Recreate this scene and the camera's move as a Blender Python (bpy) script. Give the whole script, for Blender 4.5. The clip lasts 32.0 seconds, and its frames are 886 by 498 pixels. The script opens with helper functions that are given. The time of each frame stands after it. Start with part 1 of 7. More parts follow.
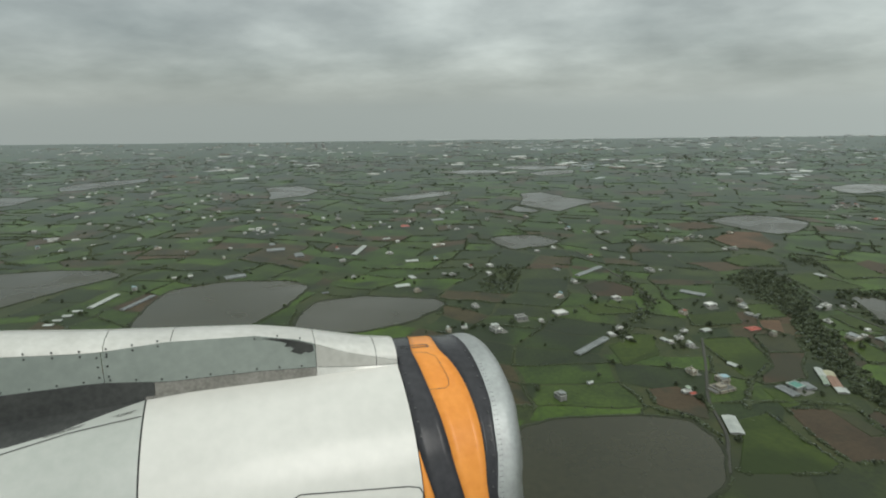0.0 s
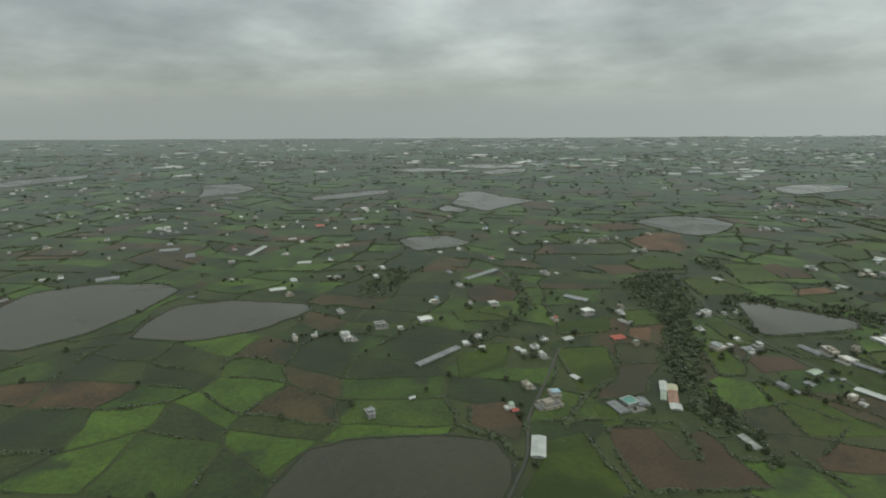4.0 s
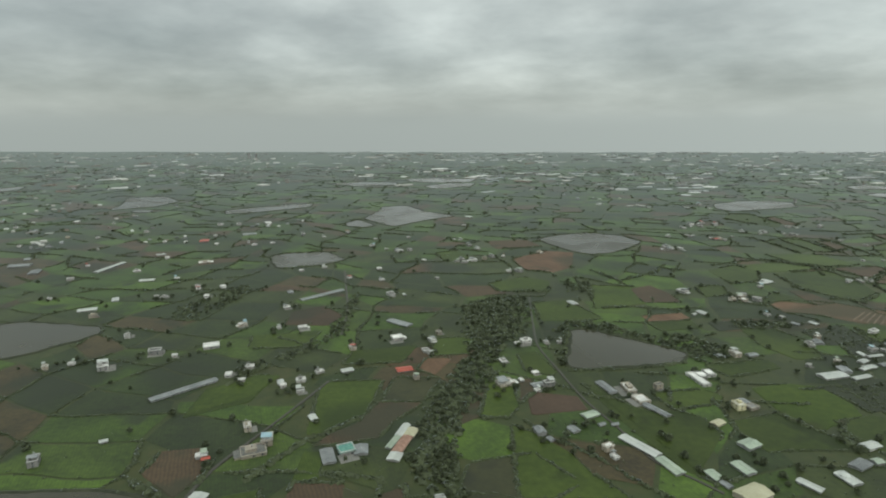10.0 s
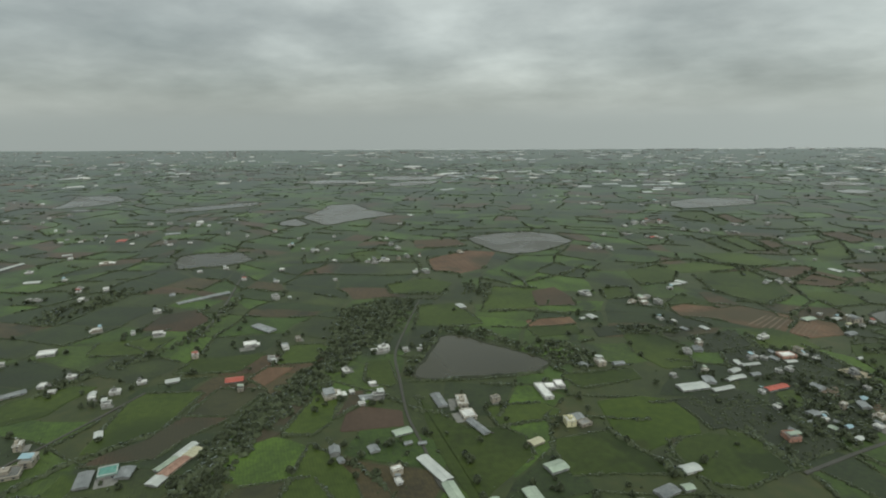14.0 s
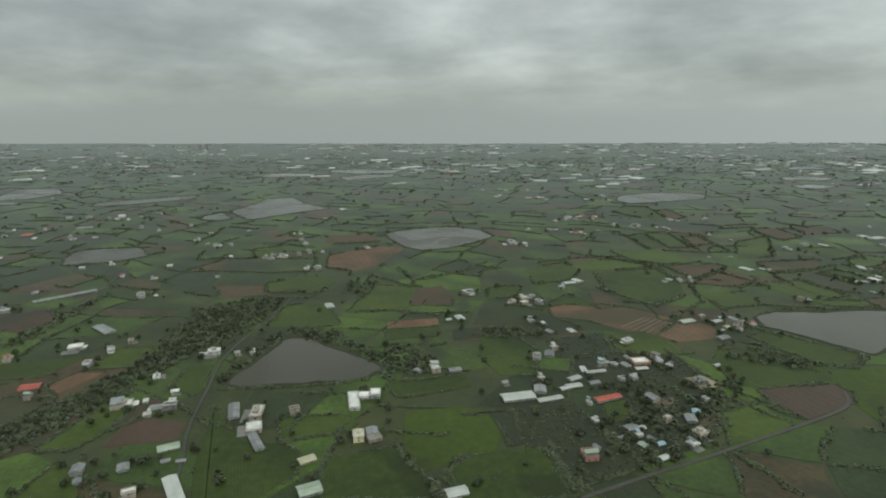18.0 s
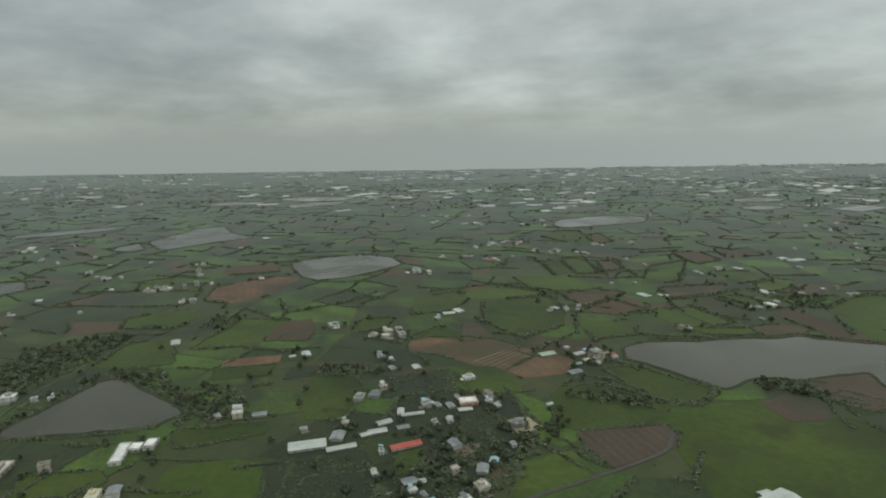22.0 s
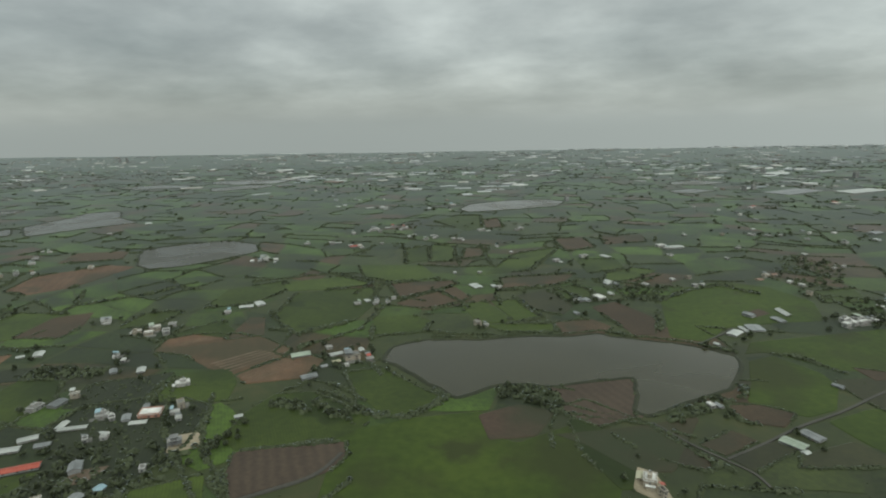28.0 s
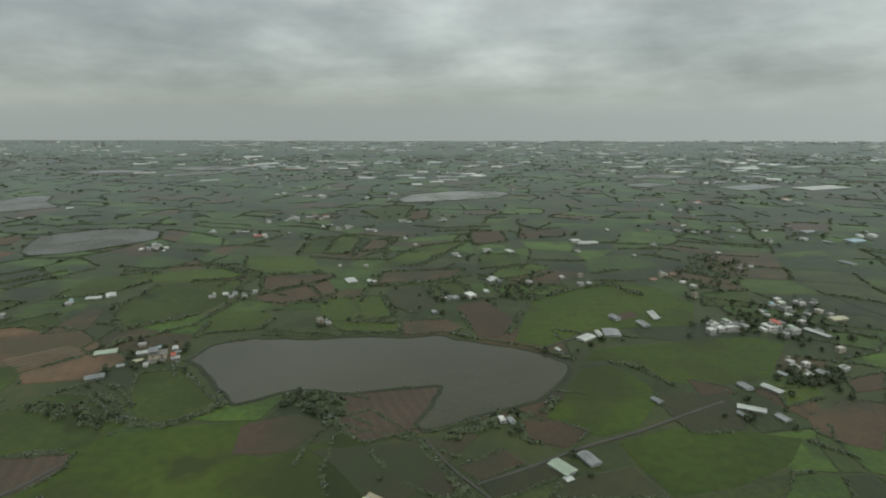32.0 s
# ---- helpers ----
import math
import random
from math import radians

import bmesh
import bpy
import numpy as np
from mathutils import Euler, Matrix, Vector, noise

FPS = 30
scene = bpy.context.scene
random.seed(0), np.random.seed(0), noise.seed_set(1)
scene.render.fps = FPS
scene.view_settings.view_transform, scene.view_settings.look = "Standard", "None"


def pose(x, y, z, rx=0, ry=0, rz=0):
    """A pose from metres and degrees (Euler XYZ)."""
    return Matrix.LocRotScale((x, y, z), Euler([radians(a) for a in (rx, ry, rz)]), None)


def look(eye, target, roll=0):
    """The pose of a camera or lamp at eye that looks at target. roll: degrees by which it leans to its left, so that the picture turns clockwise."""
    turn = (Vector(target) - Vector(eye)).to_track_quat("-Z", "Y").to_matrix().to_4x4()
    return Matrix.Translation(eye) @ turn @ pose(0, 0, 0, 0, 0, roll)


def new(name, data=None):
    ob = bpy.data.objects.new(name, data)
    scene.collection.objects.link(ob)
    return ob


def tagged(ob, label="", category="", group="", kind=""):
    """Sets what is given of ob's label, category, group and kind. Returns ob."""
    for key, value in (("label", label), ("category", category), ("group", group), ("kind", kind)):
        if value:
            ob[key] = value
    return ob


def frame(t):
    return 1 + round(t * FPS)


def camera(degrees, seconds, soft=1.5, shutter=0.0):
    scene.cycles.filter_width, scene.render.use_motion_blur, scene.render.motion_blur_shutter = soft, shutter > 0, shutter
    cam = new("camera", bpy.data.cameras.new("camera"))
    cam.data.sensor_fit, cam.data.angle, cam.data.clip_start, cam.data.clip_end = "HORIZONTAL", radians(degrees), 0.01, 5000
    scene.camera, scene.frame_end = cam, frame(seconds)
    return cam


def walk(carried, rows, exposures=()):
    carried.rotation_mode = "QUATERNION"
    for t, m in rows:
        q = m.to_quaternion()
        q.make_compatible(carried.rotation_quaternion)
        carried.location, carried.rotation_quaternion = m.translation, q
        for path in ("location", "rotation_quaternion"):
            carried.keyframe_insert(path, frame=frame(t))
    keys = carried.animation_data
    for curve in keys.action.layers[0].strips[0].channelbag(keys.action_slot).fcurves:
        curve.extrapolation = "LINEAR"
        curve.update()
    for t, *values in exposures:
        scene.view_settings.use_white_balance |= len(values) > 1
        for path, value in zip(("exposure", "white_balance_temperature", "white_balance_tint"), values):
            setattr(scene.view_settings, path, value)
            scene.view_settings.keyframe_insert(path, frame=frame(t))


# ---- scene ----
cam = camera(74.58, 32.0, soft=2.0)
# seconds, yaw, pitch, lean to the right; the flight path itself is a gentle descending curve
TURNS = [
    (0, 0.00, -13.83, 0.81), (0.5, 0.01, -13.86, 0.54), (1, -0.14, -13.98, 0.41), (1.5, -0.34, -13.87, 0.70),
    (2, -0.56, -13.47, 1.08), (2.5, -0.68, -13.40, 1.00), (3, -0.87, -13.67, 0.68), (3.5, -1.03, -13.85, 0.46),
    (5.5, -0.41, -14.70, -0.04), (6, -0.17, -15.03, -0.06), (6.5, 0.02, -15.22, 0.24), (7, 0.18, -14.82, 0.65),
    (7.5, 0.27, -14.39, 1.32), (8, 0.40, -14.20, 1.28), (8.5, 0.40, -14.34, 1.01), (9, 0.27, -13.61, 1.13),
    (9.5, -0.01, -12.79, 0.47), (10, -0.28, -12.56, 0.10), (10.5, -0.41, -12.50, 0.08), (11, -0.44, -12.56, 0.06),
    (11.5, -0.27, -12.54, 0.36), (12, -0.20, -12.55, 0.30), (12.5, -0.25, -12.74, 0.09), (13, -0.19, -13.10, 0.07),
    (13.5, 0.15, -13.06, 0.22), (14, 0.28, -12.73, 0.40), (14.5, 0.20, -12.47, 0.50), (16.5, 0.46, -13.75, -0.11),
    (17, 0.38, -14.05, -0.17), (17.5, 0.29, -13.65, 0.08), (18, 0.29, -13.28, 0.21), (18.5, 0.24, -13.17, 0.02),
    (19, 0.13, -13.20, -0.06), (19.5, 0.02, -13.37, -0.01), (20, -0.13, -13.63, 0.01), (20.5, -0.21, -13.42, -0.02),
    (21, -0.36, -12.54, 0.17), (21.5, -0.20, -11.86, 0.90), (22, -0.21, -10.70, 0.98), (22.5, -0.25, -10.12, 1.54),
    (23, -0.29, -10.48, 1.40), (23.5, -0.15, -11.48, 1.41), (24, -0.12, -12.38, 0.76), (24.5, -0.15, -13.17, 0.27),
    (25, -0.09, -13.50, 0.14), (25.5, -0.10, -13.34, 0.44), (27.5, -0.37, -12.38, 1.11), (28, -0.23, -12.34, 1.01),
    (28.5, -0.38, -12.45, 0.35), (29, -0.38, -12.57, 0.32), (29.5, -0.21, -12.43, 0.35), (30, -0.15, -12.48, 0.33),
    (30.5, -0.09, -13.11, 0.06), (31, 0.08, -13.81, 0.01), (31.5, 0.09, -13.70, -0.09), (32, 0.17, -13.29, 0.04),
]


def flight(t):
    bow = (t - 16) ** 2 - 256
    return (37.5624 * t -0.00135 * bow, 9.7713 * t +0.00005 * bow, 245.81 -1.7238 * t -0.00144 * bow)


EXPO = [(0.0, 0.0), (6.0, -0.05), (9.0, 0.03), (10.0, 0.12), (11.5, 0.1), (13.0, 0.02), (17.0, -0.03), (20.0, -0.08), (23.0, -0.15), (24.0, -0.2), (25.0, -0.12), (28.0, -0.06), (32.0, -0.05)]
walk(cam, [(t, pose(*flight(t), 90 + pitch, 0, yaw) @ pose(0, 0, 0, 0, 0, -lean)) for t, yaw, pitch, lean in TURNS],
     exposures=EXPO)

# ---- sky and light ----
world = bpy.data.worlds.new("sky")
scene.world = world
world.use_nodes = True
wt = world.node_tree
wt.nodes.clear()


def wnode(kind, **sets):
    n = wt.nodes.new(kind)
    for k, v in sets.items():
        n.inputs[k].default_value = v
    return n


def wmath(op, a, b=None):
    n = wt.nodes.new("ShaderNodeMath")
    n.operation = op
    for i, v in enumerate((a, b)):
        if v is None:
            continue
        if isinstance(v, (int, float)):
            n.inputs[i].default_value = v
        else:
            wt.links.new(v, n.inputs[i])
    return n.outputs[0]


w_out = wt.nodes.new("ShaderNodeOutputWorld")
w_bg = wt.nodes.new("ShaderNodeBackground")
w_co = wt.nodes.new("ShaderNodeTexCoord")
w_sep = wt.nodes.new("ShaderNodeSeparateXYZ")
wt.links.new(w_co.outputs["Generated"], w_sep.inputs[0])
up = wmath("MAXIMUM", w_sep.outputs["Z"], 0.0)
# cloud deck: a flat layer seen from below, so its banks crowd together towards the horizon
w_flat = wmath("DIVIDE", 1.0, wmath("ADD", up, 0.26))
w_deck = wt.nodes.new("ShaderNodeVectorMath")
w_deck.operation = "SCALE"
wt.links.new(w_co.outputs["Generated"], w_deck.inputs[0])
wt.links.new(w_flat, w_deck.inputs["Scale"])
w_map = wt.nodes.new("ShaderNodeMapping")
w_map.inputs["Rotation"].default_value = (0, 0, radians(8))
w_map.inputs["Location"].default_value = (2.0, 1.75, 0.25)
wt.links.new(w_deck.outputs[0], w_map.inputs["Vector"])
w_n1 = wnode("ShaderNodeTexNoise", Scale=0.85, Detail=6.0, Roughness=0.5, Distortion=0.1)
wt.links.new(w_map.outputs[0], w_n1.inputs["Vector"])
w_ramp = wt.nodes.new("ShaderNodeValToRGB")
cr = w_ramp.color_ramp
cr.elements[0].position, cr.elements[0].color = 0.34, (0.240, 0.274, 0.260, 1)
cr.elements[1].position, cr.elements[1].color = 0.66, (0.545, 0.595, 0.560, 1)
e = cr.elements.new(0.50)
e.color = (0.378, 0.418, 0.395, 1)
wt.links.new(w_n1.outputs["Fac"], w_ramp.inputs["Fac"])
# smaller billows on the underside of the deck
w_n2 = wnode("ShaderNodeTexNoise", Scale=2.8, Detail=6.0, Roughness=0.55, Distortion=0.15)
wt.links.new(w_map.outputs[0], w_n2.inputs["Vector"])
w_bil = wt.nodes.new("ShaderNodeMapRange")
w_bil.inputs["From Min"].default_value, w_bil.inputs["From Max"].default_value = 0.35, 0.65
w_bil.inputs["To Min"].default_value, w_bil.inputs["To Max"].default_value = 0.90, 1.12
wt.links.new(w_n2.outputs["Fac"], w_bil.inputs["Value"])
w_cloud = wt.nodes.new("ShaderNodeVectorMath")
w_cloud.operation = "SCALE"
wt.links.new(w_ramp.outputs["Color"], w_cloud.inputs[0])
wt.links.new(w_bil.outputs[0], w_cloud.inputs["Scale"])
# the mist that hides the clouds low down
w_low = wt.nodes.new("ShaderNodeMapRange")
w_low.inputs["From Min"].default_value, w_low.inputs["From Max"].default_value = -0.02, 0.075
w_low.interpolation_type = "SMOOTHSTEP"
wt.links.new(w_sep.outputs["Z"], w_low.inputs["Value"])
w_mist = wt.nodes.new("ShaderNodeMix")
w_mist.data_type = "RGBA"
w_mist.inputs["A"].default_value = (0.345, 0.392, 0.376, 1)
wt.links.new(w_low.outputs[0], w_mist.inputs["Factor"])
wt.links.new(w_cloud.outputs[0], w_mist.inputs["B"])
# an overcast sky is about three times as bright overhead as at the horizon
w_lift = wmath("ADD", wmath("MULTIPLY", wmath("MAXIMUM", wmath("SUBTRACT", up, 0.22), 0.0), 2.5), 1.0)
w_mul = wt.nodes.new("ShaderNodeVectorMath")
w_mul.operation = "SCALE"
wt.links.new(w_mist.outputs["Result"], w_mul.inputs[0])
# and the hidden sun makes its own side brighter
w_side = wt.nodes.new("ShaderNodeVectorMath")
w_side.operation = "DOT_PRODUCT"
w_side.inputs[1].default_value = (0.50, -0.865, 0.0)
wt.links.new(w_co.outputs["Generated"], w_side.inputs[0])
w_glow = wmath("ADD", wmath("MULTIPLY", w_side.outputs["Value"], 0.34), 1.21)
wt.links.new(wmath("MULTIPLY", w_lift, w_glow), w_mul.inputs["Scale"])
w_sky = wt.nodes.new("ShaderNodeTexSky")
w_sky.sky_type = "NISHITA"
w_sky.sun_disc = False
w_sky.sun_elevation, w_sky.sun_rotation = radians(48), radians(150)
w_nb = wt.nodes.new("ShaderNodeVectorMath")
w_nb.operation = "SCALE"
w_nb.inputs["Scale"].default_value = 0.012
wt.links.new(w_sky.outputs[0], w_nb.inputs[0])
w_sum = wt.nodes.new("ShaderNodeVectorMath")
w_sum.operation = "ADD"
wt.links.new(w_mul.outputs[0], w_sum.inputs[0])
wt.links.new(w_nb.outputs[0], w_sum.inputs[1])
wt.links.new(w_sum.outputs[0], w_bg.inputs["Color"])
w_bg.inputs["Strength"].default_value = 1.0
wt.links.new(w_bg.outputs[0], w_out.inputs[0])

sun = new("sun", bpy.data.lights.new("sun", "SUN"))
sun.data.energy, sun.data.angle, sun.data.color = 0.7, radians(25), (1.0, 0.97, 0.92)
sun.matrix_world = look((0, 0, 400), (-180, 310, 0))


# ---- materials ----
def material(name, dark, light, scale=0.2, rough=0.7, metal=0.0, bump=0.0, fine=6.0, spread=0.0, spec=0.4, islands=None, mid=None, wet=0.0, rows=0.0, haze_sheen=0.0, weeds=None, deep=0.1):
    """Two colours mixed by coarse and fine grain; spread shifts the lightness object by object."""
    m = bpy.data.materials.new(name)
    m.use_nodes = True
    nt = m.node_tree
    bsdf = nt.nodes["Principled BSDF"]
    bsdf.inputs["Roughness"].default_value = rough
    bsdf.inputs["Metallic"].default_value = metal
    bsdf.inputs["Specular IOR Level"].default_value = spec
    # the coat's sky gloss at flat angles also imitates haze on far land
    bsdf.inputs["Coat Weight"].default_value, bsdf.inputs["Coat Roughness"].default_value = wet, 0.32
    bsdf.inputs["Coat IOR"].default_value = 1.33
    # sheen at flat angles stands in for the haze over distant land
    bsdf.inputs["Sheen Weight"].default_value, bsdf.inputs["Sheen Roughness"].default_value = haze_sheen, 0.2
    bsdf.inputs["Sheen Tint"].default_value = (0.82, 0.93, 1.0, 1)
    geo = nt.nodes.new("ShaderNodeNewGeometry")
    a = nt.nodes.new("ShaderNodeTexNoise")
    a.inputs["Scale"].default_value, a.inputs["Detail"].default_value = scale, 5.0
    b = nt.nodes.new("ShaderNodeTexNoise")
    b.inputs["Scale"].default_value, b.inputs["Detail"].default_value = scale * fine, 4.0
    for n in (a, b):
        nt.links.new(geo.outputs["Position"], n.inputs["Vector"])
    mean = nt.nodes.new("ShaderNodeMath")
    mean.operation = "MULTIPLY_ADD"
    mean.inputs[1].default_value = 0.45
    nt.links.new(b.outputs["Fac"], mean.inputs[0])
    half = nt.nodes.new("ShaderNodeMath")
    half.operation = "MULTIPLY"
    half.inputs[1].default_value = 0.55
    nt.links.new(a.outputs["Fac"], half.inputs[0])
    nt.links.new(half.outputs[0], mean.inputs[2])
    ramp = nt.nodes.new("ShaderNodeValToRGB")
    c = ramp.color_ramp
    c.elements[0].position, c.elements[0].color = 0.36, (*dark, 1)
    c.elements[1].position, c.elements[1].color = 0.64, (*light, 1)
    if mid:
        c.elements.new(0.5).color = (*mid, 1)
    nt.links.new(mean.outputs[0], ramp.inputs["Fac"])
    col = ramp.outputs["Color"]
    if rows:
        turn = nt.nodes.new("ShaderNodeMapping")
        turn.inputs["Rotation"].default_value = (0, 0, radians(-20))
        nt.links.new(geo.outputs["Position"], turn.inputs["Vector"])
        wave = nt.nodes.new("ShaderNodeTexWave")
        wave.inputs["Scale"].default_value, wave.inputs["Distortion"].default_value, wave.inputs["Detail"].default_value = rows, 4.5, 3.0
        wave.inputs["Detail Scale"].default_value = 0.6
        nt.links.new(turn.outputs[0], wave.inputs["Vector"])
        tone = nt.nodes.new("ShaderNodeMapRange")
        tone.inputs["To Min"].default_value, tone.inputs["To Max"].default_value = 1 - deep, 1 + 0.9 * deep
        nt.links.new(wave.outputs["Fac"], tone.inputs["Value"])
        furrow = nt.nodes.new("ShaderNodeVectorMath")
        furrow.operation = "SCALE"
        nt.links.new(col, furrow.inputs[0])
        nt.links.new(tone.outputs[0], furrow.inputs["Scale"])
        col = furrow.outputs[0]
    if islands:
        pick = nt.nodes.new("ShaderNodeValToRGB")
        p = pick.color_ramp
        p.interpolation = "CONSTANT"
        p.elements[0].position, p.elements[0].color = 0.0, (*islands[0], 1)
        p.elements[1].position, p.elements[1].color = 1.0 / len(islands), (*islands[1], 1)
        for i, v in enumerate(islands[2:], 2):
            p.elements.new(i / len(islands)).color = (*v, 1)
        # single plots and the joined rest draw from the same set of colours
        own = nt.nodes.new("ShaderNodeObjectInfo")
        both = nt.nodes.new("ShaderNodeMath")
        both.operation = "ADD"
        part_of = nt.nodes.new("ShaderNodeMath")
        part_of.operation = "FRACT"
        nt.links.new(geo.outputs["Random Per Island"], both.inputs[0])
        nt.links.new(own.outputs["Random"], both.inputs[1])
        nt.links.new(both.outputs[0], part_of.inputs[0])
        nt.links.new(part_of.outputs[0], pick.inputs["Fac"])
        mul = nt.nodes.new("ShaderNodeMix")
        mul.data_type, mul.blend_type = "RGBA", "MULTIPLY"
        mul.inputs["Factor"].default_value = 1.0
        nt.links.new(col, mul.inputs["A"])
        nt.links.new(pick.outputs["Color"], mul.inputs["B"])
        col = mul.outputs["Result"]
    if weeds:
        # rank growth and mud that spread across the banks from field to field
        for size, low, high, where in ((0.0075, 0.53, 0.64, 3.0), (0.022, 0.57, 0.68, 9.0)):
            wn = nt.nodes.new("ShaderNodeTexNoise")
            wn.noise_dimensions = "4D"
            wn.inputs["Scale"].default_value, wn.inputs["Detail"].default_value, wn.inputs["W"].default_value = size, 4.0, where
            nt.links.new(geo.outputs["Position"], wn.inputs["Vector"])
            wr = nt.nodes.new("ShaderNodeMapRange")
            wr.interpolation_type = "SMOOTHSTEP"
            wr.inputs["From Min"].default_value, wr.inputs["From Max"].default_value, wr.inputs["To Max"].default_value = low, high, 0.8
            nt.links.new(wn.outputs["Fac"], wr.inputs["Value"])
            wm = nt.nodes.new("ShaderNodeMix")
            wm.data_type = "RGBA"
            wm.inputs["B"].default_value = (*weeds, 1)
            nt.links.new(wr.outputs[0], wm.inputs["Factor"])
            nt.links.new(col, wm.inputs["A"])
            col = wm.outputs["Result"]
    if spread:
        info = nt.nodes.new("ShaderNodeObjectInfo")
        hsv = nt.nodes.new("ShaderNodeHueSaturation")
        rng = nt.nodes.new("ShaderNodeMapRange")
        rng.inputs["To Min"].default_value, rng.inputs["To Max"].default_value = 1 - spread, 1 + spread
        nt.links.new(info.outputs["Random"], rng.inputs["Value"])
        nt.links.new(rng.outputs[0], hsv.inputs["Value"])
        nt.links.new(col, hsv.inputs["Color"])
        col = hsv.outputs["Color"]
    nt.links.new(col, bsdf.inputs["Base Color"])
    if bump:
        bp = nt.nodes.new("ShaderNodeBump")
        bp.inputs["Strength"].default_value, bp.inputs["Distance"].default_value = bump, 0.3
        nt.links.new(b.outputs["Fac"], bp.inputs["Height"])
        nt.links.new(bp.outputs[0], bsdf.inputs["Normal"])
    return m


M = {}
# land and plant materials carry a sheen that imitates aerial haze
M["ground"] = material("wet_meadow", (0.0188, 0.0268, 0.0052), (0.0415, 0.0438, 0.0108), 0.012, 0.75, fine=9, bump=0.3, mid=(0.0275, 0.0376, 0.0068), wet=0.08, haze_sheen=0.44, weeds=(0.0190, 0.0240, 0.0070))
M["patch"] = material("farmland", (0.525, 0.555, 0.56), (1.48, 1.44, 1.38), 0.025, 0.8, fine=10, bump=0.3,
                      islands=[(0.0270, 0.0480, 0.0056), (0.0240, 0.0340, 0.0068), (0.0360, 0.0660, 0.0066), (0.0280, 0.0390, 0.0077), (0.0165, 0.0260, 0.0060), (0.0500, 0.0320, 0.0138), (0.0420, 0.0740, 0.0074), (0.0195, 0.0300, 0.0066), (0.0410, 0.0320, 0.0120), (0.0275, 0.0510, 0.0056), (0.0180, 0.0300, 0.0058), (0.0340, 0.0560, 0.0070)], wet=0.08, rows=0.14, haze_sheen=0.46, weeds=(0.0140, 0.0200, 0.0075))
M["green"] = material("young_rice", (0.0236, 0.0375, 0.0060), (0.0480, 0.0690, 0.0112), 0.016, 0.7, fine=12, bump=0.3, spread=0.22, wet=0.10, rows=0.16, spec=0.2, haze_sheen=0.2, weeds=(0.0170, 0.0271, 0.0059))
M["meadow"] = material("wet_pasture", (0.0245, 0.0400, 0.0055), (0.0475, 0.0700, 0.0095), 0.011, 0.75, fine=14, bump=0.3, wet=0.10, mid=(0.0340, 0.0540, 0.0072), spec=0.2, haze_sheen=0.12, weeds=(0.0260, 0.0315, 0.0085))
M["olive"] = material("rough_grass", (0.0204, 0.0228, 0.0068), (0.0349, 0.0361, 0.0114), 0.02, 0.8, fine=12, bump=0.4, spread=0.15, wet=0.10, haze_sheen=0.3, weeds=(0.0133, 0.0163, 0.0066))
M["brown"] = material("ploughed_soil", (0.0370, 0.0245, 0.0120), (0.0670, 0.0440, 0.0225), 0.022, 0.85, fine=14, bump=0.5, spread=0.2, wet=0.10, rows=0.12, deep=0.16, haze_sheen=0.12, weeds=(0.0258, 0.0277, 0.0134))
M["red"] = material("red_clay", (0.070, 0.037, 0.018), (0.122, 0.071, 0.039), 0.03, 0.85, fine=14, bump=0.5, spread=0.1, wet=0.10, rows=0.03, haze_sheen=0.1, deep=0.07, weeds=(0.0330, 0.0320, 0.0140))
M["rust"] = material("rust_soil", (0.0420, 0.0260, 0.0150), (0.0640, 0.0400, 0.0250), 0.02, 0.85, fine=12, bump=0.4, wet=0.10, haze_sheen=0.2, weeds=(0.0230, 0.0290, 0.0110))
M["dark"] = material("dark_orchard_grass", (0.0110, 0.0160, 0.0050), (0.0190, 0.0250, 0.0080), 0.03, 0.8, fine=10, bump=0.4, wet=0.08, haze_sheen=0.25, rows=0.1)
M["dim"] = material("fallow_ground", (0.0280, 0.0240, 0.0105), (0.0440, 0.0345, 0.0165), 0.02, 0.85, fine=12, bump=0.4, wet=0.10, haze_sheen=0.2, weeds=(0.0200, 0.0300, 0.0090))
M["plots"] = material("bedded_soil", (0.0390, 0.0265, 0.0165), (0.0600, 0.0420, 0.0270), 0.03, 0.85, fine=12, bump=0.5, wet=0.10, haze_sheen=0.2, rows=0.045, deep=0.12)
M["tan"] = material("dry_gravel", (0.075, 0.052, 0.034), (0.150, 0.112, 0.078), 0.06, 0.9, fine=14, bump=0.4, spread=0.1, wet=0.10, haze_sheen=0.1)
M["cream"] = material("pale_sand_yard", (0.1968, 0.1640, 0.1107), (0.2952, 0.2520, 0.1763), 0.05, 0.9, fine=12, bump=0.3)
M["surf"] = material("sand_and_surf", (0.20, 0.21, 0.205), (0.40, 0.41, 0.40), 0.004, 0.8, fine=6)
M["water"] = material("pond_water", (0.0260, 0.0260, 0.0125), (0.0390, 0.0370, 0.0185), 0.008, 0.12, fine=20, bump=0.02, spec=0.36, spread=0.12)

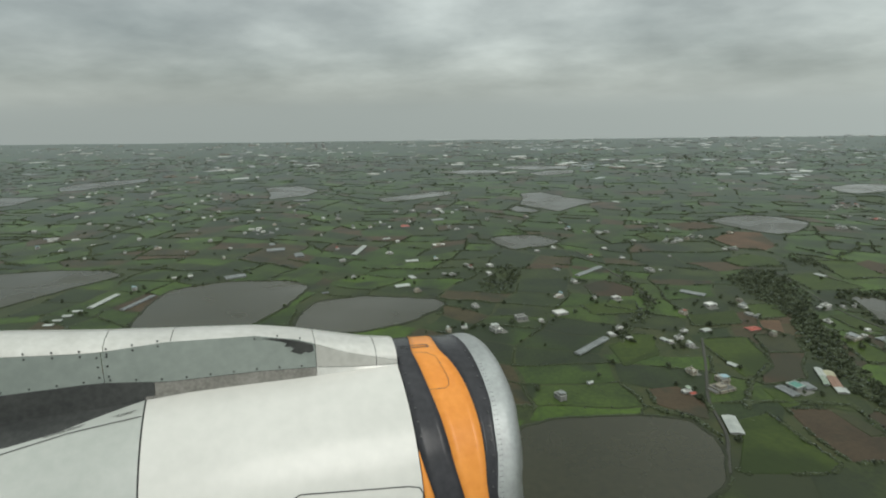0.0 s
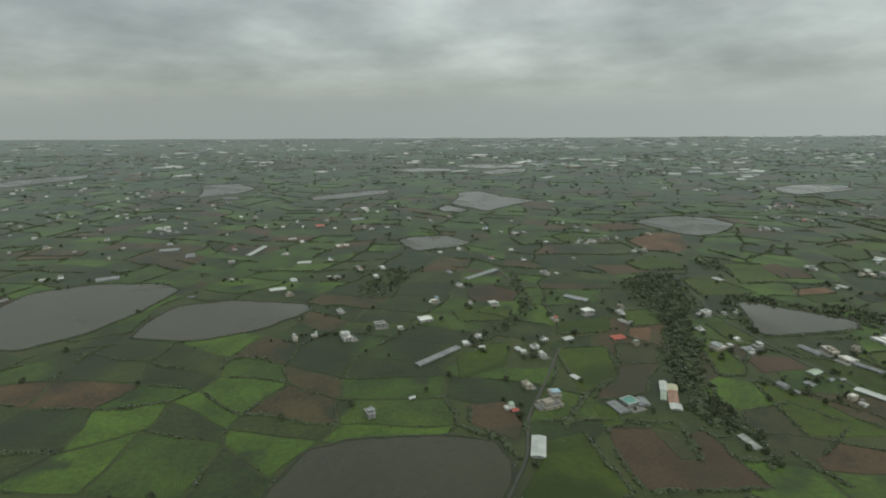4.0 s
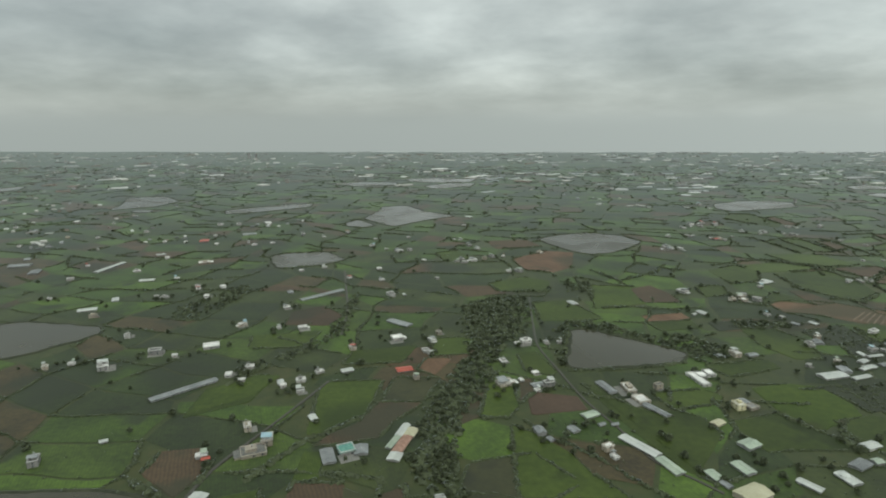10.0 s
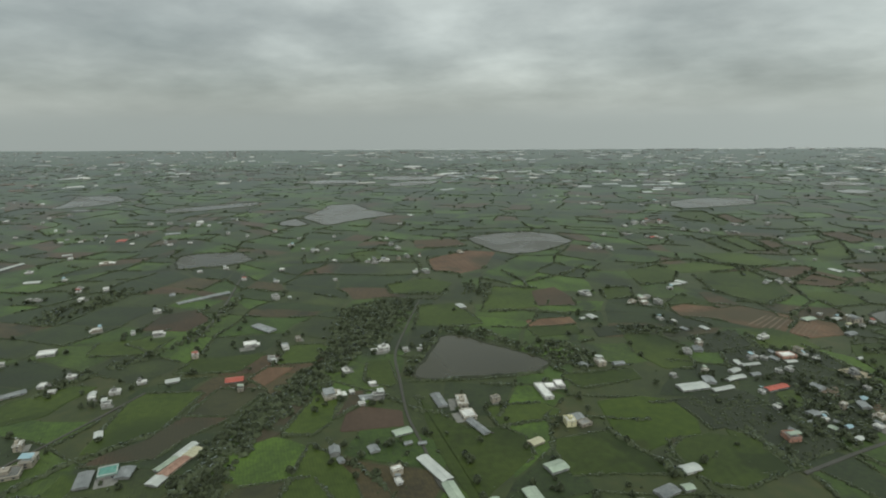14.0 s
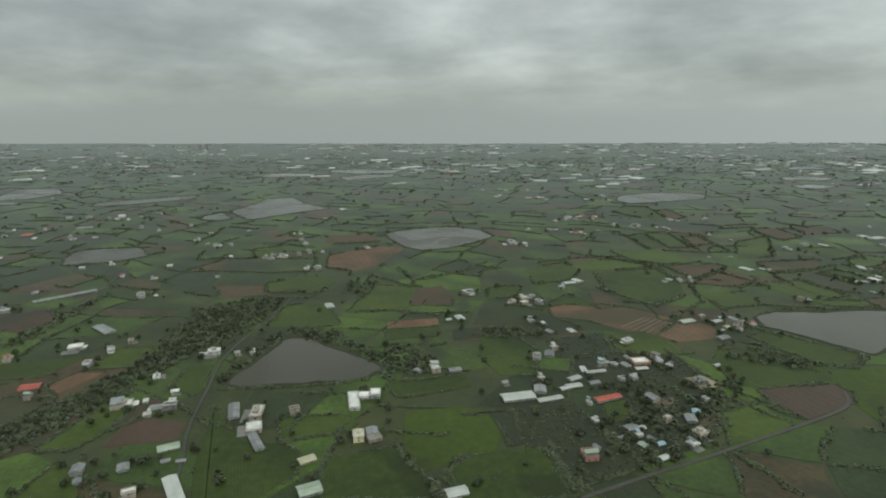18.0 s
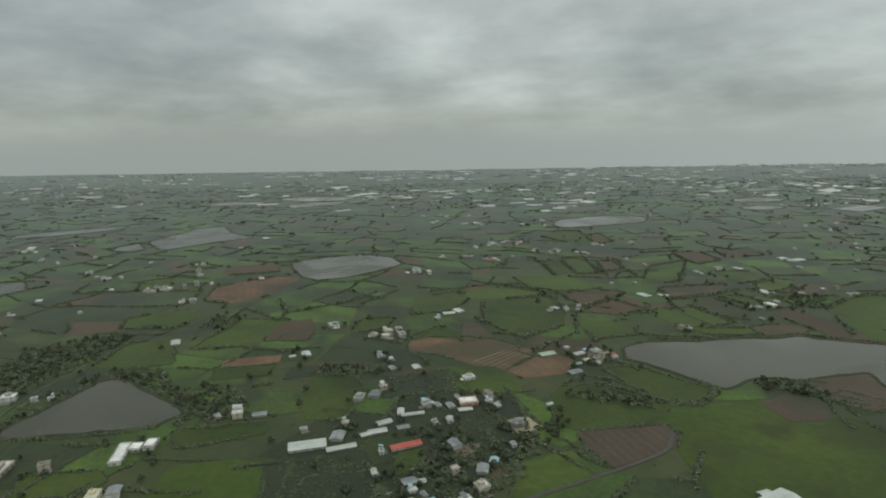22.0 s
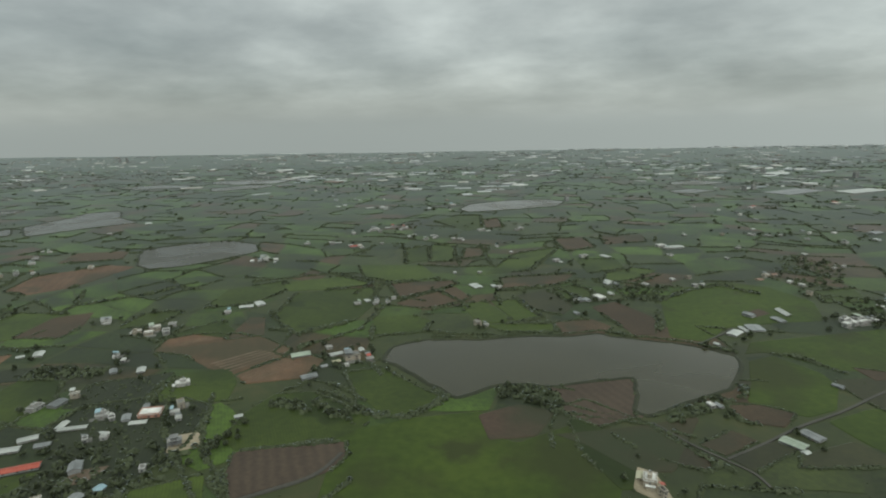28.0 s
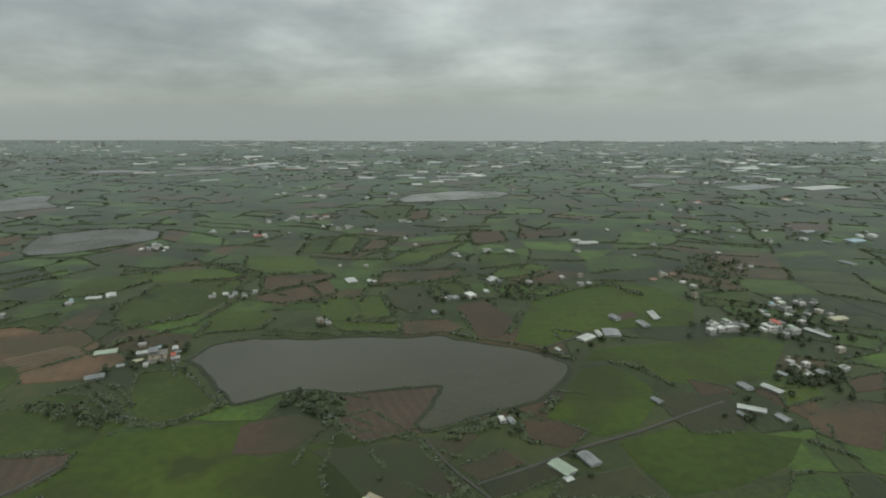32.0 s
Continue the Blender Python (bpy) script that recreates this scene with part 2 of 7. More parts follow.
def ruffled(m):
    """Gusts that roughen parts of the water."""
    nt = m.node_tree
    geo, gust, fit = nt.nodes.new("ShaderNodeNewGeometry"), nt.nodes.new("ShaderNodeTexNoise"), nt.nodes.new("ShaderNodeMapRange")
    gust.inputs["Scale"].default_value, gust.inputs["Detail"].default_value, gust.inputs["Distortion"].default_value = 0.011, 3.0, 0.6
    fit.inputs["From Min"].default_value, fit.inputs["From Max"].default_value = 0.38, 0.64
    fit.inputs["To Min"].default_value, fit.inputs["To Max"].default_value = 0.07, 0.34
    nt.links.new(geo.outputs["Position"], gust.inputs["Vector"])
    nt.links.new(gust.outputs["Fac"], fit.inputs["Value"])
    nt.links.new(fit.outputs[0], nt.nodes["Principled BSDF"].inputs["Roughness"])


ruffled(M["water"])
M["bank"] = material("grassy_bank", (0.0122, 0.0169, 0.0061), (0.0295, 0.0327, 0.0143), 0.05, 0.85, fine=8, bump=0.4, wet=0.08, haze_sheen=0.15)
M["road"] = material("wet_asphalt", (0.028, 0.027, 0.019), (0.050, 0.046, 0.036), 0.06, 0.6, fine=8, wet=0.08, haze_sheen=0.1)
M["leaf"] = material("foliage", (0.0250, 0.0330, 0.0140), (0.0500, 0.0620, 0.0255), 0.25, 0.75, fine=6, wet=0.05, haze_sheen=0.5)
M["bush"] = material("hedge_foliage", (0.0300, 0.0390, 0.0160), (0.0560, 0.0700, 0.0290), 0.12, 0.75, fine=6, wet=0.05, haze_sheen=0.6)
M["bark"] = material("bark", (0.06, 0.045, 0.03), (0.12, 0.09, 0.065), 2.0, 0.9)
# white walls darkened, flat roofs lightened: shade and skylight put into the colour
M["white_wall"] = material("shaded_white_render", (0.15, 0.148, 0.138), (0.36, 0.352, 0.325), 0.25, 0.7, fine=10, spread=0.34)
M["tan_wall"] = material("cream_tiles", (0.20, 0.172, 0.136), (0.36, 0.325, 0.256), 0.25, 0.6, fine=10, spread=0.18)
M["grey_wall"] = material("weathered_concrete", (0.13, 0.133, 0.128), (0.27, 0.27, 0.26), 0.3, 0.8, fine=8, spread=0.2)
M["brick_wall"] = material("red_brick_tiles", (0.26, 0.13, 0.09), (0.42, 0.23, 0.17), 0.4, 0.7, fine=10, spread=0.1)
M["flat_roof"] = material("roof_screed", (0.34, 0.34, 0.315), (0.68, 0.67, 0.63), 0.2, 0.6, fine=8, spread=0.25)
M["old_roof"] = material("stained_roof_screed", (0.085, 0.085, 0.078), (0.19, 0.187, 0.17), 0.3, 0.7, fine=7, spread=0.25)
M["rim"] = material("whitewashed_parapet", (0.36, 0.36, 0.34), (0.56, 0.55, 0.52), 0.4, 0.7, fine=8, spread=0.2)
M["white_metal"] = material("white_sheet_roof", (0.2814, 0.2967, 0.2781), (0.4221, 0.4340, 0.3988), 0.12, 0.4, fine=12, spread=0.12)
M["green_metal"] = material("pale_green_sheet_roof", (0.2066, 0.2539, 0.1948), (0.3214, 0.3660, 0.2868), 0.15, 0.4, fine=12, spread=0.1)
M["grey_metal"] = material("grey_sheet_roof", (0.1054, 0.1147, 0.1147), (0.2232, 0.2325, 0.2294), 0.15, 0.45, fine=10, spread=0.25)
M["blue_metal"] = material("blue_sheet_roof", (0.1628, 0.2664, 0.3080), (0.2812, 0.3848, 0.4200), 0.15, 0.4, fine=10, spread=0.1)
M["red_metal"] = material("red_sheet_roof", (0.2791, 0.0516, 0.0344), (0.3884, 0.0971, 0.0631), 0.15, 0.45, fine=10, spread=0.12)
M["teal_roof"] = material("sea_green_roof_paint", (0.05, 0.16, 0.13), (0.13, 0.28, 0.23), 0.4, 0.5, fine=8)
M["yellow_wall"] = material("pale_yellow_render", (0.42, 0.38, 0.23), (0.60, 0.56, 0.37), 0.3, 0.7, fine=10)
M["rust_metal"] = material("rusty_sheet_roof", (0.15, 0.075, 0.05), (0.30, 0.19, 0.14), 0.3, 0.6, fine=8, spread=0.1)
M["tan_metal"] = material("cream_sheet_roof", (0.3034, 0.2852, 0.1837), (0.4126, 0.3944, 0.2755), 0.15, 0.45, fine=10, spread=0.1)
M["glass"] = material("window_glass", (0.03, 0.035, 0.04), (0.07, 0.08, 0.085), 0.5, 0.12, spec=0.6)
M["steel"] = material("stainless_tank", (0.5, 0.5, 0.5), (0.7, 0.7, 0.7), 1.0, 0.25, metal=0.9)
M["door"] = material("painted_door", (0.12, 0.10, 0.09), (0.25, 0.20, 0.17), 1.0, 0.5, spread=0.3)
M["yard"] = material("yard_concrete", (0.10, 0.098, 0.088), (0.19, 0.185, 0.165), 0.15, 0.8, fine=9, spread=0.25)
M["far_white"] = material("pale_works_roofs", (0.85, 0.85, 0.85), (1.1, 1.1, 1.1), 0.02, 0.5, islands=[(0.56, 0.57, 0.56), (0.34, 0.36, 0.36), (0.44, 0.46, 0.46), (0.24, 0.26, 0.27), (0.62, 0.62, 0.60), (0.30, 0.33, 0.35)])
M["far"] = material("far_roofs", (0.851, 0.85, 0.85), (1.1, 1.1, 1.1), 0.02, 0.6, islands=[(0.36, 0.37, 0.36), (0.15, 0.155, 0.15), (0.12, 0.125, 0.12), (0.22, 0.225, 0.22), (0.54, 0.54, 0.52), (0.19, 0.155, 0.13), (0.26, 0.27, 0.27), (0.10, 0.105, 0.10), (0.44, 0.43, 0.40)])


# ---- helpers for building ----
def mesh_of(name, verts, faces, mat):
    me = bpy.data.meshes.new(name)
    me.from_pydata(verts, [], faces)
    me.materials.append(mat)
    me.update()
    return me


def part(name, me, parent, label="", at=None):
    ob = new(name, me)
    ob.parent = parent
    if at is not None:
        ob.matrix_basis = at
    if label:
        ob["label"] = label
    return ob


def box_data(x0, y0, z0, x1, y1, z1):
    v = [(x0, y0, z0), (x1, y0, z0), (x1, y1, z0), (x0, y1, z0), (x0, y0, z1), (x1, y0, z1), (x1, y1, z1), (x0, y1, z1)]
    return v, [(3, 2, 1, 0), (4, 5, 6, 7), (0, 1, 5, 4), (1, 2, 6, 5), (2, 3, 7, 6), (3, 0, 4, 7)]


def joined(*datas):
    v, f = [], []
    for dv, df in datas:
        n = len(v)
        v += dv
        f += [tuple(i + n for i in q) for q in df]
    return v, f


def box(name, mat, *b):
    return mesh_of(name, *box_data(*b), mat)


def rounded(pts, times=1, cut=0.14):
    """A closed outline with its corners cut twice."""
    for _ in range(times):
        nxt = []
        for i, p in enumerate(pts):
            q = pts[(i + 1) % len(pts)]
            nxt += [(p[0] + (q[0] - p[0]) * cut, p[1] + (q[1] - p[1]) * cut), (q[0] + (p[0] - q[0]) * cut, q[1] + (p[1] - q[1]) * cut)]
        pts = nxt
    return pts


def ccw(pts):
    s = sum(p[0] * q[1] - q[0] * p[1] for p, q in zip(pts, pts[1:] + pts[:1]))
    return pts if s > 0 else pts[::-1]


def grown(pts, d):
    """An outline moved outwards by d metres (inwards: minus)."""
    res = []
    n = len(pts)
    for i in range(n):
        a, b = Vector(pts[i - 1]), Vector(pts[(i + 1) % n])
        t = (b - a).normalized()
        res.append((pts[i][0] + t.y * d, pts[i][1] - t.x * d))
    return res


def inside(x, y, pts):
    r = False
    n = len(pts)
    for i in range(n):
        (x0, y0), (x1, y1) = pts[i - 1], pts[i]
        if (y0 > y) != (y1 > y) and x < (x1 - x0) * (y - y0) / (y1 - y0) + x0:
            r = not r
    return r


BARE, ORCHARDS = [], []
POND_LINES, FIELD_LINES, HEDGED, ROAD_LINES, HOUSE_SPOTS = [], [], [], [], []


def between(p, q, n):
    return [(p[0] + (q[0] - p[0]) * k / n, p[1] + (q[1] - p[1]) * k / n) for k in range(n)]


def pond(pts, label):
    pts = rounded(rounded(ccw(pts), 1, 0.12), 1, 0.25) if pts[0][1] < 1000 else rounded(ccw(pts), 1, 0.08)
    POND_LINES.append(grown(pts, 3))
    # a shore is never a clean line
    pts = [p for a, b in zip(pts, pts[1:] + pts[:1]) for p in between(a, b, max(1, int(math.dist(a, b) / 7)))]
    pts = [(x + 3.0 * noise.noise((x * 0.05, y * 0.05, 1)) + 1.6 * noise.noise((x * 0.19, y * 0.19, 3)),
            y + 3.0 * noise.noise((x * 0.05, y * 0.05, 7)) + 1.6 * noise.noise((x * 0.19, y * 0.19, 9))) for x, y in pts]
    ob = tagged(new("pond"), label, "pond", "irrigation ponds", "structure")
    n = len(pts)
    part("water", mesh_of("water", [(x, y, 0.6) for x, y in grown(pts, 0.5)], [tuple(range(n))], M["water"]), ob, "still grey-brown water")
    rings = [(0.0, 0.45), (0.8, 1.05), (2.2, 1.1), (4.5, 0.05)]
    v, f = [], []
    for k, (d, z) in enumerate(rings):
        v += [(x, y, z) for x, y in grown(pts, d)]
    for k in range(len(rings) - 1):
        for i in range(n):
            j = (i + 1) % n
            f.append((k * n + i, (k + 1) * n + i, (k + 1) * n + j, k * n + j))
    part("bank", mesh_of("bank", v, f, M["bank"]), ob, "earth bank with rough grass")
    return ob


FIELD_WORDS = {"green": "bright green rice field with low banks", "olive": "rough dull green grass field", "brown": "bare brown ploughed field",
               "red": "bare red clay plot", "tan": "pale dry gravel plot", "meadow": "broad wet green meadow without banks", "cream": "pale sandy yard round an unfinished house",
               "rust": "bare rust-brown soil between meadows", "dark": "dark green orchard plot", "dim": "fallow brown-green plot", "plots": "ploughed brown plot in narrow beds"}


def field(kind, pts):
    pts = ccw(rounded(ccw(pts), 1, 0.06))
    FIELD_LINES.append(pts)
    if kind in ("cream", "tan", "red", "brown", "plots", "meadow"):
        BARE.append(pts)
    if kind not in ("meadow", "rust", "dim", "cream", "tan"):
        HEDGED.append(pts)
    if kind == "dark":
        ORCHARDS.append(pts)
    n = len(pts)
    inner = grown(pts, -0.8)
    top = 0.30 + 0.003 * len(FIELD_LINES)
    v = [(x, y, 0.05) for x, y in pts] + [(x, y, top) for x, y in inner]
    f = [tuple(range(n, 2 * n))] + [(i, (i + 1) % n, n + (i + 1) % n, n + i) for i in range(n)]
    return tagged(new("field", mesh_of("field", v, f, M[kind])), FIELD_WORDS[kind], "field", "fields of the near plain", "structure")


def road(pts, width):
    line = [Vector(p) for p in pts]
    fine = []
    for i in range(len(line) - 1):
        p0, p1, p2, p3 = line[max(i - 1, 0)], line[i], line[i + 1], line[min(i + 2, len(line) - 1)]
        for k in range(8):
            t = k / 8
            fine.append(0.5 * (2 * p1 + (p2 - p0) * t + (2 * p0 - 5 * p1 + 4 * p2 - p3) * t * t + (3 * p1 - p0 - 3 * p2 + p3) * t ** 3))
    fine.append(line[-1])
    ROAD_LINES.append([(p.x, p.y) for p in fine])
    v, f = [], []
    for i, p in enumerate(fine):
        t = (fine[min(i + 1, len(fine) - 1)] - fine[max(i - 1, 0)]).normalized()
        s = Vector((t.y, -t.x)) * width / 2
        for k, z in ((-1.25, 0.1), (-1, 0.75), (1, 0.75), (1.25, 0.1)):
            v.append((p.x + s.x * k, p.y + s.y * k, z))
        if i:
            b = 4 * i
            f += [(b - 4 + k, b - 3 + k, b + 1 + k, b + k) for k in range(3)]
    return tagged(new("farm_road", mesh_of("farm_road", v, f, M["road"])), "narrow pale asphalt farm road between fields", "road", "", "structure")


SCRUB, THICKETS = [], []


def thicket(pts, room):
    """Notes an overgrown plot, and the ground in square metres that each of its trees takes; they grow further down."""
    THICKETS.append((ccw(pts), room))


def hedge(pts):
    """Notes the line of a single hedge; the hedges grow with the rest further down."""
    SCRUB.append(pts)


# ---- the land ----
def land():
    xs = np.linspace(-5200, 7000, 62)
    ys = [-900.0 + 200 * i for i in range(27)]
    v, f = [], []
    for j, y in enumerate(ys):
        for x in xs:
            yy = y if j < len(ys) - 1 else 4310 - 0.06 * x + 60 * noise.noise((x * 0.002, 3, 0))
            v.append((float(x), float(yy), 0.0))
    n = len(xs)
    for j in range(len(ys) - 1):
        for i in range(n - 1):
            f.append((j * n + i, j * n + i + 1, (j + 1) * n + i + 1, (j + 1) * n + i))
    return tagged(new("ground", mesh_of("ground", v, f, M["ground"])), "flat wet green farmland under low cloud", "ground", "", "structure")


land()


def coast():
    """The pale surf line where the plain meets the sea."""
    xs = np.linspace(-300, 7000, 60)
    v = []
    for x in xs:
        near = 4310 - 0.06 * x + 60 * noise.noise((x * 0.002, 3, 0))
        wide = 110 + 100 * noise.noise((x * 0.004, 8, 0))
        v += [(float(x), near - 4, -0.1), (float(x), near + wide, -0.1)]
    f = [(2 * i, 2 * i + 2, 2 * i + 3, 2 * i + 1) for i in range(len(xs) - 1)]
    return tagged(new("beach", mesh_of("beach", v, f, M["surf"])), "pale line of sand and surf along the distant coast", "beach", "", "structure")


coast()


# ---- ponds, single fields and roads ----
pond([(-791, 836), (-689, 870), (-613, 889), (-530, 884), (-489, 857), (-534, 791), (-574, 714), (-609, 629)], 'wide muddy irrigation pond with grassy banks')
pond([(-383, 777), (-317, 814), (-227, 815), (-189, 786), (-204, 699), (-227, 636), (-269, 592), (-358, 603), (-378, 696)], 'wide muddy irrigation pond with grassy banks')
pond([(-166, 719), (-110, 740), (-11, 724), (3, 701), (-43, 639), (-105, 610), (-171, 621), (-175, 667)], 'wide muddy irrigation pond with grassy banks')
pond([(-561, 1843), (-460, 1873), (-374, 1761), (-394, 1660), (-481, 1596), (-500, 1692)], 'grey irrigation pond between green fields')
pond([(-1262, 1915), (-1246, 2028), (-1081, 2156), (-1041, 2052), (-1140, 1850), (-1200, 1818)], 'grey irrigation pond between green fields')
pond([(-1398, 1699), (-1175, 1700), (-1159, 1550), (-1237, 1495)], 'grey irrigation pond between green fields')
pond([(61, 411), (96, 421), (156, 423), (194, 416), (202, 380), (189, 340), (138, 298), (30, 300), (44, 363)], 'dark green pond below a farm track')
pond([(1002, 738), (1009, 769), (1041, 782), (1091, 777), (1135, 788), (1167, 781), (1197, 788), (1230, 771), (1269, 757), (1298, 732), (1292, 712), (1265, 671), (1240, 662), (1204, 642), (1192, 635), (1185, 639), (1198, 675), (1203, 695), (1173, 692), (1137, 683), (1119, 687), (1097, 689), (1063, 669), (1055, 673), (1036, 700), (1019, 722)], 'large grey reservoir with a notched wooded shore')
pond([(521, 707), (543, 705), (589, 671), (623, 638), (605, 619), (545, 610), (495, 606), (511, 657)], 'dark pond edged by trees beside a farm road')
pond([(566, 1211), (624, 1254), (684, 1273), (736, 1242), (760, 1186), (727, 1138), (679, 1093), (639, 1079), (611, 1102), (585, 1154)], 'grey irrigation pond between green fields')
pond([(1098, 1605), (1128, 1678), (1212, 1731), (1317, 1744), (1356, 1700), (1323, 1623), (1258, 1598), (1155, 1566), (1115, 1558)], 'grey irrigation pond between green fields')
pond([(87, 1067), (110, 1093), (176, 1100), (216, 1047), (187, 1009), (120, 988)], 'grey irrigation pond between green fields')
pond([(198, 1458), (220, 1564), (222, 1643), (285, 1667), (336, 1562), (413, 1490), (347, 1441), (273, 1352), (219, 1424)], 'grey irrigation pond between green fields')
pond([(163, 1397), (185, 1434), (232, 1365), (213, 1344), (173, 1357)], 'grey irrigation pond between green fields')
pond([(-44, 2226), (95, 2284), (214, 2257), (219, 2186), (88, 2144)], 'distant pale grey pond on the plain')
pond([(239, 2385), (354, 2438), (518, 2379), (486, 2276), (356, 2254), (263, 2305)], 'distant pale grey pond on the plain')
pond([(320, 2139), (407, 2229), (503, 2227), (479, 2136), (358, 2055)], 'distant pale grey pond on the plain')
pond([(-177, 1588), (-118, 1629), (-42, 1693), (21, 1712), (26, 1646), (-80, 1563), (-154, 1526)], 'grey irrigation pond between green fields')
pond([(1771, 2089), (1879, 2139), (1933, 2059), (1850, 2004), (1755, 2023)], 'distant pale grey pond on the plain')
pond([(1684, 1872), (1758, 1911), (1816, 1864), (1725, 1813), (1685, 1827)], 'distant pale grey pond on the plain')
pond([(1983, 2428), (2101, 2470), (2116, 2386), (1971, 2361)], 'distant pale grey pond on the plain')
field('dark', [(791, 665), (846, 680), (886, 662), (888, 609), (862, 540), (835, 513), (793, 506), (776, 556), (808, 599), (779, 619)])
field('olive', [(395, 454), (441, 465), (467, 430), (414, 387), (380, 393)])
field('meadow', [(981, 620), (1029, 638), (1078, 646), (1082, 614), (1098, 604), (1143, 629), (1148, 609), (1162, 590), (1144, 544), (1175, 531), (1145, 515), (982, 516), (983, 575)])
field('meadow', [(1309, 736), (1327, 762), (1361, 769), (1468, 789), (1489, 771), (1440, 706), (1386, 694), (1364, 701), (1328, 739)])
field('meadow', [(1283, 678), (1305, 722), (1330, 732), (1349, 695), (1346, 672), (1321, 637), (1297, 628), (1279, 637), (1267, 652)])
field('meadow', [(1305, 622), (1344, 638), (1385, 634), (1417, 626), (1396, 601), (1358, 580), (1318, 570), (1309, 601)])
field('green', [(880, 947), (971, 963), (978, 898), (964, 843), (909, 807), (874, 857)])
field('green', [(1038, 1442), (1088, 1512), (1138, 1506), (1133, 1366), (1103, 1323)])
field('red', [(495, 1046), (562, 1108), (611, 1095), (584, 988), (548, 956), (506, 973)])
field('green', [(1164, 1132), (1242, 1178), (1172, 1031), (1107, 1014)])
field('green', [(934, 1081), (1025, 1074), (1046, 1009), (991, 985), (950, 1016)])
field('green', [(585, 887), (665, 878), (649, 807), (566, 780)])
field('brown', [(463, 1195), (544, 1206), (564, 1142), (477, 1121)])
field('meadow', [(1290, 878), (1323, 930), (1395, 959), (1437, 934), (1455, 874), (1428, 813), (1380, 810), (1322, 800), (1291, 763), (1261, 777)])
field('rust', [(1362, 843), (1385, 855), (1389, 838), (1364, 825)])
field('green', [(788, 967), (851, 1000), (867, 965), (837, 904), (789, 891)])
field('red', [(792, 766), (790, 797), (811, 810), (849, 810), (878, 801), (917, 767), (912, 748), (879, 712), (852, 731), (823, 758)])
field('green', [(925, 678), (953, 682), (1002, 640), (999, 627), (985, 613), (922, 600), (908, 614), (912, 651)])
field('dark', [(726, 578), (772, 583), (785, 552), (785, 534), (801, 498), (758, 477), (743, 509), (727, 525)])
field('green', [(444, 897), (498, 933), (535, 910), (523, 856), (456, 857)])
field('brown', [(280, 432), (314, 431), (319, 389), (335, 389), (339, 420), (354, 429), (358, 389), (366, 357), (283, 357), (278, 389)])
field('brown', [(1327, 1260), (1404, 1266), (1388, 1204), (1316, 1188)])
field('green', [(848, 994), (919, 1018), (969, 979), (922, 957), (866, 954)])
field('green', [(501, 576), (508, 543), (519, 496), (532, 461), (540, 440), (550, 433), (553, 448), (586, 488), (582, 514), (564, 525), (542, 525), (529, 537)])
field('green', [(492, 809), (537, 819), (568, 746), (542, 737), (492, 738)])
field('brown', [(1243, 1242), (1294, 1250), (1297, 1167), (1243, 1151)])
field('green', [(1037, 1206), (1079, 1218), (1069, 1090), (1036, 1090)])
field('brown', [(1128, 997), (1229, 1013), (1194, 956), (1119, 949)])
field('meadow', [(646, 565), (684, 573), (707, 567), (714, 534), (709, 515), (672, 498), (660, 489), (647, 520)])
field('brown', [(999, 898), (1069, 961), (1087, 911), (1037, 868)])
field('green', [(270, 579), (325, 584), (317, 521), (296, 496), (275, 490)])
field('green', [(1247, 1092), (1305, 1087), (1302, 1036), (1244, 1009)])
field('green', [(230, 415), (262, 426), (269, 387), (275, 356), (262, 345), (199, 347), (223, 389)])
field('green', [(710, 710), (747, 710), (762, 676), (751, 625), (722, 625), (707, 661)])
field('brown', [(1238, 1218), (1296, 1237), (1288, 1168), (1245, 1140)])
field('brown', [(985, 981), (1065, 989), (1073, 970), (1004, 913)])
field('green', [(998, 1181), (1032, 1206), (1035, 1101), (1000, 1081)])
field('brown', [(195, 775), (229, 799), (262, 759), (248, 724), (197, 727)])
field('green', [(430, 504), (449, 489), (467, 466), (476, 441), (495, 414), (424, 415), (427, 466)])
field('brown', [(1212, 871), (1244, 888), (1268, 831), (1251, 785), (1232, 785)])
field('green', [(972, 715), (1003, 722), (1035, 683), (1054, 666), (1029, 640), (1007, 646), (986, 676)])
field('olive', [(1136, 918), (1177, 940), (1196, 876), (1177, 845), (1153, 864)])
field('brown', [(637, 867), (671, 886), (685, 840), (684, 805), (635, 806)])
field('brown', [(1140, 1449), (1171, 1464), (1172, 1362), (1138, 1350)])
field('green', [(366, 1091), (408, 1112), (429, 1048), (385, 1030)])
field('green', [(838, 719), (875, 728), (890, 700), (893, 668), (859, 668), (833, 668)])
field('green', [(981, 853), (1023, 855), (1043, 835), (1031, 802), (985, 798)])
field('green', [(597, 507), (644, 520), (660, 489), (667, 481), (668, 466), (627, 467), (605, 464)])
field('green', [(172, 695), (245, 708), (237, 662), (179, 656)])
field('green', [(1266, 1008), (1313, 1035), (1338, 1018), (1294, 977), (1254, 966)])
field('plots', [(1132, 681), (1199, 693), (1187, 630), (1158, 640), (1137, 654)])
field('plots', [(921, 600), (989, 610), (993, 591), (984, 576), (935, 552), (923, 577)])
field('dark', [(773, 701), (832, 723), (829, 676), (800, 660), (775, 660)])
field('green', [(171, 568), (225, 597), (218, 542), (172, 514)])
field('brown', [(1090, 1180), (1131, 1192), (1115, 1121), (1082, 1100)])
field('olive', [(1348, 683), (1398, 688), (1399, 671), (1405, 660), (1387, 635), (1354, 631), (1348, 651)])
field('green', [(1480, 913), (1533, 922), (1511, 867), (1463, 870)])
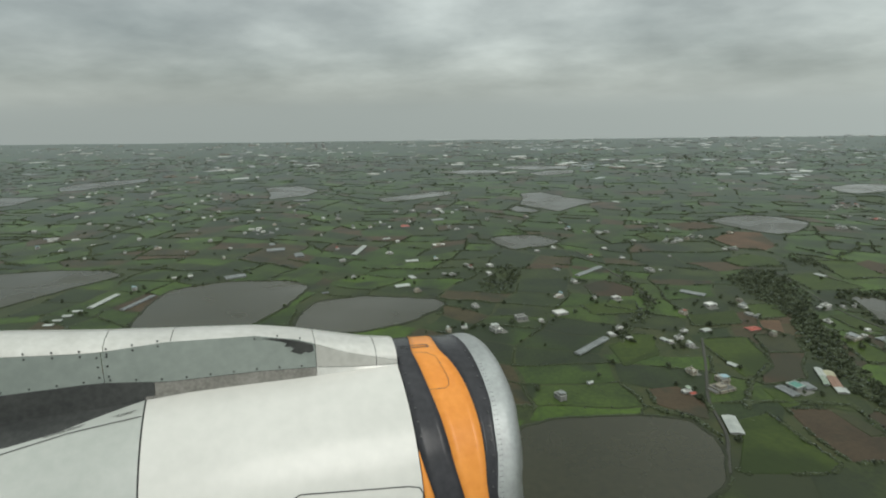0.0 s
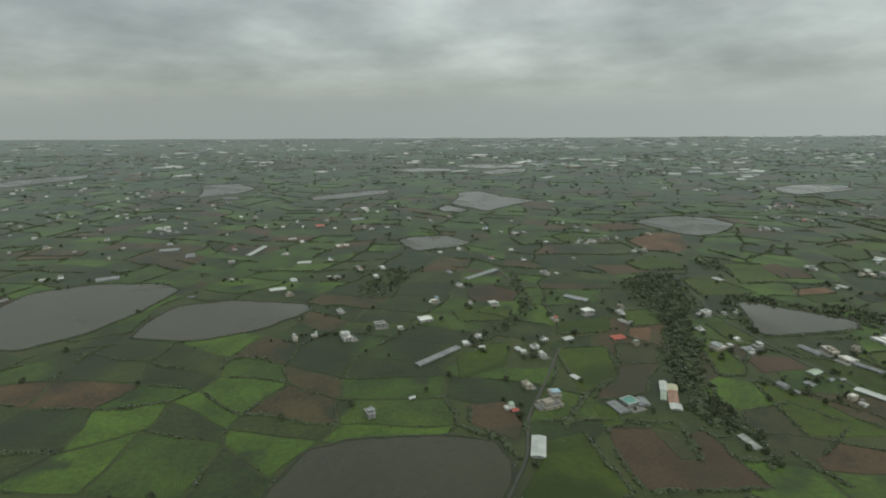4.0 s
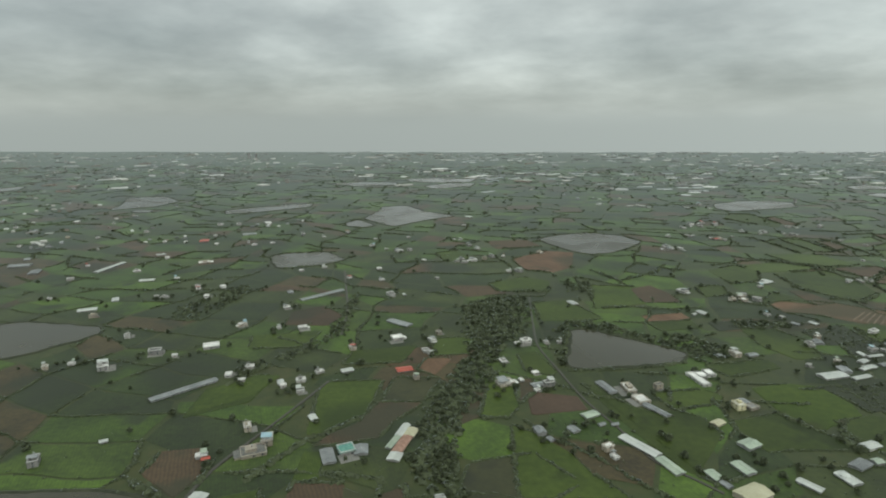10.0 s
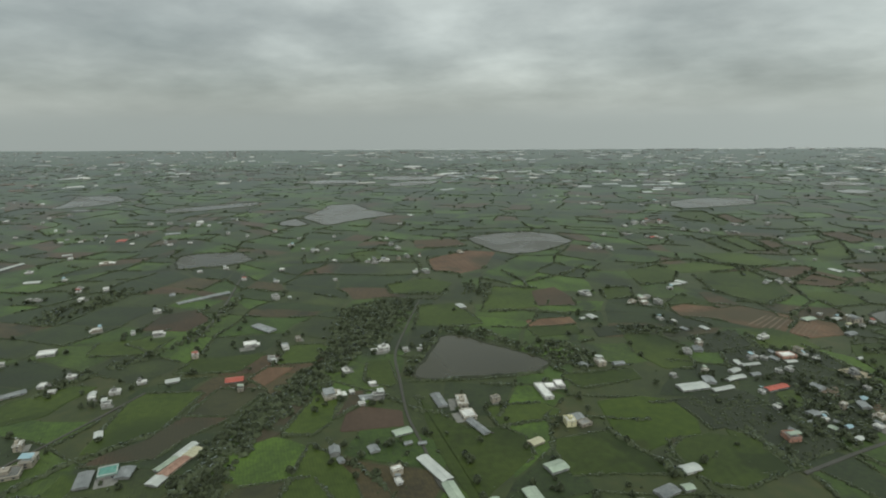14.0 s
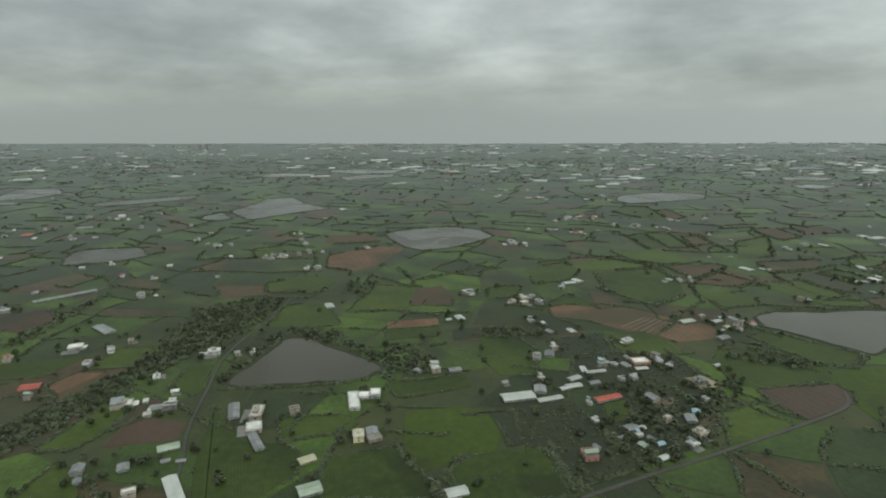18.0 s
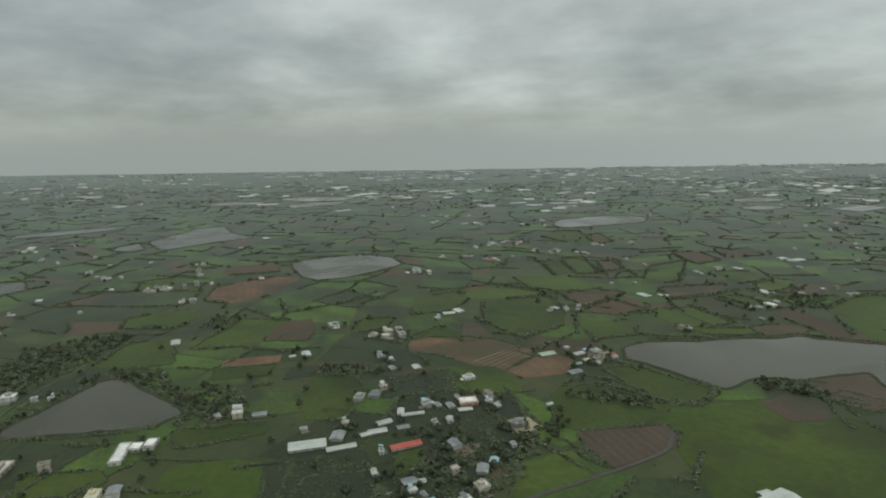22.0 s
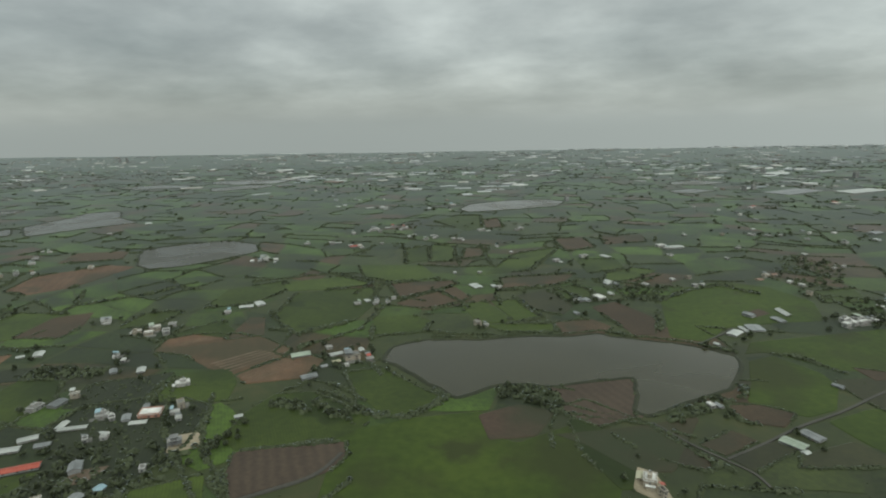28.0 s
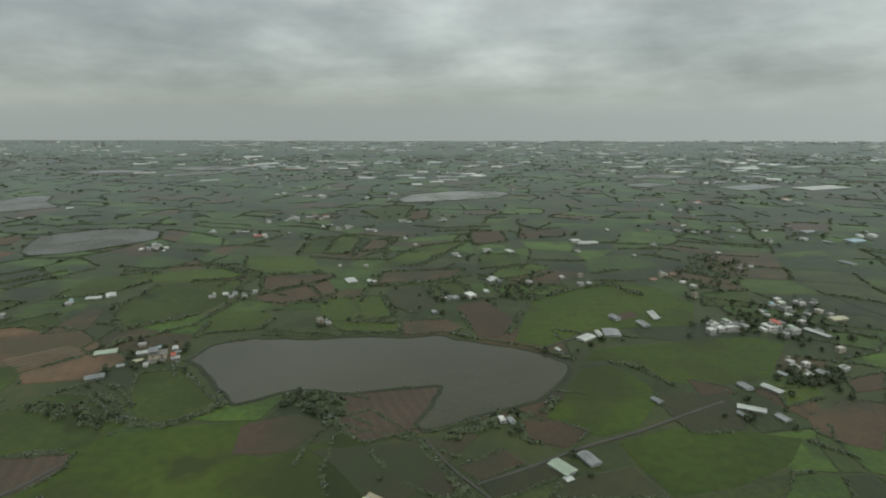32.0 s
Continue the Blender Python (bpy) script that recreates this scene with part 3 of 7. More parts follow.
field('dark', [(686, 561), (729, 572), (773, 572), (753, 529), (718, 519), (717, 534), (708, 561)])
field('green', [(1072, 890), (1102, 897), (1123, 840), (1116, 828), (1089, 823)])
field('green', [(288, 651), (353, 666), (340, 622), (282, 616)])
field('green', [(172, 561), (206, 595), (230, 594), (216, 552), (173, 520)])
field('brown', [(1434, 651), (1476, 674), (1498, 669), (1455, 612), (1439, 619), (1428, 634)])
field('brown', [(324, 542), (362, 540), (339, 508), (331, 485), (284, 474), (292, 490), (312, 508)])
field('green', [(1106, 897), (1137, 903), (1152, 839), (1127, 828)])
field('green', [(1136, 631), (1150, 631), (1172, 583), (1163, 554), (1147, 554), (1135, 591)])
field('brown', [(1163, 824), (1203, 833), (1218, 808), (1204, 790), (1165, 786)])
field('green', [(370, 684), (415, 690), (404, 642), (367, 637)])
field('green', [(1186, 945), (1213, 956), (1231, 930), (1220, 902), (1190, 898)])
field('green', [(876, 562), (912, 577), (923, 547), (894, 529), (864, 521), (870, 542)])
field('olive', [(334, 588), (377, 588), (362, 542), (326, 542)])
field('rust', [(1075, 640), (1105, 655), (1130, 643), (1111, 611), (1080, 607)])
field('green', [(731, 878), (771, 884), (761, 839), (725, 828)])
field('green', [(419, 579), (439, 579), (441, 535), (430, 515), (406, 515)])
field('green', [(780, 798), (823, 849), (852, 816), (844, 798), (807, 810)])
field('green', [(626, 613), (694, 626), (697, 605), (639, 586)])
field('brown', [(178, 469), (208, 474), (218, 440), (210, 416), (177, 442)])
field('red', [(885, 714), (914, 746), (924, 762), (952, 740), (940, 705), (896, 696)])
field('brown', [(850, 856), (867, 856), (881, 803), (846, 792)])
field('dark', [(683, 732), (738, 742), (737, 715), (683, 702)])
field('green', [(1189, 945), (1219, 956), (1231, 907), (1211, 891)])
field('green', [(612, 733), (669, 738), (668, 712), (620, 703)])
field('rust', [(449, 560), (466, 556), (492, 550), (495, 526), (448, 518)])
field('green', [(556, 556), (603, 562), (615, 549), (606, 536), (564, 525)])
field('brown', [(1158, 613), (1186, 621), (1196, 601), (1215, 579), (1202, 569), (1178, 583)])
field('green', [(1095, 822), (1162, 822), (1160, 798), (1110, 801)])
field('green', [(452, 644), (472, 648), (484, 598), (479, 591), (455, 599)])
field('red', [(615, 755), (667, 766), (670, 743), (616, 731)])
field('green', [(728, 521), (741, 513), (758, 480), (756, 470), (724, 466)])
field('olive', [(1265, 585), (1306, 598), (1318, 570), (1255, 570)])
field('dim', [(398, 556), (416, 571), (406, 515), (382, 496)])
field('brown', [(1250, 647), (1272, 647), (1291, 633), (1273, 615), (1250, 624)])
field('olive', [(682, 508), (725, 513), (702, 482), (678, 487)])
field('red', [(362, 632), (388, 632), (371, 592), (353, 605)])
field('olive', [(1220, 582), (1257, 600), (1266, 589), (1228, 567)])
field('brown', [(1495, 705), (1533, 717), (1512, 689), (1488, 684)])
field('green', [(1437, 689), (1465, 694), (1465, 679), (1428, 664)])
field('brown', [(1209, 597), (1237, 614), (1248, 600), (1220, 584)])
field('green', [(279, 468), (294, 468), (296, 436), (279, 432)])
field('green', [(795, 577), (814, 583), (811, 557), (791, 547)])
field('brown', [(446, 584), (459, 584), (457, 557), (440, 538)])
field('olive', [(313, 427), (327, 420), (334, 392), (319, 389)])
field('brown', [(1378, 705), (1401, 694), (1406, 684), (1379, 679)])
field('dim', [(1167, 619), (1225, 632), (1183, 569), (1160, 570), (1140, 598), (1122, 613)])
field('plots', [(1129, 647), (1154, 660), (1180, 632), (1153, 620)])
field('green', [(673, 489), (692, 508), (714, 516), (736, 508), (745, 489), (748, 470), (708, 450), (690, 456), (681, 476)])
field('cream', [(873, 620), (890, 625), (901, 607), (879, 599)])
field('cream', [(1163, 576), (1172, 570), (1173, 544), (1164, 544), (1154, 555)])
field('brown', [(859, 557), (874, 557), (861, 533), (851, 538)])
for a, b, c, d in [((800, 783), (829, 803), (848, 790), (819, 775)), ((853, 738), (888, 767), (911, 752), (879, 718)), ((885, 711), (916, 744), (935, 733), (903, 698))]:
    # narrow pale beds raked into the clay
    for k in range(5):
        u, w = k / 5 + 0.03, k / 5 + 0.12
        field('tan', [tuple(p[i] + (q[i] - p[i]) * t for i in (0, 1)) for p, q, t in ((a, d, u), (b, c, u), (b, c, w), (a, d, w))])
field('tan', [(835, 583), (853, 588), (846, 569), (830, 567)])
road([(753, 466), (798, 487), (839, 505), (873, 521), (918, 542), (953, 559), (977, 574), (989, 596)], 2.6)
road([(493, 831), (482, 730), (477, 662), (486, 602), (496, 544), (511, 496), (522, 455), (541, 433), (553, 418)], 2.0)
road([(276, 581), (252, 518), (236, 479), (223, 445), (214, 397), (201, 366), (193, 347)], 2.2)
road([(1190, 625), (1205, 597), (1218, 579), (1227, 566), (1229, 553)], 1.6)
road([(1219, 581), (1248, 596), (1283, 616), (1322, 634), (1360, 655), (1390, 671)], 1.9)
road([(1283, 762), (1311, 782), (1329, 797)], 1.6)
road([(228, 970), (245, 876), (262, 778), (268, 695)], 2.4)
road([(547, 531), (553, 523), (560, 515)], 1.3)
hedge([(998, 568), (988, 551), (980, 538), (977, 526)])
hedge([(1330, 736), (1347, 729), (1357, 711), (1366, 694)])
hedge([(1407, 638), (1419, 622), (1437, 605)])
hedge([(1002, 738), (1018, 720), (1035, 698), (1054, 668)])
hedge([(970, 680), (990, 658), (1007, 643), (1028, 638), (1049, 657)])
hedge([(1181, 634), (1196, 608), (1204, 586), (1217, 569)])
hedge([(1043, 792), (1094, 787), (1139, 798), (1171, 791), (1202, 798), (1235, 781), (1273, 765), (1303, 740)])
hedge([(1202, 698), (1195, 675), (1183, 636)])
hedge([(957, 684), (979, 669), (995, 649), (1007, 640)])
hedge([(1007, 640), (1024, 639), (1054, 666)])
hedge([(879, 679), (892, 626), (903, 598), (920, 577), (932, 554)])
hedge([(862, 511), (873, 490), (880, 466)])
hedge([(802, 487), (815, 466)])
hedge([(839, 709), (854, 653), (867, 625), (891, 588), (906, 567), (921, 547)])
hedge([(769, 575), (784, 547), (794, 517), (800, 492)])
hedge([(737, 521), (749, 498), (759, 475)])
hedge([(917, 572), (930, 554)])
hedge([(991, 900), (972, 815), (922, 769)])
hedge([(644, 520), (654, 502), (667, 481), (675, 466)])
hedge([(745, 524), (747, 497), (752, 473)])
hedge([(494, 601), (543, 604), (578, 609), (612, 619)])
hedge([(442, 510), (456, 484), (469, 475), (483, 461), (507, 426), (520, 414)])
hedge([(400, 396), (408, 375), (416, 357)])
hedge([(296, 443), (338, 434), (333, 389)])
hedge([(262, 426), (268, 385), (275, 356)])
hedge([(249, 434), (274, 478), (312, 516)])
hedge([(220, 456), (216, 415), (203, 381)])
hedge([(176, 431), (198, 421), (206, 398)])
hedge([(609, 971), (635, 908), (700, 952), (737, 1003)])
hedge([(578, 786), (619, 790), (670, 774)])
hedge([(812, 1000), (905, 1034), (964, 998), (951, 936)])
hedge([(865, 876), (889, 835), (913, 803), (954, 834)])
hedge([(1049, 942), (1075, 895), (1096, 826)])
hedge([(1133, 913), (1156, 840)])
hedge([(963, 973), (1005, 984), (1050, 1001)])
hedge([(1118, 937), (1176, 952), (1233, 981)])
hedge([(1073, 1198), (1078, 1070)])
hedge([(1116, 1206), (1123, 1066)])
hedge([(993, 1194), (1002, 1084)])
hedge([(1285, 881), (1337, 923), (1388, 944), (1410, 906)])
hedge([(1277, 852), (1258, 793)])
hedge([(1244, 981), (1287, 957), (1340, 1002)])
thicket([(1190, 634), (1204, 636), (1227, 648), (1249, 657), (1268, 668), (1279, 681), (1281, 673), (1262, 652), (1232, 636), (1205, 623)], 17)
thicket([(1094, 689), (1120, 690), (1134, 669), (1143, 634), (1125, 645), (1105, 663), (1090, 669)], 17)
thicket([(827, 606), (862, 612), (899, 606), (881, 557), (857, 521), (830, 505), (799, 490), (784, 529), (811, 557)], 38)
thicket([(920, 664), (948, 671), (976, 654), (1003, 645), (983, 634), (954, 646)], 17)
thicket([(712, 738), (768, 733), (778, 710), (744, 710), (710, 710)], 17)
thicket([(615, 694), (649, 688), (673, 657), (657, 626), (644, 627), (627, 658)], 17)
thicket([(516, 732), (565, 727), (596, 691), (644, 654), (628, 619), (621, 634), (590, 673), (544, 709), (522, 712)], 17)
thicket([(508, 719), (519, 707), (494, 606), (490, 622)], 17)
thicket([(428, 824), (489, 838), (485, 780), (456, 687), (414, 623)], 38)
thicket([(407, 819), (469, 819), (445, 684), (425, 588), (394, 515), (386, 448), (391, 420), (382, 375), (374, 389), (369, 420), (353, 453), (363, 508), (376, 571), (403, 632), (404, 696)], 17)
thicket([(403, 632), (425, 632), (394, 515), (355, 434), (352, 458), (368, 542)], 17)
thicket([(49, 796), (78, 866), (113, 896), (117, 834), (86, 744), (56, 751)], 38)
thicket([(268, 855), (268, 771), (272, 701), (241, 648), (208, 607), (178, 560), (169, 561), (200, 616), (232, 658), (258, 702), (259, 771), (261, 855)], 17)
thicket([(417, 802), (469, 843), (416, 715), (392, 716)], 38)
thicket([(462, 821), (486, 844), (487, 767), (471, 757)], 38)
thicket([(551, 910), (590, 902), (583, 855), (549, 855)], 38)
thicket([(402, 778), (451, 788), (481, 748), (482, 696), (418, 689)], 38)
thicket([(1540, 1086), (1597, 1046), (1538, 934), (1465, 926), (1478, 992)], 80)
thicket([(1247, 941), (1292, 951), (1322, 936), (1282, 882), (1257, 905)], 38)


# ---- buildings ----
FLAT = ("villa", "tan", "brick", "block", "tower", "teal", "yellow", "plain")
STYLES = {
    "villa": ("white_wall", "flat_roof", "white rendered farmhouse with a flat roof and dark windows"),
    "tan": ("tan_wall", "flat_roof", "cream tiled farmhouse with a flat roof terrace"),
    "brick": ("brick_wall", "flat_roof", "red brick villa with a flat roof terrace"),
    "block": ("white_wall", "flat_roof", "white two-storey block with rows of windows"),
    "tower": ("grey_wall", "flat_roof", "distant pale apartment tower"),
    "redwhite": ("white_wall", "red_metal", "white house under a red sheet roof"),
    "shed": ("grey_wall", "white_metal", "long white sheet-metal shed"),
    "hall": ("white_wall", "white_metal", "white metal-roofed farm hall"),
    "green": ("grey_wall", "green_metal", "shed with a pale green sheet roof"),
    "grey": ("grey_wall", "grey_metal", "weathered grey sheet-metal shed"),
    "ruin": ("grey_wall", "grey_metal", "dark weathered shed among trees"),
    "blue": ("grey_wall", "blue_metal", "shed with a faded blue sheet roof"),
    "blue2": ("grey_wall", "grey_metal", "long blue-grey metal shed beside a road"),
    "red": ("grey_wall", "red_metal", "shed with a bright red sheet roof"),
    "plain": ("white_wall", "flat_roof", "low white farm building with a flat roof"),
    "teal": ("white_wall", "teal_roof", "white villa whose flat roof is painted sea green"),
    "yellow": ("yellow_wall", "flat_roof", "pale yellow two-storey villa with roof terraces"),
    "rust": ("tan_wall", "rust_metal", "long shed under a rusty brown-red sheet roof"),
    "tan2": ("tan_wall", "tan_metal", "large cream sheet-roofed shed"),
}
PANE = box("window", M["glass"], -0.5, -0.04, 0, 0.5, 0.06, 0.95)
WIDE_PANE = box("window", M["glass"], -0.9, -0.04, 0, 0.9, 0.06, 1.05)
DOOR = box("door", M["door"], -0.5, -0.05, 0, 0.5, 0.07, 1.6)
SHUTTER = box("shutter_door", M["grey_metal"], -1.2, -0.06, 0, 1.2, 0.08, 1.9)


def tank_mesh():
    v, f, n = [], [], 10
    for r, z in ((0.55, 0), (0.55, 1.5), (0.25, 1.75)):
        v += [(r * math.cos(2 * math.pi * i / n), r * math.sin(2 * math.pi * i / n), z) for i in range(n)]
    for k in range(2):
        f += [(k * n + i, k * n + (i + 1) % n, (k + 1) * n + (i + 1) % n, (k + 1) * n + i) for i in range(n)]
    f += [tuple(range(2 * n, 3 * n)), tuple(range(n))[::-1]]
    return mesh_of("water_tank", v, f, M["steel"])


TANK = tank_mesh()


def wall_rows(ob, w, d, h, rng, pane, near):
    """Windows on all four sides, storey by storey, and one door."""
    floors = max(1, int(h / 2.1))
    for k in range(floors):
        z = 0.75 + 2.1 * k
        for side in range(4):
            length = w if side % 2 == 0 else d
            if side == 2 and not near:
                continue
            count = max(1, int(length / (4.4 if near else 6.5)))
            for i in range(count):
                along = (i + 0.5) / count * length - length / 2
                if side == 0 and k == 0 and i == 0:
                    part("door", DOOR, ob, "", pose(along, -d / 2, 0))
                    continue
                m = [pose(along, -d / 2, z), pose(w / 2, along, z, 0, 0, 90), pose(along, d / 2, z, 0, 0, 180), pose(-w / 2, along, z, 0, 0, -90)][side]
                part("window", pane, ob, "", m)


def house(x, y, w, d, h, turn, style):
    if any(inside(x, y, grown(line, 5)) for line in POND_LINES):
        return None
    wall, roof, words = STYLES[style]
    h *= 1.0 if style == "tower" else 0.8
    rng = random.Random(int(x * 7 + y * 13))
    near = y < 780
    ob = tagged(new("apartment_tower" if style == "tower" else "house" if style in FLAT or style == "redwhite" else "shed"),
                words, "tower" if style == "tower" else "house" if style in FLAT or style == "redwhite" else "shed", "buildings of the plain")
    ob.matrix_basis = pose(x, y, 0.0, 0, 0, turn)
    HOUSE_SPOTS.append((x, y, max(w, d) * 0.62))
    a, b = w / 2, d / 2
    if style in FLAT:
        # main block with a lower wing and a stair head on the roof
        wing = rng.random() < 0.55 and style not in ("tower", "teal", "yellow", "plain") and w > 8 and d / w > 0.45
        datas = [box_data(-a, -b, -0.3, a, b, h)]
        if wing:
            s = rng.choice((-1, 1))
            datas.append(box_data(min(s * a, s * a * 1.5), -b * 0.8, -0.3, max(s * a, s * a * 1.5), b * 0.6, max(1.7, h - 2.1)))
        part("wall", mesh_of("wall", *joined(*datas), M[wall]), ob)
        t = 0.4
        slab = [box_data(-a - 0.35, -b - 0.35, h, a + 0.35, b + 0.35, h + 0.22)]
        if wing:
            lo, hi = min(s * a, s * a * 1.5), max(s * a, s * a * 1.5)
            slab.append(box_data(lo + (0.36 if s > 0 else -0.3), -b * 0.8 - 0.3, max(1.7, h - 2.1), hi + (0.3 if s > 0 else -0.36), b * 0.6 + 0.3, max(1.7, h - 2.1) + 0.2))
        r = part("roof", mesh_of("roof", *joined(*slab), M["old_roof" if rng.random() < 0.4 and style not in ("tower", "teal", "yellow", "block", "plain") else roof]), ob)
        z0, z1 = h + 0.22, h + 0.8
        rim = [box_data(-a, -b, z0, a, -b + t, z1), box_data(-a, b - t, z0, a, b, z1), box_data(-a, -b + t, z0, -a + t, b - t, z1), box_data(a - t, -b + t, z0, a, b - t, z1)]
        part("parapet", mesh_of("parapet", *joined(*rim), M["rim" if style in ("villa", "block", "teal") else wall]), r)
        if rng.random() < 0.5 and w > 7 and style != "plain":
            sx, sy = rng.uniform(-0.4, 0.2) * a, rng.uniform(-0.3, 0.3) * b
            q = rng.uniform(0.35, 0.5)
            part("stair_head", mesh_of("stair_head", *joined(box_data(sx - a * q, sy - b * q, z0, sx + a * q, sy + b * q, z0 + 2.1),
                                                             box_data(sx - a * q - 0.2, sy - b * q - 0.2, z0 + 2.1, sx + a * q + 0.2, sy + b * q + 0.2, z0 + 2.3)), M[wall]), r)
            if near or rng.random() < 0.4:
                part("water_tank", TANK, r, "stainless steel water tank", pose(sx + a * 0.1, sy, z0 + 2.3))
        if rng.random() < 0.42 and style in ("villa", "tan", "block", "brick"):
            # sheet-metal shelter on posts over part of the roof terrace
            x0, x1 = sorted((rng.choice((-1, 1)) * a * 0.98, rng.uniform(-0.2, 0.3) * a))
            zz = z0 + 2.4
            cover = [(x0, -b, zz), (x1, -b, zz), (x1, b, zz + 0.7), (x0, b, zz + 0.7)]
            cv = cover + [(p[0], p[1], p[2] + 0.12) for p in cover]
            legs = [box_data(px_ - 0.06, py_ - 0.06, z0, px_ + 0.06, py_ + 0.06, zz + (0.1 if py_ < 0 else 0.72))
                    for px_ in (x0 + 0.2, x1 - 0.2) for py_ in (-b + 0.25, b - 0.25)]
            part("roof_shelter", mesh_of("roof_shelter", cv, box_data(0, 0, 0, 1, 1, 1)[1], M[rng.choice(("white_metal", "grey_metal", "green_metal", "grey_metal", "red_metal", "blue_metal"))]), r, "sheet-metal roof shelter")
            for leg in legs:
                part("post", mesh_of("post", *leg, M["steel"]), r)
        if y < 1000 and rng.random() < 0.6 and style not in ("tower", "plain", "brick", "yellow"):
            yx, yy = rng.uniform(-0.3, 0.3) * w, -b * rng.uniform(1.2, 1.7)
            part("yard", box("yard", M["yard"], yx - w * 0.6, yy - d * 0.5, -0.2, yx + w * 0.6, yy + d * 0.5, 0.42), ob, "pale concrete yard")
        wall_rows(ob, w, d, h, rng, WIDE_PANE if w > 11 else PANE, near)
    else:
        # pitched sheet roof over low walls, with overhanging eaves and ribs
        eave, rise = h * 0.72, h
        part("wall", mesh_of("wall", [(-a, -b, -0.3), (a, -b, -0.3), (a, b, -0.3), (-a, b, -0.3), (-a, -b, eave), (a, -b, eave), (a, b, eave), (-a, b, eave), (-a, 0, rise - 0.1), (a, 0, rise - 0.1)],
                             [(0, 1, 5, 4), (2, 3, 7, 6), (1, 2, 6, 9, 5), (3, 0, 4, 8, 7)], M[wall]), ob)
        o, th = 0.5, 0.14
        for sgn in (-1, 1):
            e_ = eave - o * (rise - eave) / b
            cols = [-a - o, a + o]
            if near and w > 9:
                k = int(w / 2.2)
                cols = sorted(cols + [-a + n_ * w / k + d_ for n_ in range(k + 1) for d_ in (-0.09, 0, 0.09)])
            v, f = [], []
            for n_, px_ in enumerate(cols):
                up_ = th + (0.13 if len(cols) > 2 and n_ % 3 == 2 and 0 < n_ < len(cols) - 1 else 0)
                v += [(px_, 0, rise), (px_, sgn * (b + o), e_), (px_, sgn * (b + o), e_ + up_), (px_, 0, rise + up_)]
                if n_:
                    q_ = 4 * n_
                    f += [(q_ - 4 + m_, q_ + m_, q_ + (m_ + 1) % 4, q_ - 4 + (m_ + 1) % 4) for m_ in range(4)]
            f += [(0, 1, 2, 3), tuple(4 * (len(cols) - 1) + m_ for m_ in (3, 2, 1, 0))]
            part("roof_slope", mesh_of("roof_slope", v, f, M[roof]), ob)
        part("ridge_cap", box("ridge_cap", M[roof], -a - o, -0.25, rise + 0.05, a + o, 0.25, rise + 0.26), ob)
        if h > 2.9:
            part("shutter_door", SHUTTER, ob, "", pose(w * 0.2, -b, 0))
        else:
            part("door", DOOR, ob, "", pose(w * 0.2, -b, 0))
        for i in range(max(1, int(w / 7))):
            along = (i + 0.5) / max(1, int(w / 7)) * w - a
            if abs(along - w * 0.2) > 2.4:
                part("window", PANE, ob, "", pose(along, -b, 0.7 if eave > 2.0 else 0.45))
            part("window", PANE, ob, "", pose(along, b, 0.7 if eave > 2.0 else 0.45, 0, 0, 180))
    return ob


house(309.2, 467.9, 11.2, 10.8, 3.8, 24, 'teal')
house(319.7, 468.3, 11.6, 9.0, 3.2, -83, 'grey')
house(297.6, 460.5, 17.7, 8.5, 2.8, -71, 'ruin')
house(347.5, 494.4, 17.3, 5.5, 3.2, -108, 'hall')
house(341.5, 478.3, 17.1, 4.1, 2.8, -111, 'green')
house(353.8, 491.3, 10.7, 8.1, 3.2, -109, 'tan2')
house(348.2, 475.2, 21.9, 7.2, 3.0, -108, 'rust')
house(344.2, 459.2, 9.2, 8.7, 3.0, -104, 'hall')
house(542.5, 541.3, 12.0, 10.1, 3.2, -73, 'tan')
house(538.3, 561.6, 15.4, 8.0, 4.2, -83, 'tan')
house(606.3, 579.3, 25.9, 7.8, 3.2, -78, 'plain')
house(612.5, 587.8, 9.8, 8.8, 3.0, 92, 'plain')
house(621.1, 591.2, 11.5, 7.7, 3.8, -84, 'plain')
house(617.2, 528.8, 8.8, 7.1, 5.5, -80, 'yellow')
house(625.4, 536.2, 8.5, 7.4, 3.8, -76, 'grey')
house(627.9, 528.3, 9.1, 7.0, 2.5, 25, 'tan')
house(588.3, 502.7, 10.0, 6.6, 3.5, 33, 'tan2')
house(596.8, 472.6, 12.9, 10.1, 4.0, 26, 'green')
house(578.0, 443.9, 13.8, 8.4, 3.2, -72, 'green')
house(658.9, 447.4, 14.3, 8.3, 3.0, 29, 'grey')
house(731.8, 586.0, 25.1, 11.0, 3.8, 13, 'hall')
house(755.8, 583.2, 20.2, 5.0, 2.5, 19, 'hall')
house(750.7, 598.4, 11.6, 8.7, 3.8, -96, 'grey')
house(778.4, 604.5, 13.0, 5.9, 3.0, 17, 'hall')
house(796.5, 610.3, 8.5, 4.8, 2.8, 17, 'grey')
house(793.4, 634.8, 10.0, 4.4, 2.8, 92, 'hall')
house(802.8, 630.9, 17.3, 3.7, 2.8, 13, 'hall')
house(800.1, 583.7, 21.4, 6.2, 3.5, 21, 'red')
house(757.7, 661.2, 9.5, 7.2, 3.2, -99, 'villa')
house(769.9, 666.6, 11.1, 8.1, 4.0, -101, 'grey')
house(769.7, 600.2, 6.1, 4.3, 2.8, 28, 'hall')
house(846.2, 649.9, 14.5, 10.4, 3.5, 9, 'brick')
house(843.4, 637.5, 10.6, 4.4, 2.2, 11, 'hall')
house(849.1, 532.8, 7.7, 6.8, 4.5, 25, 'tan')
house(838.8, 519.7, 6.4, 6.0, 3.5, 29, 'villa')
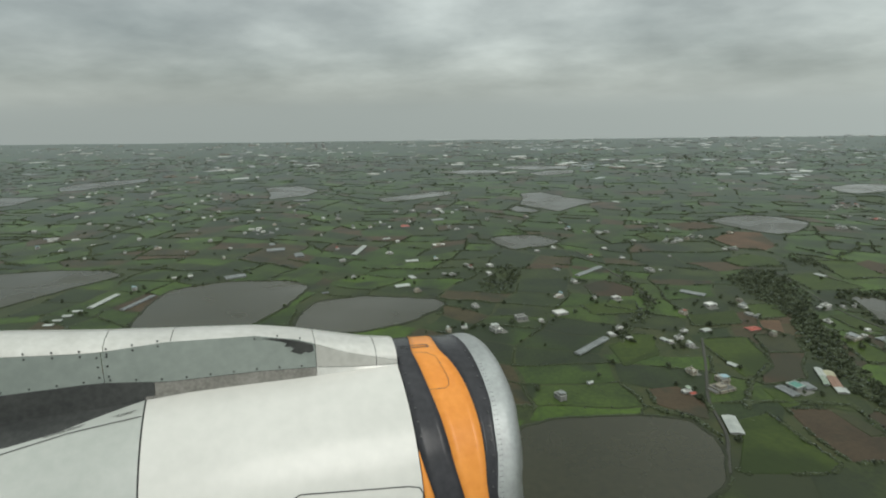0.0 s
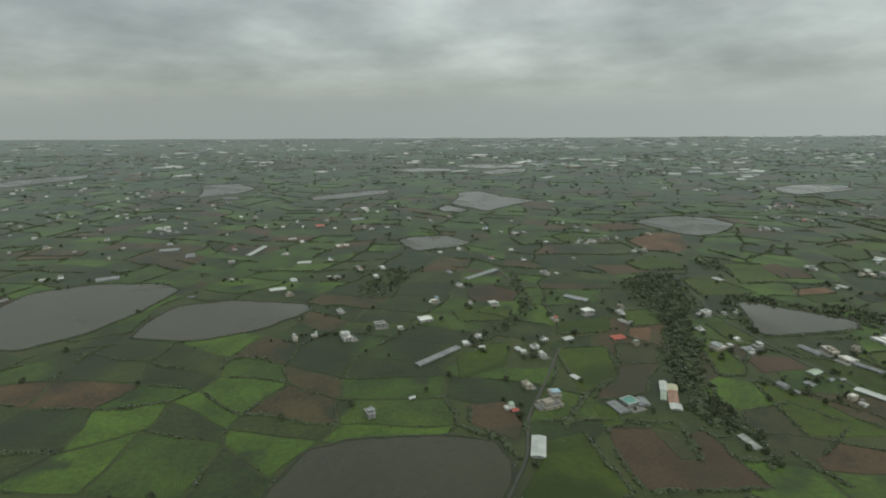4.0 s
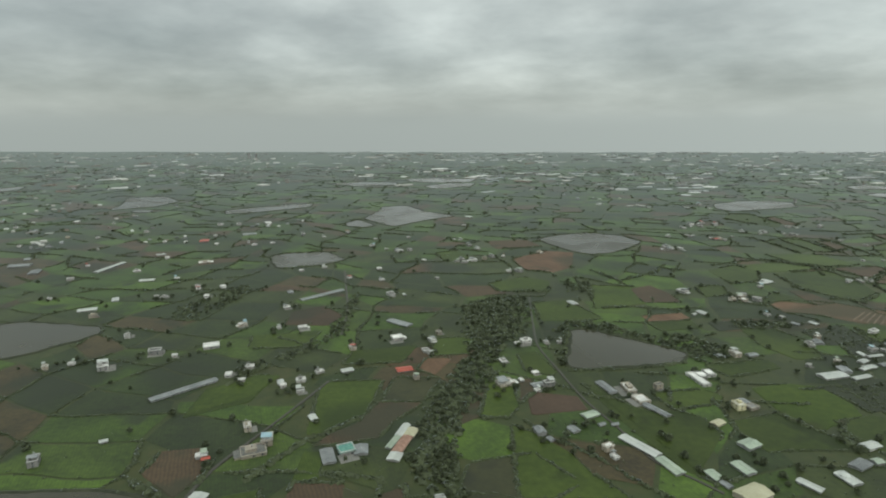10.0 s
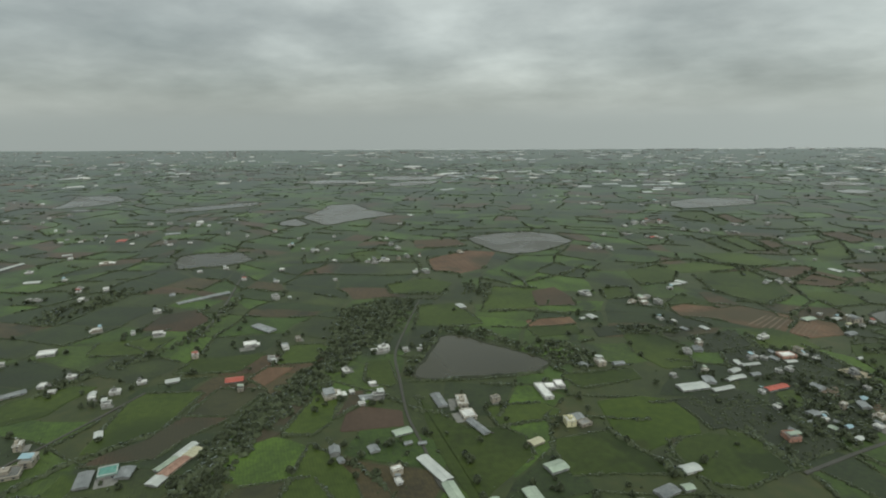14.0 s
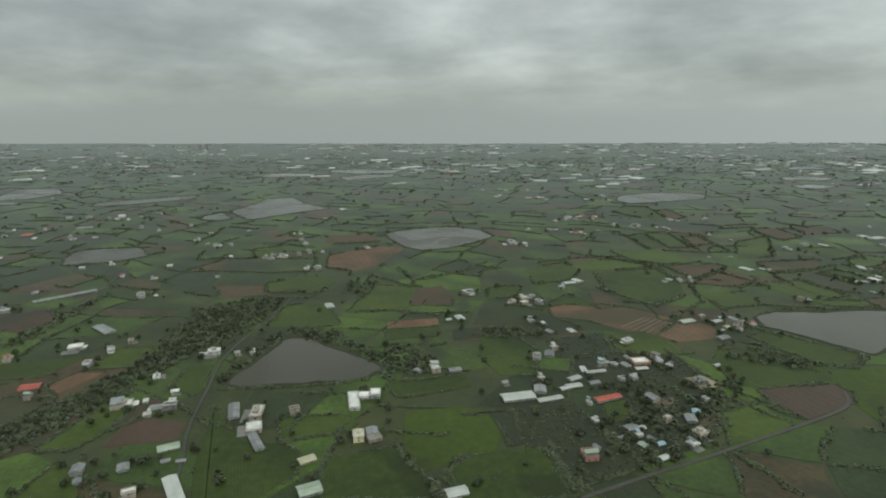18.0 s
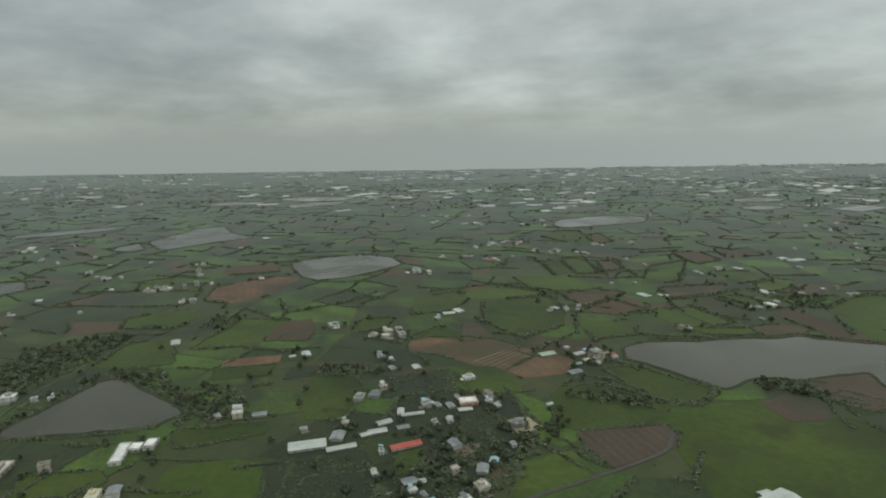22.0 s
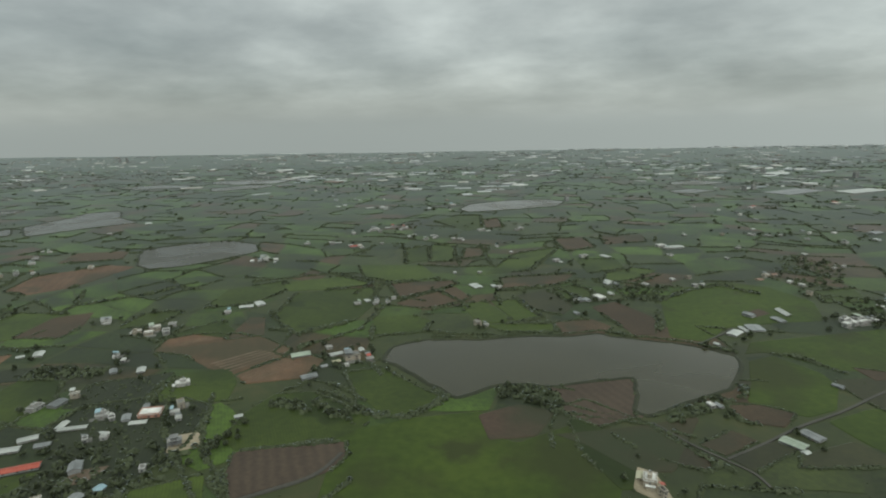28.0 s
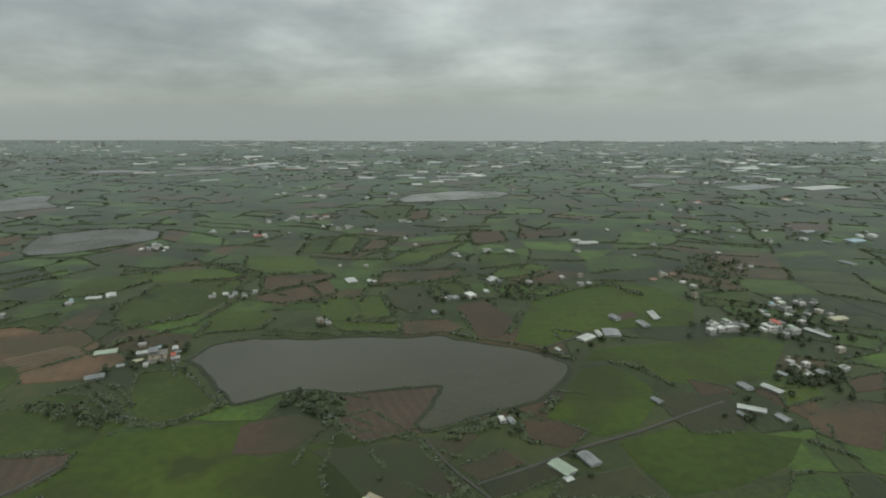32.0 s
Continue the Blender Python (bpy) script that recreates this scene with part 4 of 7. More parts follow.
house(814.5, 505.1, 6.1, 4.0, 2.8, 27, 'shed')
house(850.8, 552.5, 9.7, 6.8, 3.8, -99, 'ruin')
house(859.0, 562.7, 5.7, 5.1, 3.2, -106, 'blue')
house(804.6, 540.9, 8.9, 6.7, 3.2, 19, 'grey')
house(812.4, 541.6, 4.2, 3.8, 2.2, 10, 'shed')
house(806.6, 520.5, 5.2, 4.8, 2.0, -58, 'green')
house(768.0, 507.1, 9.7, 8.9, 4.2, -83, 'brick')
house(1437.0, 796.3, 7.0, 5.5, 5.0, 24, 'block')
house(1446.5, 799.7, 6.6, 5.6, 5.0, 19, 'block')
house(1457.9, 802.6, 12.3, 4.6, 5.0, 13, 'block')
house(1494.7, 804.5, 14.1, 10.1, 5.7, 16, 'block')
house(1571.1, 830.4, 16.5, 8.0, 3.2, 16, 'tan2')
house(1266.4, 595.2, 13.7, 8.1, 2.8, -53, 'green')
house(1267.7, 585.3, 4.1, 3.4, 2.0, 28, 'hall')
house(1283.1, 603.4, 12.6, 7.1, 2.8, -65, 'grey')
house(1323.7, 782.6, 15.0, 9.0, 3.2, 40, 'hall')
house(1337.2, 792.3, 13.6, 3.8, 2.5, -87, 'hall')
house(1349.1, 795.4, 15.4, 13.5, 2.5, -94, 'grey')
house(1400.3, 839.2, 21.4, 3.2, 2.0, 89, 'shed')
house(1403.9, 841.7, 21.3, 2.8, 2.0, 88, 'shed')
house(1011.4, 509.7, 38.0, 14.2, 4.2, 28, 'hall')
house(1013.8, 521.7, 7.3, 4.4, 2.8, 20, 'hall')
house(989.0, 496.8, 14.6, 6.5, 2.8, 28, 'grey')
house(973.1, 498.0, 9.2, 8.8, 2.2, 12, 'grey')
house(984.8, 503.4, 7.9, 4.5, 2.0, 26, 'shed')
house(682.4, 470.4, 12.2, 7.6, 3.5, 19, 'hall')
house(-402, 835, 6.8, 4.2, 2.6, 22, 'villa')
house(-434, 782, 9.2, 5.7, 3.8, 107, 'villa')
house(-381, 843, 8.1, 6.3, 2.6, 120, 'villa')
house(-312, 838, 28.7, 15.5, 3.9, 29, 'grey')
house(-516, 1025, 11.6, 7.5, 3.8, 16, 'tan')
house(-561, 997, 6.6, 4.2, 2.6, 111, 'villa')
house(-608, 956, 6.6, 4.0, 2.6, 114, 'villa')
house(-745, 1041, 9.2, 6.5, 3.8, 115, 'villa')
house(-714, 1104, 11.3, 7.4, 4.1, 28, 'villa')
house(-762, 1111, 19.3, 15.1, 4.1, 103, 'villa')
house(-783, 1122, 13.7, 7.7, 2.6, 119, 'grey')
house(-590, 1105, 10.8, 7.4, 3.8, 116, 'villa')
house(-443, 1081, 10.1, 7.7, 3.8, 111, 'villa')
house(-383, 1020, 6.3, 4.3, 2.6, 14, 'villa')
house(-453, 998, 7.9, 5.0, 2.6, 113, 'villa')
house(-297, 1005, 30.2, 16.0, 3.9, 15, 'grey')
house(-246, 964, 24.4, 13.8, 3.4, 111, 'grey')
house(-316, 1049, 15.7, 8.6, 2.6, 120, 'grey')
house(-468, 1288, 17.6, 11.5, 4.1, 20, 'villa')
house(-430, 1280, 13.5, 7.1, 2.6, 16, 'hall')
house(-452, 1410, 16.8, 10.2, 4.1, 103, 'villa')
house(-628, 1418, 11.0, 8.2, 3.8, 22, 'villa')
house(-661, 1296, 10.4, 6.8, 3.8, 23, 'villa')
house(-399, 1149, 8.7, 5.7, 3.8, 105, 'villa')
house(-240, 1123, 5.7, 3.6, 2.6, 112, 'villa')
house(-236, 1292, 9.3, 6.7, 3.8, 23, 'villa')
house(-108, 1083, 14.0, 8.6, 2.6, 27, 'hall')
house(-84, 1054, 9.1, 6.5, 3.8, 112, 'villa')
house(-92, 970, 8.4, 6.6, 2.6, 26, 'villa')
house(-51, 917, 19.8, 10.4, 2.8, 14, 'hall')
house(-12, 927, 6.6, 4.7, 2.6, 14, 'villa')
house(-58, 782, 20.5, 10.6, 2.9, 23, 'hall')
house(-46, 823, 14.3, 7.6, 2.6, 116, 'shed')
house(-36, 756, 8.6, 5.9, 3.8, 20, 'tan')
house(-165, 921, 9.4, 6.5, 3.8, 20, 'villa')
house(-133, 825, 7.3, 5.1, 2.6, 109, 'villa')
house(-161, 755, 7.9, 4.6, 2.6, 21, 'grey')
house(-10, 1025, 17.5, 13.6, 2.6, 26, 'tan')
house(-79, 1199, 20.5, 15.9, 2.9, 104, 'red')
house(-73, 1241, 8.8, 5.5, 4.1, 121, 'villa')
house(-110, 1188, 8.5, 5.9, 2.6, 104, 'villa')
house(-44, 1169, 8.3, 6.5, 2.6, 109, 'villa')
house(-13, 1264, 26.8, 15.3, 3.8, 23, 'grey')
house(-11, 1391, 19.6, 13.9, 4.1, 116, 'villa')
house(-72, 1378, 13.6, 10.7, 3.8, 113, 'villa')
house(-111, 1372, 11.7, 9.3, 4.1, 21, 'villa')
house(36, 884, 7.6, 5.2, 2.6, 14, 'villa')
house(13, 832, 8.4, 6.2, 2.6, 21, 'villa')
house(1, 836, 6.0, 4.3, 2.6, 27, 'villa')
house(39, 690, 9.0, 5.8, 3.8, 115, 'villa')
house(23, 619, 6.1, 3.7, 2.8, 18, 'villa')
house(5, 608, 5.0, 3.8, 5.5, 25, 'tan')
house(-54, 633, 5.0, 3.1, 2.8, 30, 'villa')
house(-44, 636, 5.0, 3.8, 3.1, 23, 'villa')
house(58, 610, 13.1, 9.0, 5.5, 119, 'villa')
house(90, 646, 11.7, 8.2, 5.5, 16, 'villa')
house(113, 638, 5.0, 3.4, 3.1, 14, 'villa')
house(140, 662, 15.3, 11.8, 3.8, 22, 'villa')
house(151, 726, 9.5, 6.6, 3.8, 30, 'tan')
house(173, 855, 11.2, 6.4, 2.6, 115, 'grey')
house(68, 834, 9.6, 5.9, 4.1, 106, 'villa')
house(73, 880, 8.9, 7.1, 3.8, 119, 'villa')
house(42, 871, 7.5, 5.5, 2.6, 105, 'villa')
house(242, 926, 8.1, 5.6, 2.6, 118, 'villa')
house(185, 789, 8.1, 6.3, 2.6, 24, 'villa')
house(222, 715, 9.6, 6.7, 3.8, 23, 'villa')
house(195, 716, 5.0, 4.0, 2.6, 120, 'villa')
house(280, 982, 7.2, 5.3, 2.6, 13, 'villa')
house(303, 1103, 12.9, 9.8, 4.1, 28, 'villa')
house(321, 1113, 9.8, 6.0, 3.8, 119, 'villa')
house(279, 1120, 8.1, 5.5, 2.6, 112, 'villa')
house(251, 1147, 9.9, 7.2, 3.8, 14, 'villa')
house(349, 1035, 7.7, 5.1, 2.6, 121, 'villa')
house(310, 842, 12.7, 8.6, 3.8, 117, 'villa')
house(328, 842, 6.4, 3.3, 2.6, 113, 'shed')
house(291, 914, 8.1, 5.4, 2.6, 18, 'villa')
house(371, 923, 5.0, 3.8, 2.6, 31, 'villa')
house(430, 1033, 12.6, 8.5, 3.8, 15, 'villa')
house(450, 1046, 8.0, 5.3, 3.8, 114, 'tan')
house(412, 1042, 7.9, 5.5, 2.6, 13, 'villa')
house(483, 1063, 6.5, 4.1, 2.6, 106, 'villa')
house(496, 964, 10.6, 8.5, 3.8, 121, 'villa')
house(481, 964, 7.6, 5.5, 2.6, 18, 'villa')
house(330, 683, 12.0, 9.3, 4.1, 22, 'villa')
house(286, 656, 9.1, 5.9, 3.8, 114, 'tan')
house(374, 698, 6.7, 4.7, 3.8, 115, 'tan')
house(367, 676, 8.5, 5.8, 3.8, 117, 'villa')
house(361, 649, 8.2, 6.4, 2.6, 108, 'villa')
house(366, 640, 5.8, 4.6, 2.6, 115, 'villa')
house(342, 604, 14.4, 10.1, 2.6, 17, 'red')
house(544, 804, 15.0, 8.2, 2.6, 114, 'hall')
house(463, 595, 5.9, 4.1, 2.6, 21, 'villa')
house(455, 666, 5.7, 3.6, 2.6, 105, 'villa')
house(885, 1646, 18.2, 9.2, 2.6, 22, 'hall')
house(808, 1672, 15.5, 9.0, 2.6, 121, 'hall')
house(182, 593, 8.1, 5.7, 2.8, 103, 'villa')
house(196, 611, 7.3, 4.4, 2.8, 19, 'villa')
house(198, 581, 6.0, 3.9, 3.1, 16, 'villa')
house(234, 577, 8.1, 4.8, 3.0, 108, 'shed')
house(251, 581, 8.2, 5.8, 3.1, 15, 'villa')
house(264, 599, 7.4, 4.6, 2.8, 30, 'villa')
house(255, 561, 7.0, 5.4, 2.8, 19, 'villa')
house(289, 602, 10.7, 6.8, 3.0, 25, 'shed')
house(276, 514, 8.5, 5.1, 3.0, 119, 'shed')
house(230, 498, 8.1, 5.1, 5.5, 113, 'tan')
house(250, 480, 11.5, 7.6, 5.9, 103, 'tan')
house(244, 467, 17.3, 13.7, 2.8, 22, 'tan')
house(210, 461, 7.6, 4.7, 3.1, 18, 'villa')
house(214, 458, 5.0, 3.2, 3.0, 20, 'red')
house(131, 481, 5.0, 2.9, 3.0, 28, 'shed')
house(99, 454, 9.5, 6.4, 5.5, 115, 'villa')
house(433, 573, 14.8, 10.4, 3.8, 23, 'tan')
house(462, 571, 12.7, 7.3, 2.6, 18, 'grey')
house(507, 673, 5.9, 3.8, 2.6, 14, 'villa')
house(354, 585, 6.5, 4.8, 3.8, 107, 'tan')
house(238, 570, 5.0, 3.8, 3.1, 15, 'villa')
house(-783, 1268, 10.6, 8.3, 3.8, 103, 'villa')
house(-734, 1248, 10.3, 7.7, 3.8, 28, 'villa')
house(-691, 1216, 8.0, 6.2, 2.6, 110, 'villa')
house(-862, 1352, 11.4, 8.8, 4.1, 112, 'villa')
house(-942, 1393, 12.0, 7.6, 3.8, 104, 'villa')
house(-859, 1412, 11.8, 9.1, 3.8, 29, 'villa')
house(-854, 1193, 10.5, 7.8, 3.8, 109, 'villa')
house(-585, 1242, 7.8, 5.0, 2.6, 108, 'villa')
house(-540, 1339, 10.3, 6.8, 3.8, 111, 'villa')
house(-544, 1399, 8.5, 6.4, 3.8, 113, 'villa')
house(-509, 1180, 7.4, 5.2, 2.6, 111, 'villa')
house(-358, 1391, 8.2, 5.9, 2.6, 111, 'villa')
house(-185, 1185, 6.8, 4.2, 2.6, 23, 'villa')
house(-151, 1190, 6.8, 5.4, 2.6, 19, 'villa')
house(-187, 1002, 5.9, 4.4, 2.6, 28, 'villa')
house(-369, 949, 5.9, 4.1, 3.8, 103, 'tan')
house(-654, 1060, 7.2, 4.6, 2.6, 15, 'villa')
house(-688, 1018, 7.1, 4.7, 2.6, 23, 'villa')
house(-496, 1102, 6.9, 5.1, 2.6, 15, 'villa')
house(-302, 1231, 7.2, 5.3, 2.6, 18, 'villa')
house(-363, 1233, 7.3, 4.9, 3.8, 31, 'tan')
house(13, 1178, 8.3, 5.3, 2.6, 108, 'villa')
house(30, 1161, 8.2, 6.5, 2.6, 14, 'villa')
house(59, 1176, 8.3, 6.2, 2.6, 21, 'villa')
house(98, 1259, 8.9, 6.9, 3.8, 106, 'villa')
house(145, 1232, 7.0, 5.0, 2.6, 118, 'villa')
house(186, 1275, 10.9, 7.5, 3.8, 114, 'villa')
house(250, 1210, 7.0, 4.4, 2.6, 14, 'villa')
house(193, 989, 7.1, 4.6, 2.6, 22, 'villa')
house(161, 970, 7.0, 4.7, 2.6, 24, 'villa')
house(313, 1226, 7.1, 4.5, 2.6, 20, 'villa')
house(415, 1203, 7.1, 4.6, 2.6, 30, 'villa')
house(428, 1357, 8.0, 5.3, 2.6, 19, 'villa')
house(403, 1204, 5.3, 3.7, 2.6, 120, 'villa')
house(894, 1315, 11.0, 7.0, 3.8, 115, 'villa')
house(939, 1335, 9.1, 6.1, 3.8, 114, 'villa')
house(828, 1230, 8.2, 5.0, 2.6, 27, 'villa')
house(807, 1116, 9.6, 6.0, 3.8, 109, 'villa')
house(674, 1085, 7.1, 5.5, 3.8, 18, 'tan')
house(-466, 646, 10.1, 5.9, 2.6, 5, 'shed')
house(-465, 661, 10.2, 5.1, 2.6, 5, 'shed')
house(-463, 677, 10.3, 6.4, 2.6, 5, 'shed')
house(-461, 694, 10.5, 5.3, 2.6, 5, 'shed')
house(-449, 732, 54.2, 7.9, 3.0, 84, 'shed')
house(-400, 724, 58.2, 6.8, 3.0, 78, 'grey')
house(-147, 993, 64.8, 9.0, 3.0, 81, 'shed')
house(219, 842, 65.8, 7.7, 3.0, 45, 'grey')
house(154, 564, 56.6, 7.2, 3.0, 45, 'grey')
house(224, 407, 25.5, 9.8, 3.0, -101, 'shed')
house(703, 851, 13.1, 9.6, 4.1, 120, 'villa')
house(691, 764, 12.0, 7.7, 2.6, 111, 'hall')
house(679, 758, 5.9, 3.5, 2.6, 30, 'shed')
house(753, 815, 8.2, 5.7, 3.8, 28, 'tan')
house(766, 812, 8.3, 6.6, 3.8, 19, 'tan')
house(835, 893, 14.6, 8.0, 2.6, 14, 'shed')
house(821, 874, 6.5, 4.9, 2.6, 14, 'villa')
house(958, 895, 7.1, 4.5, 2.6, 30, 'villa')
house(978, 895, 5.7, 4.0, 2.6, 22, 'villa')
house(928, 1359, 11.7, 8.8, 4.1, 28, 'villa')
house(962, 1380, 10.0, 6.6, 3.8, 17, 'villa')
house(985, 1365, 10.0, 6.7, 4.1, 13, 'villa')
house(920, 1204, 10.5, 6.7, 4.1, 105, 'tan')
house(904, 1210, 7.0, 5.3, 2.6, 26, 'villa')
house(869, 1233, 10.6, 8.1, 3.8, 109, 'villa')
house(786, 1129, 11.1, 8.2, 4.1, 19, 'villa')
house(1006, 1291, 7.7, 4.6, 2.6, 15, 'villa')
house(1041, 1272, 13.4, 9.4, 3.8, 119, 'villa')
house(1127, 1328, 12.2, 8.6, 3.8, 15, 'villa')
house(1193, 1327, 8.4, 5.9, 2.6, 19, 'villa')
house(550, 1087, 11.5, 7.7, 3.8, 119, 'tan')
house(403, 1027, 8.0, 5.8, 2.6, 31, 'villa')
house(416, 1019, 9.3, 5.9, 3.8, 13, 'villa')
house(463, 1058, 9.7, 6.7, 4.1, 120, 'villa')
house(429, 1149, 9.0, 7.2, 4.1, 108, 'villa')
house(443, 1120, 8.8, 6.3, 3.8, 31, 'villa')
house(445, 1473, 19.5, 11.9, 2.7, 121, 'shed')
house(914, 1661, 16.3, 8.6, 2.6, 113, 'hall')
house(819, 1695, 16.4, 9.5, 2.6, 113, 'shed')
house(802, 725, 9.8, 5.9, 2.6, 111, 'shed')
house(765, 755, 6.2, 4.8, 2.6, 106, 'villa')
house(465, 670, 10.6, 7.3, 5.5, 18, 'villa')
house(500, 670, 5.0, 3.0, 2.8, 29, 'villa')
house(486, 670, 5.0, 3.9, 2.8, 20, 'villa')
house(436, 621, 8.0, 5.2, 2.8, 115, 'villa')
house(448, 579, 5.0, 3.5, 2.8, 112, 'villa')
house(471, 570, 9.1, 5.8, 5.5, 16, 'villa')
house(459, 559, 5.0, 4.0, 2.8, 25, 'villa')
house(565, 564, 6.9, 4.6, 5.5, 24, 'tan')
house(494, 517, 13.0, 7.6, 3.0, 28, 'green')
house(499, 502, 5.2, 3.0, 3.0, 25, 'grey')
house(509, 502, 5.3, 2.7, 3.0, 13, 'grey')
house(494, 468, 7.0, 4.8, 5.5, 27, 'tan')
house(496, 458, 5.5, 3.8, 2.8, 113, 'villa')
house(450, 491, 8.6, 6.5, 5.5, 106, 'ruin')
house(456, 481, 5.0, 3.8, 3.1, 119, 'ruin')
house(476, 495, 8.0, 6.4, 2.8, 116, 'ruin')
house(555, 436, 10.4, 6.6, 3.0, 107, 'green')
house(558, 426, 6.8, 4.3, 3.0, 114, 'grey')
house(569, 415, 20.3, 13.2, 5.9, 26, 'tan2')
house(782, 618, 10.9, 5.7, 3.0, 30, 'hall')
house(724, 609, 5.0, 3.5, 2.8, 29, 'villa')
house(652, 633, 8.0, 4.2, 3.0, 121, 'grey')
house(667, 635, 10.1, 7.3, 5.5, 106, 'tan')
house(684, 635, 10.3, 5.7, 3.0, 14, 'grey')
house(849, 696, 9.9, 6.1, 4.1, 25, 'villa')
house(754, 614, 5.0, 3.5, 5.5, 14, 'tan')
house(640, 432, 13.5, 8.3, 3.0, 105, 'shed')
house(673, 451, 6.5, 5.5, 3.2, 15, 'green')
house(520, 565, 22.1, 7.3, 3.0, -71, 'blue2')
house(518, 472, 31.1, 7.6, 3.0, -56, 'shed')
house(530, 447, 20.2, 7.4, 3.0, -69, 'green')
house(611, 425, 14.4, 5.5, 3.0, -56, 'shed')
house(549, 524, 23.3, 5.5, 3.0, -59, 'grey')
house(329, 731, 30.6, 10.5, 3.1, -38, 'grey')
house(879, 1238, 10.6, 5.6, 2.6, 18, 'shed')
house(790, 1120, 9.4, 7.3, 4.1, 120, 'villa')
house(773, 1112, 6.7, 5.1, 2.6, 110, 'villa')
house(998, 1277, 8.0, 4.9, 2.6, 112, 'shed')
house(1085, 1245, 9.6, 6.7, 3.8, 18, 'villa')
house(1074, 1255, 6.4, 4.7, 2.6, 25, 'villa')
house(1201, 1337, 8.9, 6.3, 3.8, 19, 'villa')
house(952, 1374, 12.0, 6.9, 2.6, 22, 'shed')
house(924, 1348, 10.1, 6.1, 3.8, 29, 'villa')
house(919, 1647, 20.9, 11.2, 2.9, 19, 'hall')
house(1028, 1619, 16.6, 9.0, 2.6, 111, 'shed')
house(1081, 1669, 12.9, 8.7, 3.8, 25, 'villa')
house(1094, 958, 17.4, 10.6, 2.6, 113, 'hall')
house(1116, 956, 8.8, 5.4, 2.6, 110, 'shed')
house(979, 903, 6.2, 4.9, 2.6, 104, 'villa')
house(968, 906, 8.6, 5.1, 2.6, 119, 'shed')
house(847, 903, 14.2, 8.8, 2.6, 121, 'hall')
house(767, 823, 10.5, 7.3, 5.5, 27, 'tan')
house(778, 837, 7.5, 5.6, 2.8, 16, 'villa')
house(780, 723, 8.1, 4.9, 3.0, 119, 'grey')
house(777, 745, 5.0, 3.3, 3.1, 105, 'villa')
house(928, 751, 15.9, 8.3, 3.2, 22, 'green')
house(959, 751, 11.1, 5.6, 3.0, 25, 'hall')
house(974, 743, 13.2, 8.9, 5.5, 20, 'tan')
house(945, 706, 12.3, 7.0, 3.0, 28, 'grey')
house(950, 766, 5.5, 4.0, 3.0, 25, 'plain')
house(967, 762, 4.5, 3.5, 2.8, 25, 'blue')
house(980, 760, 7.0, 3.6, 2.6, 112, 'hall')
house(986, 752, 4.0, 3.2, 2.6, 22, 'grey')
house(990, 738, 6.0, 4.0, 3.2, 20, 'villa')
house(962, 735, 6.5, 3.8, 2.8, 28, 'tan2')
house(953, 726, 5.0, 3.2, 2.6, 28, 'grey')
house(972, 727, 4.2, 3.0, 2.6, 110, 'plain')
house(1159, 1140, 6.0, 4.0, 2.6, 111, 'villa')
house(1216, 1079, 8.8, 5.4, 4.1, 31, 'villa')
house(1415, 1155, 25.5, 14.0, 3.6, 14, 'hall')
house(1397, 1164, 13.6, 9.2, 4.1, 17, 'villa')
house(1259, 968, 10.9, 5.9, 2.6, 116, 'shed')
house(1229, 900, 12.7, 8.6, 3.8, 114, 'villa')
house(1208, 895, 8.7, 4.9, 2.6, 107, 'grey')
house(1387, 1100, 8.1, 6.0, 2.6, 108, 'villa')
house(1293, 1103, 15.5, 8.0, 2.6, 114, 'shed')
house(1261, 1103, 10.7, 7.0, 4.1, 17, 'villa')
house(776, 678, 5.9, 4.3, 5.5, 21, 'tan')
house(813, 648, 8.1, 5.1, 2.8, 16, 'villa')
house(822, 644, 5.6, 3.9, 2.8, 120, 'villa')
house(832, 644, 8.1, 5.1, 3.0, 111, 'grey')
house(838, 660, 5.8, 3.7, 3.0, 108, 'grey')
house(863, 660, 7.6, 4.7, 5.9, 121, 'tan')
house(863, 650, 5.8, 4.0, 3.1, 16, 'villa')
house(869, 642, 5.0, 3.9, 2.8, 116, 'villa')
house(820, 616, 5.4, 3.4, 2.8, 119, 'villa')
house(831, 619, 6.2, 4.3, 3.1, 105, 'villa')
house(784, 576, 5.0, 3.3, 3.1, 104, 'villa')
house(834, 583, 9.4, 6.7, 5.5, 114, 'ruin')
house(910, 643, 5.0, 2.8, 3.0, 21, 'shed')
house(782, 550, 5.0, 3.1, 3.1, 107, 'villa')
house(775, 517, 5.0, 2.9, 3.0, 114, 'grey')
house(814, 527, 5.0, 2.9, 3.0, 119, 'grey')
house(818, 521, 5.0, 3.4, 3.0, 23, 'blue')
house(807, 531, 5.0, 3.2, 2.8, 18, 'villa')
house(794, 528, 5.0, 2.5, 3.0, 26, 'grey')
house(833, 550, 5.0, 3.8, 5.9, 30, 'tan')
house(874, 582, 5.0, 3.5, 2.8, 107, 'villa')
house(1165, 559, 8.8, 6.7, 5.9, 70, 'tan')
house(1162, 565, 6.8, 4.3, 2.8, 70, 'tan2')
house(1168, 548, 5.0, 3.0, 5.5, 105, 'tan')
house(1222, 1073, 6.4, 4.0, 2.6, 118, 'hall')
house(1255, 958, 10.1, 6.5, 3.0, 112, 'shed')
house(1265, 956, 6.4, 3.7, 3.0, 104, 'grey')
house(1298, 949, 7.3, 5.6, 3.1, 111, 'villa')
house(1214, 894, 9.2, 5.5, 3.0, 105, 'grey')
house(1247, 916, 7.8, 4.4, 3.0, 105, 'hall')
